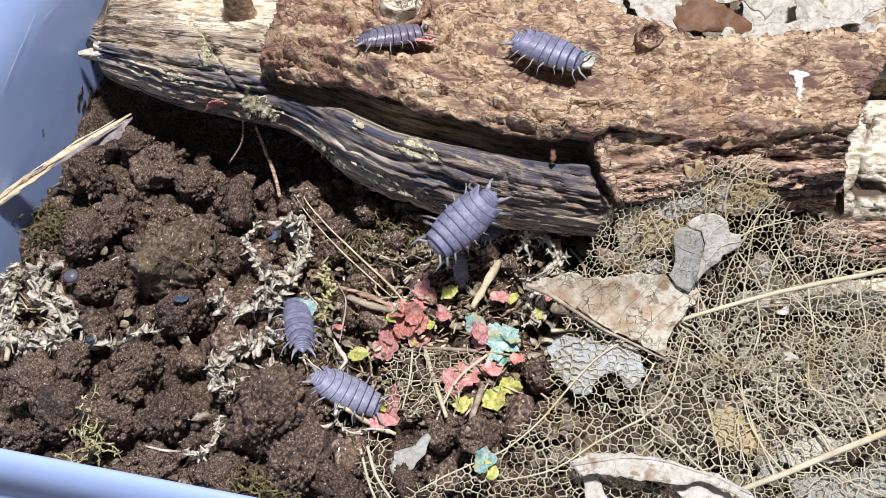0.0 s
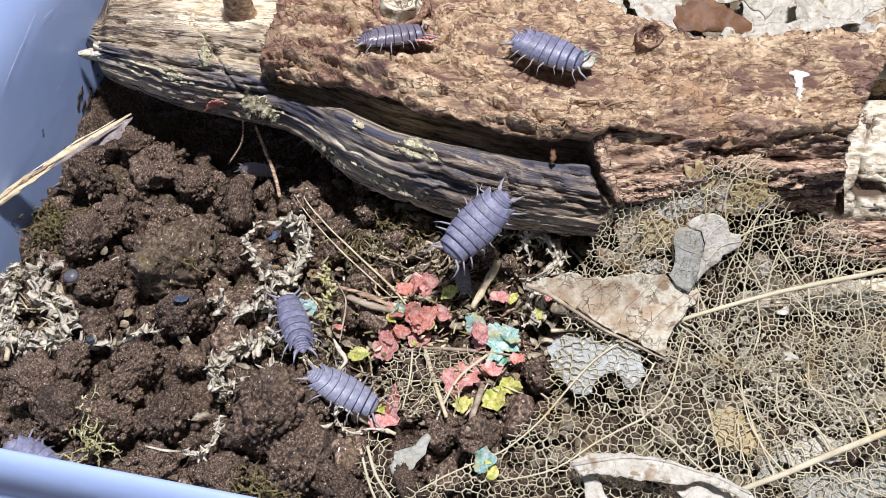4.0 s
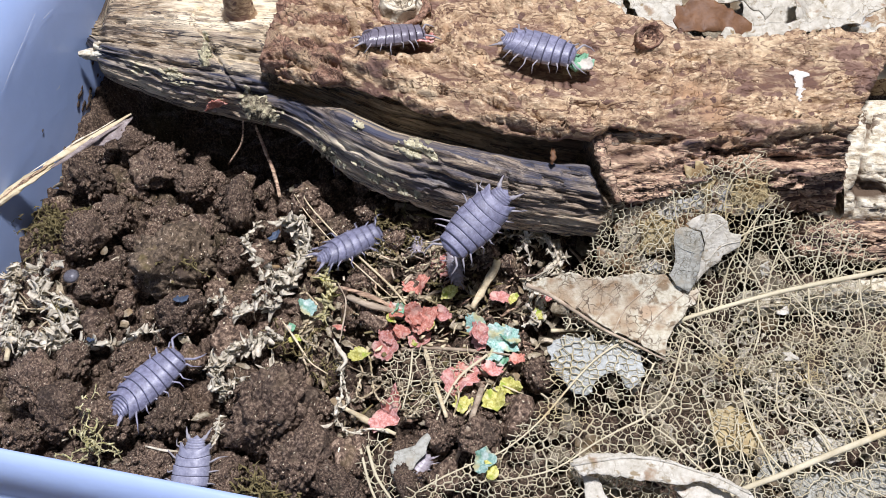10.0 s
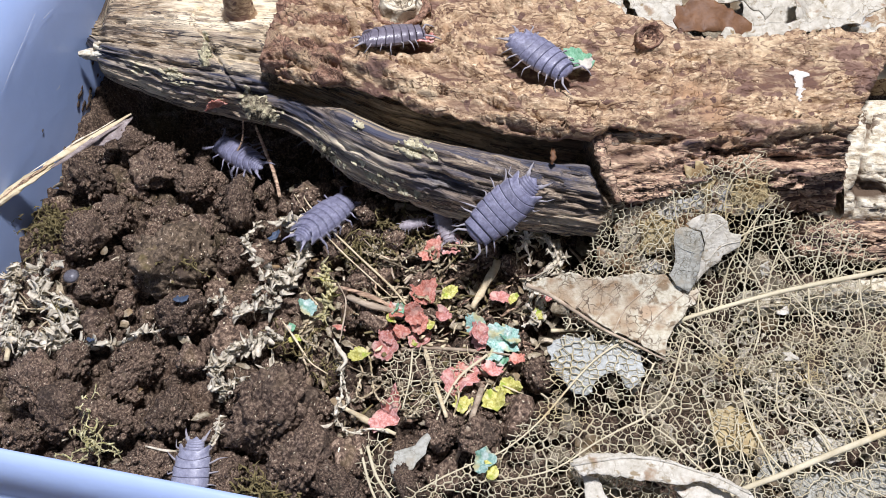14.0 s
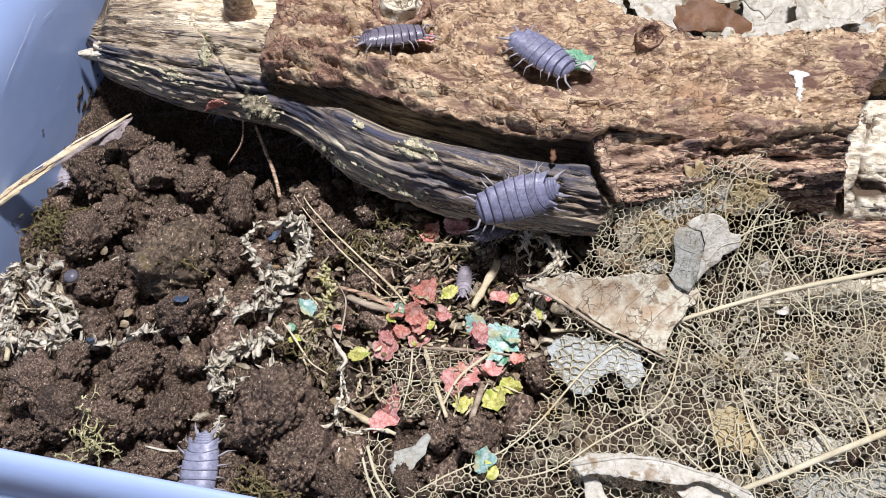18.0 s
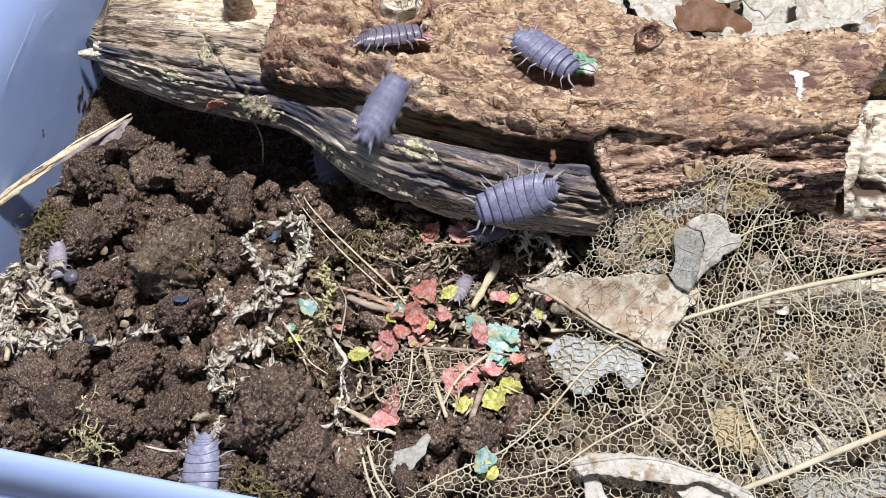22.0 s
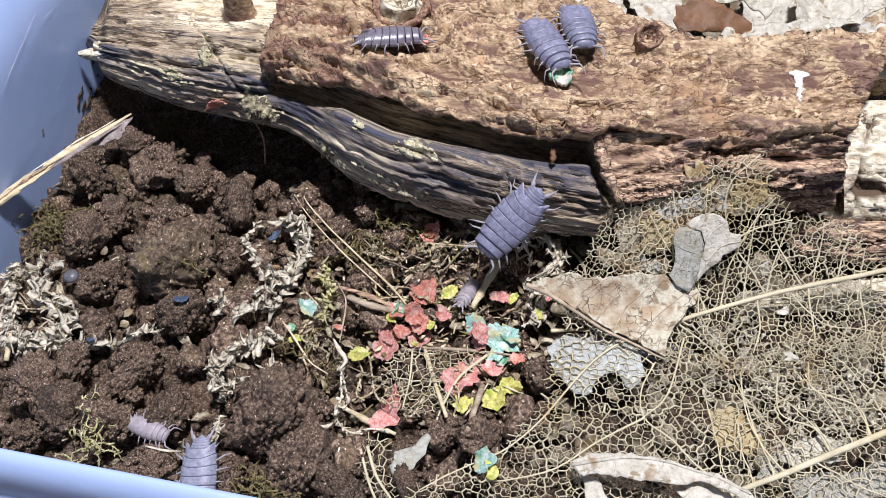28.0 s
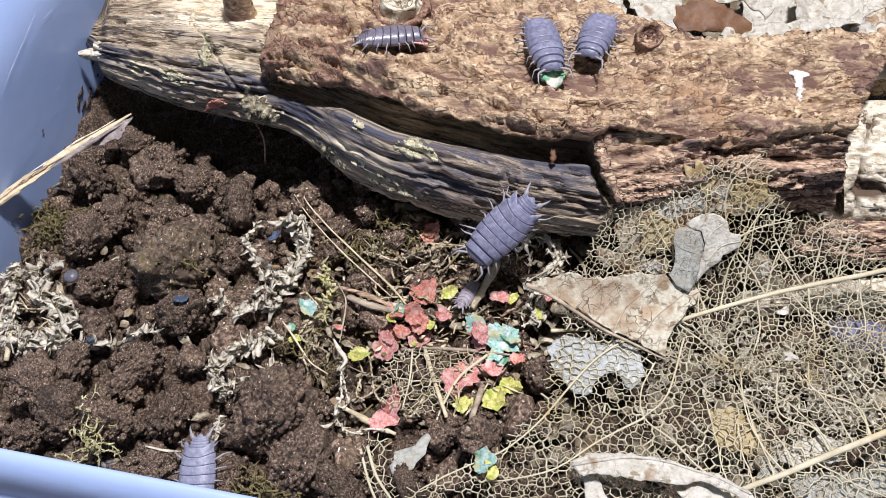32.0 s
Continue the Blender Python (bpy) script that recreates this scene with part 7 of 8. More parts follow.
lice = {}
lice["A"] = woodlouse(11.8, CHITIN_BROWN, LEG, "purplish brown woodlouse eating a pink flake on the log", 1.05)
lice["B"] = woodlouse(13.2, CHITIN, LEG, "slate blue woodlouse eating a green flake on the log", 1.05)
lice["C"] = woodlouse(14.5, CHITIN, LEG, "large slate grey woodlouse at the foot of the log", 1.0, 0.9, 1.08)
lice["E"] = woodlouse(13.0, CHITIN, DARK_LEG, "slate blue woodlouse walking on soil and moss", width=0.86)
lice["F"] = woodlouse(12.8, CHITIN_LIGHT, LEG, "large grey woodlouse eating a pink flake on soil")
lice["G"] = woodlouse(14.2, CHITIN, DARK_LEG, "large grey woodlouse walking over soil clods")
lice["J"] = woodlouse(13.0, CHITIN, LEG, "slate blue woodlouse climbing over the log")
lice["K"] = woodlouse(13.5, CHITIN, DARK_LEG, "slate blue woodlouse crossing the food flakes")
lice["D"] = woodlouse(7.0, CHITIN_PALE, CHITIN_PALE, "small pale young woodlouse beside food flakes", width=0.86)
lice["H"] = woodlouse(7.5, CHITIN_BROWN, LEG, "small brownish young woodlouse under the log", width=0.86)
lice["N"] = woodlouse(5.2, CHITIN_PALE, CHITIN_PALE, "tiny pale young woodlouse on soil", width=0.86)
lice["O"] = woodlouse(7.6, CHITIN_PALE, CHITIN_PALE, "small pale pink young woodlouse on soil", width=0.86)
lice["M"] = woodlouse(7.5, CHITIN_PALE, CHITIN_PALE, "small pale pink young woodlouse crossing soil", width=0.86)
lice["Q"] = woodlouse(7.5, CHITIN_PALE, CHITIN_PALE, "small pale young woodlouse on a leaf scrap", width=0.86)
lice["I"] = woodlouse(8.2, CHITIN_PALE, CHITIN_PALE, "small pale pink young woodlouse walking along moss", width=0.86)
husk = [log_point(np.array(x), np.array(radians(d)), np.array(e)) for x, d, e in ((16.1, 43.5, 0.3), (16.05, 46.5, 1.0), (16.0, 49.5, 1.1), (15.9, 52.0, 0.7))]
stick("seed_husk", husk, [0.15, 0.42, 0.45, 0.2], LEAF_BROWN, "small brown seed husk on weathered wood", "seed husk", 8, 0.6, 0.6, 31)


# ---- what moves ----
def rows_of(table):
    return [(t, pose(x * MM, y * MM, z * MM, rx, ry, rz)) for t, x, y, z, rx, ry, rz in table]


def go(ob, table, gait=True):
    rows = rows_of(table)
    full = []
    for (t0, m0), (t1, m1) in zip(rows, rows[1:]):
        full.append((t0, m0))
        q0, q1 = m0.to_quaternion(), m1.to_quaternion()
        n = int(math.degrees(q0.rotation_difference(q1).angle) // 70)
        for k in range(1, n + 1):
            f = k / (n + 1)
            full.append((t0 + (t1 - t0) * f, Matrix.LocRotScale(m0.translation.lerp(m1.translation, f), q0.slerp(q1, f), None)))
    full.append(rows[-1])
    walk(ob, full)
    keys = ob.animation_data
    for curve in keys.action.layers[0].strips[0].channelbag(keys.action_slot).fcurves:
        for p in curve.keyframe_points:
            p.handle_left_type = p.handle_right_type = "AUTO_CLAMPED"
        curve.update()
    if not gait:
        return
    spans = []
    for (t0, m0), (t1, m1) in zip(rows, rows[1:]):
        if (m1.translation - m0.translation).length / (t1 - t0) > 3 * MM and m0.translation.z > -3 * MM:
            if spans and spans[-1][1] == t0:
                spans[-1][1] = t1
            else:
                spans.append([t0, t1])
    for part, phase, feeler in SWING.get(ob.name, []):
        base = part.matrix_basis.copy()
        steps = [(0.0, 0.0)]
        for a, b in spans:
            if a > steps[-1][0]:
                steps.append((a, 0.0))
            k = 1
            while a + 0.1 * k < b - 0.05:
                t = a + 0.1 * k
                steps.append((t, (9 if feeler else 20) * math.sin(2 * math.pi * 2.6 * t + phase)))
                k += 1
            steps.append((b, 0.0))
        if feeler:
            free = [s[0] for s in steps]
            for k in range(1, 40):
                t = k * 0.8 + (phase % 0.3)
                if all(abs(t - q) > 0.3 for q in free) and not any(a <= t <= b for a, b in spans):
                    steps.append((t, 6 * math.sin(3.1 * t + phase)))
        steps.append((32.0, 0.0))
        steps = sorted({round(t, 3): a for t, a in steps}.items())
        walk(part, [(t, base @ pose(0, 0, 0, 0, 0, a)) for t, a in steps])


def swing(ob, pivot, rows):
    """Keys a thing about a point: seconds, shift in mm and turns in degrees."""
    rest, p = ob.matrix_basis.copy(), Vector(pivot) * MM
    walk(ob, [(t, Matrix.Translation(p + Vector(shift) * MM) @ pose(0, 0, 0, *turn) @ Matrix.Translation(-p) @ rest) for t, shift, turn in rows])


def motions():
    # two roots, pushed aside by a woodlouse under the log
    swing(root_long, (-31.57, 19.74, 8), [(0, (0, 0, 0), (0, 0, 0)), (18.8, (0, 0, 0), (0, 0, 0)), (19.1, (0.5, 1, 0.5), (0, -16, 12)), (19.4, (1, 4, 0), (12, -28, 20)), (20, (0, 12, -2), (25, -30, 20)), (32, (0, 12, -2), (25, -30, 20))])
    swing(root_short, (-33.56, 20.36, 9), [(0, (0, 0, 0), (0, 0, 0)), (18.8, (0, 0, 0), (0, 0, 0)), (19.1, (0.6, 0, 0), (0, -14, 0)), (19.6, (1.2, 0.5, 0), (0, -28, 0)), (32, (1.4, 0.5, 0), (0, -32, 0))])
    go(lice["A"], [(0, -8.47, 19.81, 26.48, -16.11, 4.42, 14.96),
        (3, -8.38, 19.74, 26.54, -16.11, 4.42, 14.96),
        (9, -8.29, 19.74, 26.54, -16.32, 3.84, 12.88),
        (21.8, -8.29, 19.74, 26.54, -16.32, 3.84, 12.88),
        (22.2, -9.6, 19.99, 26.32, -15.17, 5.29, 18.77),
        (22.5, -11.34, 20.18, 25.95, -12.39, 8.14, 32.8),
        (22.9, -11.69, 20.24, 25.9, -11.99, 8.34, 34.33),
        (23.3, -10.29, 19.88, 26.1, -13.88, 6.34, 24.09),
        (24, -8.89, 19.56, 26.38, -15.45, 4.13, 14.61),
        (28, -8.72, 19.62, 26.43, -16.11, 1.84, 6.35),
        (32, -8.64, 19.75, 26.42, -16.26, 2.51, 8.54)])
    go(lice["B"], [(0, 14.8, 16.63, 27.28, 2.68, 1.36, -26.91),
        (3.5, 14.8, 16.63, 27.28, 2.68, 1.36, -26.91),
        (6, 14.8, 16.63, 27.28, 2.68, 1.36, -26.91),
        (8, 14.39, 16.84, 27.3, 2.64, 0.98, -20.42),
        (9, 13.57, 17.27, 27.35, 2.39, 0.47, -11.04),
        (10, 13.56, 17.02, 27.37, 2.61, 0.97, -20.43),
        (11, 13.95, 16.37, 27.31, 2.79, 2.26, -38.89),
        (14, 13.76, 15.95, 27.26, 3.04, 2.96, -44.19),
        (17, 13.93, 16.12, 27.33, 2.92, 2.65, -42.15),
        (20, 14.11, 16.36, 27.32, 2.63, 2.4, -42.4),
        (23, 14.62, 16.39, 27.29, 2.49, 2.29, -42.55),
        (24.5, 14.3, 16.6, 27.31, 2.34, 2.16, -42.66),
        (25.5, 14.17, 17.48, 27.38, 1.1, 1.65, -56.31),
        (27.5, 14.71, 17.89, 27.32, 0.57, 1.14, -63.53),
        (28.5, 15.51, 18.59, 27.33, 0.03, 0.09, -71.32),
        (30.5, 15.86, 18.63, 27.29, -0.01, -0.06, -77.84),
        (32, 14.99, 18.25, 27.32, 0.12, 0.69, -80.41)])
    go(lice["C"], [(0, 3.64, -4.91, 14.7, -20.27, 17.54, -140.79),
        (0.5, 2.34, -5.83, 12.45, -17, 20.72, -130.82),
        (1, 1.35, -5.9, 10.7, -14.73, 22.36, -124.65),
        (1.5, 0.77, -5.84, 9.45, -13.93, 22.85, -122.56),
        (2.5, 1.61, -5.93, 10.45, -14.74, 22.35, -124.66),
        (3, 4.63, -5.78, 14.2, -18.4, 19.5, -134.91),
        (3.5, 5.6, -5.72, 14.95, -19.06, 18.86, -136.92),
        (6, 5.43, -5.27, 15.45, -19.37, 18.54, -137.88),
        (11, 5.6, -5.29, 15.2, -19.06, 18.86, -136.9),
        (12, 8.42, -4.01, 15.7, -32.35, 28.37, -143.13),
        (13, 9.32, -3.57, 16.2, -33.67, 26.73, -145.98),
        (14.5, 9.48, -3.34, 16.45, -33.68, 26.72, -145.98),
        (16.5, 11.34, -2.67, 17.45, -43.37, 13.42, -166.19),
        (17, 11.68, -2.56, 17.45, -43.85, 11.33, -168.44),
        (19, 11.52, -2.68, 17.2, -43.7, 12.03, -167.69),
        (24, 11.52, -2.68, 17.2, -43.7, 12.03, -167.69),
        (25, 10.7, -3.11, 16.95, -42.79, 15.5, -163.89),
        (25.5, 9.57, -4, 15.95, -36.67, 22.08, -153.21),
        (27.5, 10.24, -4.44, 15.45, -31.38, 29.47, -141.11),
        (28, 10.56, -4.88, 15.2, -30.88, 30, -140.1),
        (30, 9.76, -5.34, 14.45, -31.85, 28.95, -142.08),
        (32, 9.35, -5.57, 14.2, -32.32, 28.41, -143.05)])
    go(lice["E"], [(0, -21.75, -17.2, 2.5, 14, 15, 103.55),
        (3.5, -21.8, -17.5, 2.6, 14, 14, 107.75),
        (4.5, -22.74, -16.7, 3.65, 4.63, 0.17, 113.76),
        (5.5, -23.26, -15.17, 3.47, 0.12, -1.09, 118.94),
        (7.5, -23.19, -14.59, 3.12, 0.9, 0.47, 118.68),
        (8, -22.47, -13.25, 2.91, 0.11, -0.02, 103.48),
        (8.5, -22.13, -12.21, 2.88, -0.42, -0.54, 96.64),
        (9, -20.9, -8.26, 2.82, 5.39, -4.41, 74.15),
        (9.5, -18.79, -4.66, 3.42, 4.63, -2.54, 56.99),
        (10, -15.38, -2.61, 3.36, 2.85, 0.81, 31.09),
        (10.3, -14.33, 0.38, 3.17, -1.23, -1.43, 84.69),
        (10.6, -14.72, 2.8, 3.26, 0.55, 18.56, 100.6),
        (11, -15.45, 8.36, -0.45, 7.52, 13.94, 103.81),
        (11.5, -17.44, 8.79, -0.65, 22.6, 3.1, 124.89),
        (12, -20.66, 7.27, 2.34, 8, -17.91, 165.45),
        (12.5, -28.66, 17.18, -4.72, 20.16, -11.56, 173.69),
        (13, -32.79, 15.14, 0.23, 16.15, -15.95, -169.05),
        (13.5, -35.02, 15.25, 0.38, 18.16, -10.21, -174.09),
        (14, -34.4, 18.2, 0.9, -10, 8.2, 141.03),
        (14.5, -39.27, 22.31, -2, 0, -0, 119.74),
        (15.3, -42.31, 34.7, -7, 0, -0, 104.86),
        (16.2, -43.01, 40.07, -8, 0, -0, 101.21),
        (32, -43.07, 40.52, -8, 0, -0, 101.2)])
    go(lice["F"], [(0, -14.88, -27.18, 2.72, -7.13, 17.99, -19.19),
        (2, -14.8, -27.18, 2.72, -7.13, 17.99, -19.19),
        (3.5, -15.26, -27.17, 3.03, -8.34, 17.51, -21.64),
        (5.5, -15.41, -27.32, 3.07, -6.84, 18.12, -24.73),
        (5.7, -20.78, -30.23, 7.05, 8.63, 18.78, 3.82),
        (5.9, -24.58, -32.71, 7.72, 21.07, 4.66, 15.75),
        (6, -26.07, -34.93, 6.4, 19.94, -4.07, -8.09),
        (6.1, -27.57, -35.6, 6.06, 22.04, 0.57, -31.61),
        (6.2, -29.78, -35.65, 3.88, 20.27, -2.26, -57.85),
        (6.3, -30.94, -36.03, 3.38, 17.88, 0.62, -77.74),
        (6.5, -32.5, -36.55, 3.09, 7.67, 2.43, -95.94),
        (7, -32.98, -39.23, 3.05, 9.19, 14.77, -93.22),
        (9, -34.26, -39.34, 2.51, 3.38, 14.19, -93.96),
        (14.5, -34.22, -39.58, 2.51, 3.61, 14.41, -92.96),
        (17, -33.19, -39.04, 3.13, 6.64, 13.38, -92.8),
        (19, -32.83, -38.82, 3.09, 7.86, 11.51, -92.34),
        (23, -32.67, -39.23, 3.13, 9.27, 15.42, -89.17),
        (28, -32.93, -39.51, 3.05, 10.22, 16.01, -89.27),
        (32, -33.12, -39.35, 3.05, 9.9, 15.98, -89.24)])
    go(lice["G"], [(0, -76.13, -27.4, -0.51, 6.49, 2.13, -35.78),
        (1, -72.66, -28.8, 0.2, 2.66, -4.16, -28.71),
        (1.6, -63.84, -30.94, 0.42, 19.06, -7.96, -36.68),
        (2, -59.11, -33.03, 3.98, 25.46, -1.53, -43.99),
        (2.5, -58.17, -34.83, 3.55, 22.97, 6.39, -52.17),
        (3, -56.86, -35.62, 2.3, 18.09, 12.17, -61.66),
        (3.5, -57.26, -35.7, 2.49, 22.07, 7.21, -52.3),
        (4.5, -55.41, -39.84, 0.8, -1.68, -3.01, -10.94),
        (6, -52.58, -39.74, 0.65, -0.15, 0.3, 11.03),
        (6.5, -49.51, -37.52, 0.47, 18.61, -7.38, 5.26),
        (7, -48.33, -37.23, 0.57, 18.49, -9.03, 4.47),
        (7.5, -46.94, -34.88, 3.08, 17.15, -10.34, 14.83),
        (8, -45.8, -33.04, 4.33, 17.05, -7.17, 43.7),
        (8.5, -44.27, -31.1, 4.61, 2.02, -2.22, 49.2),
        (9, -43.3, -29.09, 4.39, 2.49, -1.93, 49.43),
        (9.5, -42.52, -26.9, 3.47, -1.77, -1.82, 61.36),
        (10, -42.6, -27.36, 3.73, -0.53, -3.6, 48.48),
        (10.5, -41.85, -23.8, 3.5, 7.51, 5.25, 71.79),
        (11, -41.1, -18.1, 3.21, 13.73, -8.53, 64.9),
        (11.5, -38.16, -14.96, 5.23, 17.11, -4.23, 37.88),
        (12, -36, -12.27, 4.52, 20.71, 6.53, 14.04),
        (12.5, -32.67, -10.52, 3.48, -1.33, 13.57, 19.1),
        (13, -27.09, -6.39, 2.79, -1.08, -6.32, 20.22),
        (13.5, -24.03, -0.89, 4, 5.53, -1.31, 53.51),
        (14, -19.85, 2.44, 2.92, -2.19, 8.61, 51.87),
        (14.5, -17.7, 6.16, 1.59, -11.6, 14.73, 50.02),
        (15.3, -11.93, 12.17, -1, 0, -0, 31.42),
        (16, -4.93, 19.22, -5, 0, -0, 19.23),
        (32, -3.97, 20.97, -6, 0, -0, 19.26)])
    go(lice["J"], [(0, -21.76, 32.75, -8, 0, -0, 50.69),
        (20.4, -21.73, 32.32, -8, 0, -0, 50.65),
        (21, -21.7, 25.8, -6, 0, -0, 26.44),
        (21.2, -20.96, 19.76, -3, 0, -0, 38.51),
        (21.4, -18.84, 14.62, 1, 0, 0, 49.54),
        (21.6, -16.03, 10.11, 6, 34.3, -43.42, 45.22),
        (21.8, -13.38, 6.94, 17.05, 40.23, -49.9, 42.12),
        (22, -9.4, 9.1, 22.16, 18.84, -29.29, 55.11),
        (22.2, -6.04, 12.92, 25.02, 11.02, -16.81, 56.04),
        (22.4, 1.85, 14.98, 26.5, 9.41, -5.93, 31.94),
        (22.6, 2.06, 21.34, 27.21, 0.08, -1.17, 86.04),
        (22.8, 0.7, 27.46, 26.91, 1.33, 6.42, 101.72),
        (23.1, 1.45, 33.25, 25.8, -3.8, 14.75, 75.37),
        (23.5, 10.53, 33.31, 25.51, -16.49, -3.62, -12.05),
        (24, 15.58, 30.01, 25.78, 0.1, -16.05, -90.37),
        (24.5, 16.08, 27.49, 26.37, -2.48, -12.18, -78.38),
        (25, 16.33, 24.05, 26.93, -2.84, -7, -67.87),
        (25.5, 17.27, 21.59, 27.13, -1.98, -4.08, -64.11),
        (27.5, 20.38, 24.13, 26.61, -4.5, -9.03, -63.38),
        (28, 20.55, 22.35, 26.86, -0.68, -7.25, -84.63),
        (28.5, 20.78, 21.23, 26.98, 0.82, -5.54, -98.39),
        (29.5, 20.94, 21.03, 26.94, 1.07, -5.27, -101.46),
        (30.5, 23.24, 20.62, 26.85, 0.74, -5.83, -97.26),
        (31, 23.53, 20.91, 26.81, 1.37, -6.42, -102.11),
        (32, 23.46, 20.34, 26.89, 1.84, -5.18, -109.54)])
    go(lice["K"], [(0, -17.91, 30.61, -8, -0, -0, -86.7),
        (21.4, -18.18, 29.91, -8, -0, -0, -86.64),
        (22.2, -20.52, 16.35, -2, -0, 0, -70.56),
        (22.4, -19.76, 12.6, -0, -0, -0, -70.5),
        (22.6, -18.35, 10.66, -0.51, -19.37, 2.84, -71.98),
        (22.8, -17.48, 8.99, -0.63, -20.47, -9.81, -75.45),
        (23, -15.48, 4.15, 3.09, 6.16, -20.93, -76.47),
        (23.3, -12.55, 0.68, 3.04, 1.9, 1.07, -49.04),
        (23.6, -7.61, -0.79, 3.36, -5.32, 1.4, -25.28),
        (24, -2.2, -4.57, 2.54, -5.08, -0.6, -47.52),
        (24.3, 3.55, -9.68, 2.84, 1.91, -2.84, -51.63),
        (24.6, 8.29, -14.3, 2.24, 4.41, 0.86, -55.16),
        (25, 12, -21.3, 2.8, -8.53, -1.34, -57.95),
        (25.3, 13.88, -22, 1, -0, 0, -44.99),
        (25.5, 14.57, -22.29, 0.5, -0, -0, -34.04),
        (27.5, 15.43, -21.92, 0.5, -0, -0, -20.54),
        (27.9, 23.53, -18.58, -0, 0, 0, 5.65),
        (28.2, 34.86, -16.81, -0, 0, -0, 0),
        (28.5, 43.52, -16.42, -0, -0, 0, -9.44),
        (29.5, 51.85, -15.62, 0, -0, -0, -5.89),
        (30.5, 57.5, -16.22, -0, -0, 0, -12.02),
        (31.5, 62, -16.81, -0, -0, -0, -14.56),
        (32, 64.18, -17.01, 0, -0, -0, -12.05)])
    go(lice["D"], [(0, 2.78, -5.77, 1.97, -2.41, -10.58, 94.24),
        (2, 2.55, -6.01, 1.75, 2.1, -14.43, 94.53),
        (3, 3.24, -8.24, 1.78, -4.6, 16.56, 92.39),
        (5.5, 3.03, -6.94, 1.74, -1.47, -6.78, 93.96),
        (9, 1.72, -6.25, 1.98, 13.27, -8.23, 98.84),
        (11, 1.96, -5.48, 2.86, 14.02, -15.02, 99.54),
        (13, 2.71, -1.58, 1.5, -22.51, 11.54, 67.6),
        (14.5, 1.5, 2.62, -0.75, -17.18, 10.53, 103.95),
        (16.5, 2.68, -6.57, 1.75, -0.03, -12.27, 84.82),
        (19, 3.44, -8.47, 1.79, -10.54, 16.07, 82.11),
        (22, 2.8, -9.98, 2.54, -5.25, 13.83, 68.8),
        (25, 3.27, -10.82, 2.98, -0.62, 8.43, 63.94),
        (32, 3.61, -11.39, 2.88, -1.76, 10.57, 61.94)])
    go(lice["H"], [(0, 7.8, -0.36, 4.8, -0.56, 10.78, 50.32),
        (2.5, 7.97, -0.2, 4.82, -2.42, 17.31, 53.6),
        (4, 9.98, 3.84, 1, 0, -0, 45.2),
        (14.5, 10.29, 4.65, 1, 0, -0, 35.09),
        (16.5, 7.38, -1.27, 5.43, -4.24, 12.2, 31.88),
        (24, 7.16, -1.56, 5.6, -0.09, 12.5, 32.06),
        (26, 8.81, 2.01, 1, 0, -0, 23.94),
        (32, 8.81, 2.01, 1, 0, -0, 23.94)])
    go(lice["N"], [(0, -12.76, 23.14, -7, -0, -0, -64.12),
        (7.3, -12.75, 22.87, -7, -0, -0, -64.1),
        (8.3, -5.99, 5.99, -0, -0, -0, -55.33),
        (9, -3.9, 2.21, 2.13, 12.49, 16.32, -31.57),
        (10, -4.14, -1.69, 3.41, -2.72, -19.15, -85.59),
        (11, -4.31, -2.53, 3.34, 10.94, 7.27, -80.29),
        (12, -3.57, -2.94, 3.29, 9.77, 1.4, -11.15),
        (12.5, -5.56, -2.01, 2.81, -2.98, 0.58, 144.87),
        (13, -7.66, -0.28, 3.7, 3.97, 7.61, 120.86),
        (13.5, -8.0, 1.6, 3.9, 10, -14.41, 178.2),
        (14, -4.95, 0.85, 5.3, 2.31, -10.25, 4.81),
        (14.5, -3.6, 1.9, 4.9, 11.46, 7.72, 24.13),
        (16, -2.13, 9.98, -4, 0, -0, 51.76),
        (32, -2.17, 11.51, -6, 0, -0, 51.76)])
    go(lice["O"], [(0, -14.98, 25.07, -8, -0, -0, -36.07),
        (11, -14.97, 24.8, -8, -0, -0, -36.05),
        (12, -11.88, 10.95, -1, -0, 0, -35.45),
        (12.5, -7.29, 8.16, 0.98, -15.48, -11.94, -44.77),
        (13, -2.43, 4.13, 2.18, -13.13, 14.64, -32.65),
        (13.5, -0.6, 2.6, 4.0, -11.88, -11.88, -61.05),
        (14, 0.2, 0.9, 5.2, 4.97, 4, -74.6),
        (14.5, 2.82, -0.05, 1.2, -0, 0, -46.19),
        (15.5, 6.05, 1.02, 0.5, 0, -0, 12.19),
        (32, 6.22, 3.53, -3, 0, -0, 12.19)])
    go(lice["M"], [(0, -57.04, 22.03, -6, 0, -0, 41.28),
        (1.3, -55.65, 19.87, -5, 0, -0, 75.59),
        (2, -49.3, 12.31, 3.57, 20.52, 9.7, -57.02),
        (2.2, -48.42, 11.79, 3.9, 19.79, 6.45, -40.07),
        (2.5, -46.53, 12.55, 4.3, 19.55, 4.66, 3.88),
        (3, -40.98, 17.48, -0, 0, -0, 20.21),
        (3.5, -37.43, 18.91, -2, -0, 0, -6.41),
        (4.5, -28.13, 17.56, -3, -0, -0, -10.13),
        (5.5, -17.98, 15.09, -2, -0, -0, -6.38),
        (6.4, -8.51, 20.05, -6, 0, -0, 12.94),
        (32, -8.39, 21.54, -7, 0, -0, 12.96)])
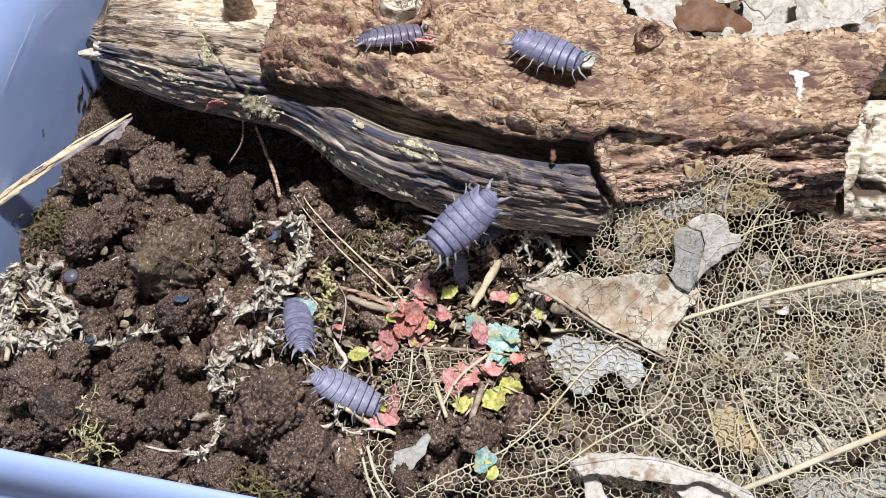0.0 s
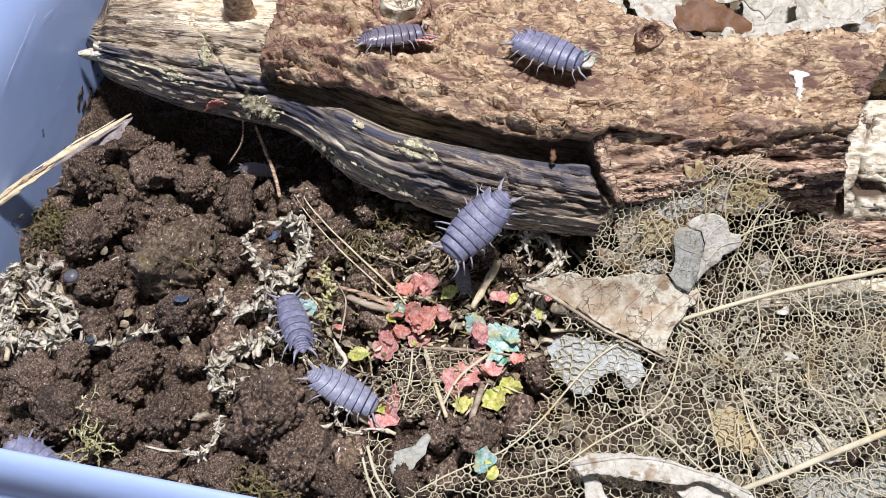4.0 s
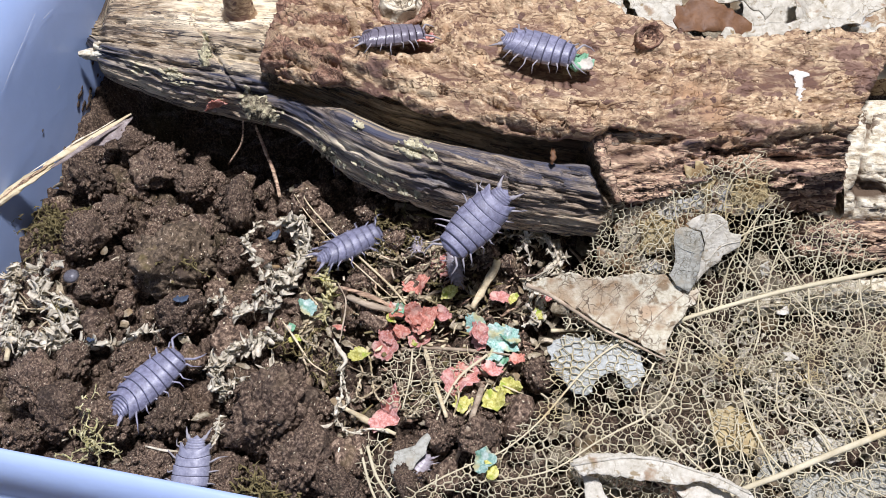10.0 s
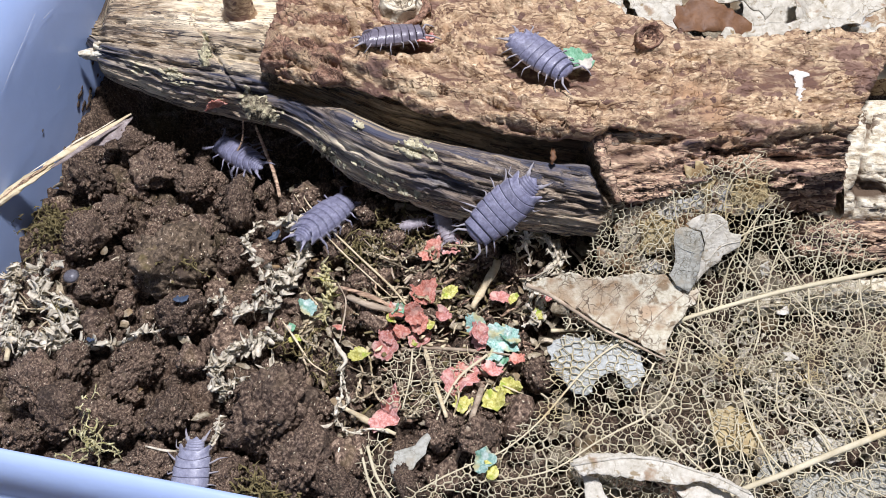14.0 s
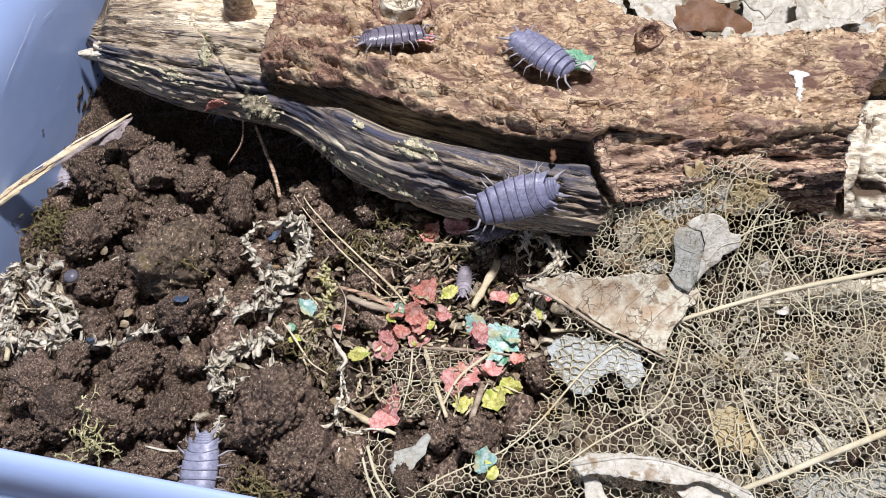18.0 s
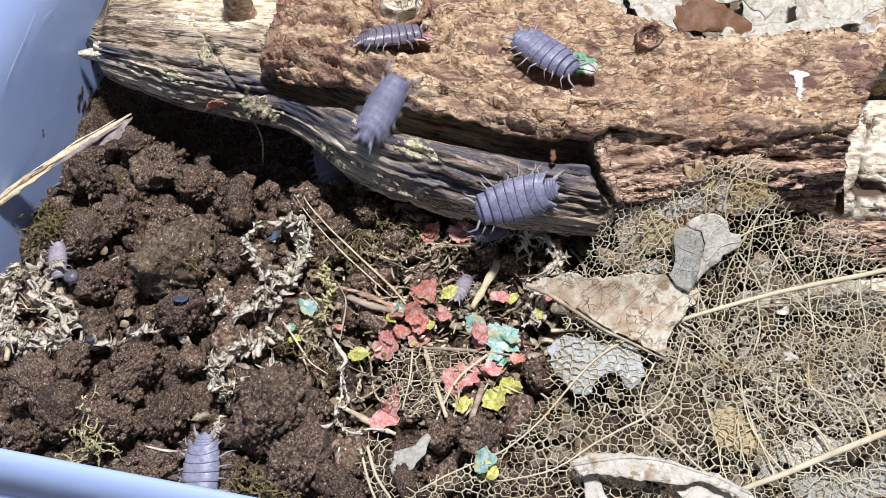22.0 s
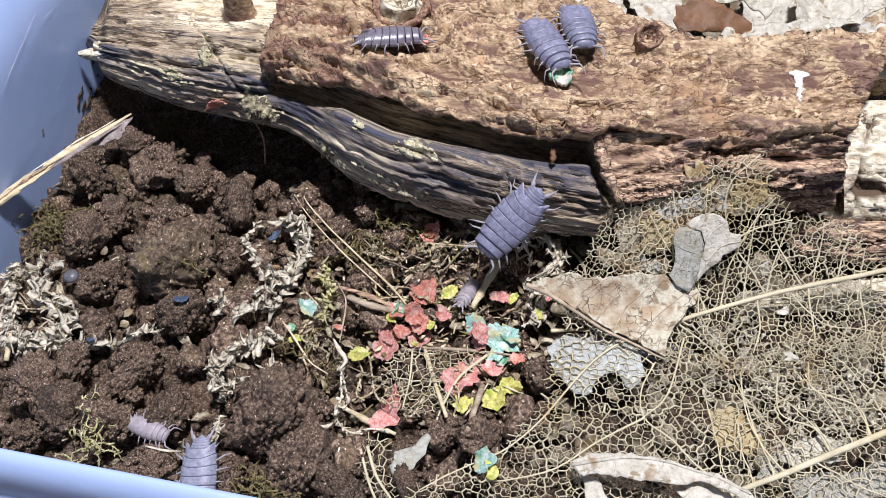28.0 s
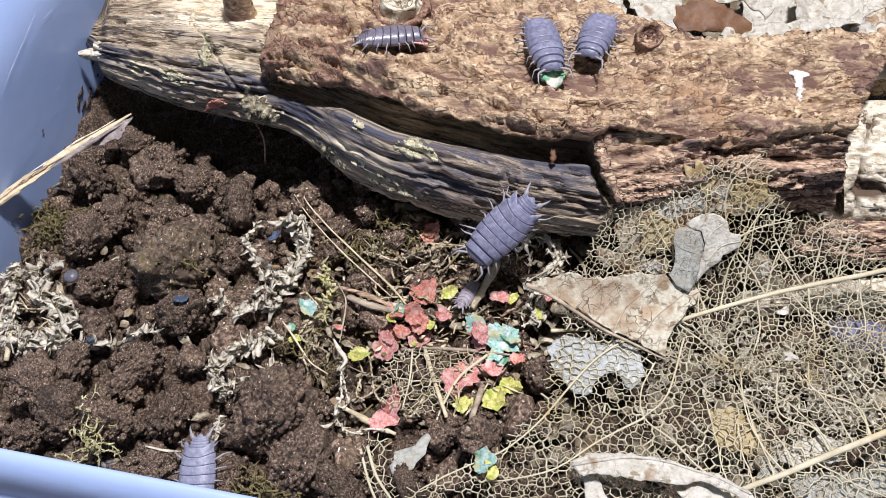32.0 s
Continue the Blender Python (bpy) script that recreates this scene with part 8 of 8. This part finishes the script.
    go(lice["Q"], [(0, 0.09, -23.12, -6, 0, -0, -90.02),
        (6.6, 0.09, -23.62, -5, 0, -0, -90.02),
        (7.2, -0.24, -29.14, 1, -0, -0, -89.94),
        (8, -0.32, -33.18, 4.49, 11.84, 20.43, -95.36),
        (8.5, -1.07, -34.92, 1.56, 12.17, 23.53, -106.62),
        (9, -1.9, -35.45, 0.42, -6.61, 18.19, -113.47),
        (9.5, -2.58, -36.16, 0.41, -17.01, -7.09, -114.74),
        (10, -3.59, -38.52, 1, 0, -0, -128.04),
        (10.8, -4.36, -37.35, -4, 0, -0, -128.05),
        (32, -4.46, -36.33, -7, 0, -0, -128.07)])
    go(lice["I"], [(0, -70.71, 20.7, -6, -0, -0, -69.52),
        (17.6, -68.2, 20.2, -6, -0, -0, -69.6),
        (18.5, -64.2, 14.0, 3.2, 0, 0, -69.7),
        (19, -63.2, 12.2, 4.2, 0, 4, -69.85),
        (19.5, -62.6, 10.0, 4.5, 0, 4, -72),
        (20, -61.3, 6.4, 4.8, -4, 4, -80),
        (20.5, -61.7, 3.6, 4.5, -12, 6, -88),
        (21.2, -61.5, 0.5, 3.4, 0, 4, -82),
        (22, -60.78, -4, 2.77, 3.45, 0.98, -75.65),
        (23, -57.4, -10.34, 3.74, -2.95, -6.06, -64.7),
        (23.5, -56.91, -10.47, 3.76, -1.35, -8.06, -64.46),
        (24, -53.8, -13.72, 3.29, -10.77, -1, -50.97),
        (24.6, -52.06, -16.54, 3.97, 1.06, 7.14, -50.51),
        (25, -50.18, -17.83, 3.15, -0.27, 5.84, -53.16),
        (25.5, -47.03, -22.21, 4.95, 20.34, -2.63, -62.38),
        (27.5, -43.28, -32.18, 3.28, 9.47, 11.25, -49.94),
        (28, -41.82, -32.84, 2.62, 9.35, -5.41, -23.6),
        (28.5, -44.15, -32.85, 3.36, -18.27, 18.46, -89.66),
        (29, -44.72, -33.44, 3.19, -23.53, 12.17, -109.18),
        (29.5, -46.07, -34.93, 2.33, -14.07, 14.1, -122),
        (30, -47.47, -36.71, 1, 0, 0, -120.36),
        (30.6, -48.99, -37.48, -2, 0, -0, -120.51),
        (32, -49.82, -37.18, -4, 0, -0, -120.55)])
    go(pink_1, [(0, -2.79, -10.58, 2.32, -0, -10, 0),
        (2.5, -2.79, -10.58, 2.32, -0, -10, 0),
        (2.9, -2.11, -9.36, 2.03, 0, -50, 34.54),
        (3.5, -2.82, -8.53, 1.88, 0, -35, 55.21),
        (6, -0.8, -6.3, 2.2, 0, -25, 45.29),
        (9, -0.36, -5.87, 2.19, 0, -25, 45.29),
        (12, 1.45, -2.08, 1.89, 0, -20, 64.4),
        (13, 1.25, -3.01, 4.32, 0, -10, 73.17),
        (14.5, 1.43, -1.48, 4.16, 0, -10, 81.53),
        (16.5, 2.52, 0.84, 5.1, 0, -10, 89.45),
        (20, 2.52, 0.99, 5.19, -0, -10, 89.45),
        (22, 3.22, -0.48, 5.08, -0, -10, 89.3),
        (24, 5.0, 1.6, 2.0, 0, -0, 88.98),
        (32, 5.14, 2.0, -0.5, 0, 0, 88.91)], False)
    go(pink_2, [(0, -4.84, -13.26, 2.37, 0, 5, 0),
        (2.6, -4.84, -13.26, 2.37, 0, 5, 0),
        (3, -6.01, -10.59, 2.66, -0, -50, -23.07),
        (3.5, -4.9, -9.54, 2.64, -0, -30, 0),
        (9, -3.7, -8.56, 1.93, 0, -25, 11.88),
        (11.5, -3.7, -8.67, 1.93, 0, -25, 11.87),
        (13, -1.4, -4.4, 4.0, -0, -15, 45.72),
        (14.5, -1.75, -3.3, 4.3, 0, -15, 50.92),
        (16.5, -1.9, 0.2, 3.4, 0, -0, 56.08),
        (32, -1.9, 0.2, 3.4, 0, -0, 56.08)], False)
    go(pink_3, [(0, -5.34, -15.23, 1.64, -0, -8, 0),
        (2.7, -5.34, -15.23, 1.64, -0, -8, 0),
        (3.1, -3.78, -14.49, 2.41, 0, 40, 28.67),
        (3.6, -3.35, -14.68, 2.39, 0, 10, 23.05),
        (9, -3.35, -14.83, 2.3, 0, 8, 23.03),
        (12.6, -3.35, -14.68, 2.39, 0, 8, 23.05),
        (13.2, -3.15, -10.26, 2.47, 0, -0, 34.55),
        (32, -3.15, -10.26, 2.47, 0, -0, 34.55)], False)
    go(green_log, [(0, 20.28, 15.4, 27.09, 2.95, 1.5, -26.9),
        (8, 20.28, 15.4, 27.09, 2.95, 1.5, -26.9),
        (9, 20.05, 14.56, 27.01, 4.45, 1.05, -13.21),
        (11, 20.28, 15.4, 27.09, 2.55, 2.1, -39.47),
        (14.5, 20.44, 15.39, 27.1, 2.31, 2.34, -45.37),
        (24, 21.03, 14.34, 26.99, 3.28, 3.24, -44.54),
        (25.5, 20.6, 15.19, 27.07, 1.97, 2.93, -56.1),
        (27.5, 18.2, 13.2, 27.0, 4.45, 5.11, -64.34),
        (28.5, 16.9, 12.3, 27.0, 6.39, 6.05, -68.39),
        (32, 16.3, 12.2, 26.9, 5.67, 7.92, -78.04)], False)
    go(pink_log, [(0, -2.73, 19.96, 26.96, 5.39, -0.87, 9.16),
        (21.8, -2.73, 19.96, 26.96, 5.39, -0.87, 9.16),
        (22.5, -5.83, 20.82, 26.85, 5.2, -2.11, 22),
        (22.9, -6.18, 20.89, 26.8, 5.24, -2.25, 23.23),
        (24, -3.59, 20.02, 26.91, 5.71, -0.92, 9.12),
        (32, -3.58, 19.59, 26.86, 6.44, -0.58, 5.15)], False)
    go(yellow_run, [(0, -9.42, -28.7, 1.2, -0, -0, -21.46),
        (5.5, -9.73, -29.05, 1.2, -0, -0, -21.42),
        (5.7, -15.19, -28.56, 3.15, 0, -0, 0),
        (5.9, -17.82, -30.46, 4.36, 0, -0, 11.07),
        (6, -18.46, -35.46, 5.62, -0, -0, -6.38),
        (6.1, -21.64, -39.18, 5.14, -0, -0, -31.77),
        (6.3, -30.49, -41.54, 2.64, -0, -0, -77.59),
        (6.5, -33.62, -41.52, 0.9, 0, -0, -91.27),
        (32, -33.11, -43.18, 1.2, 0, -0, -91.32)], False)


motions()
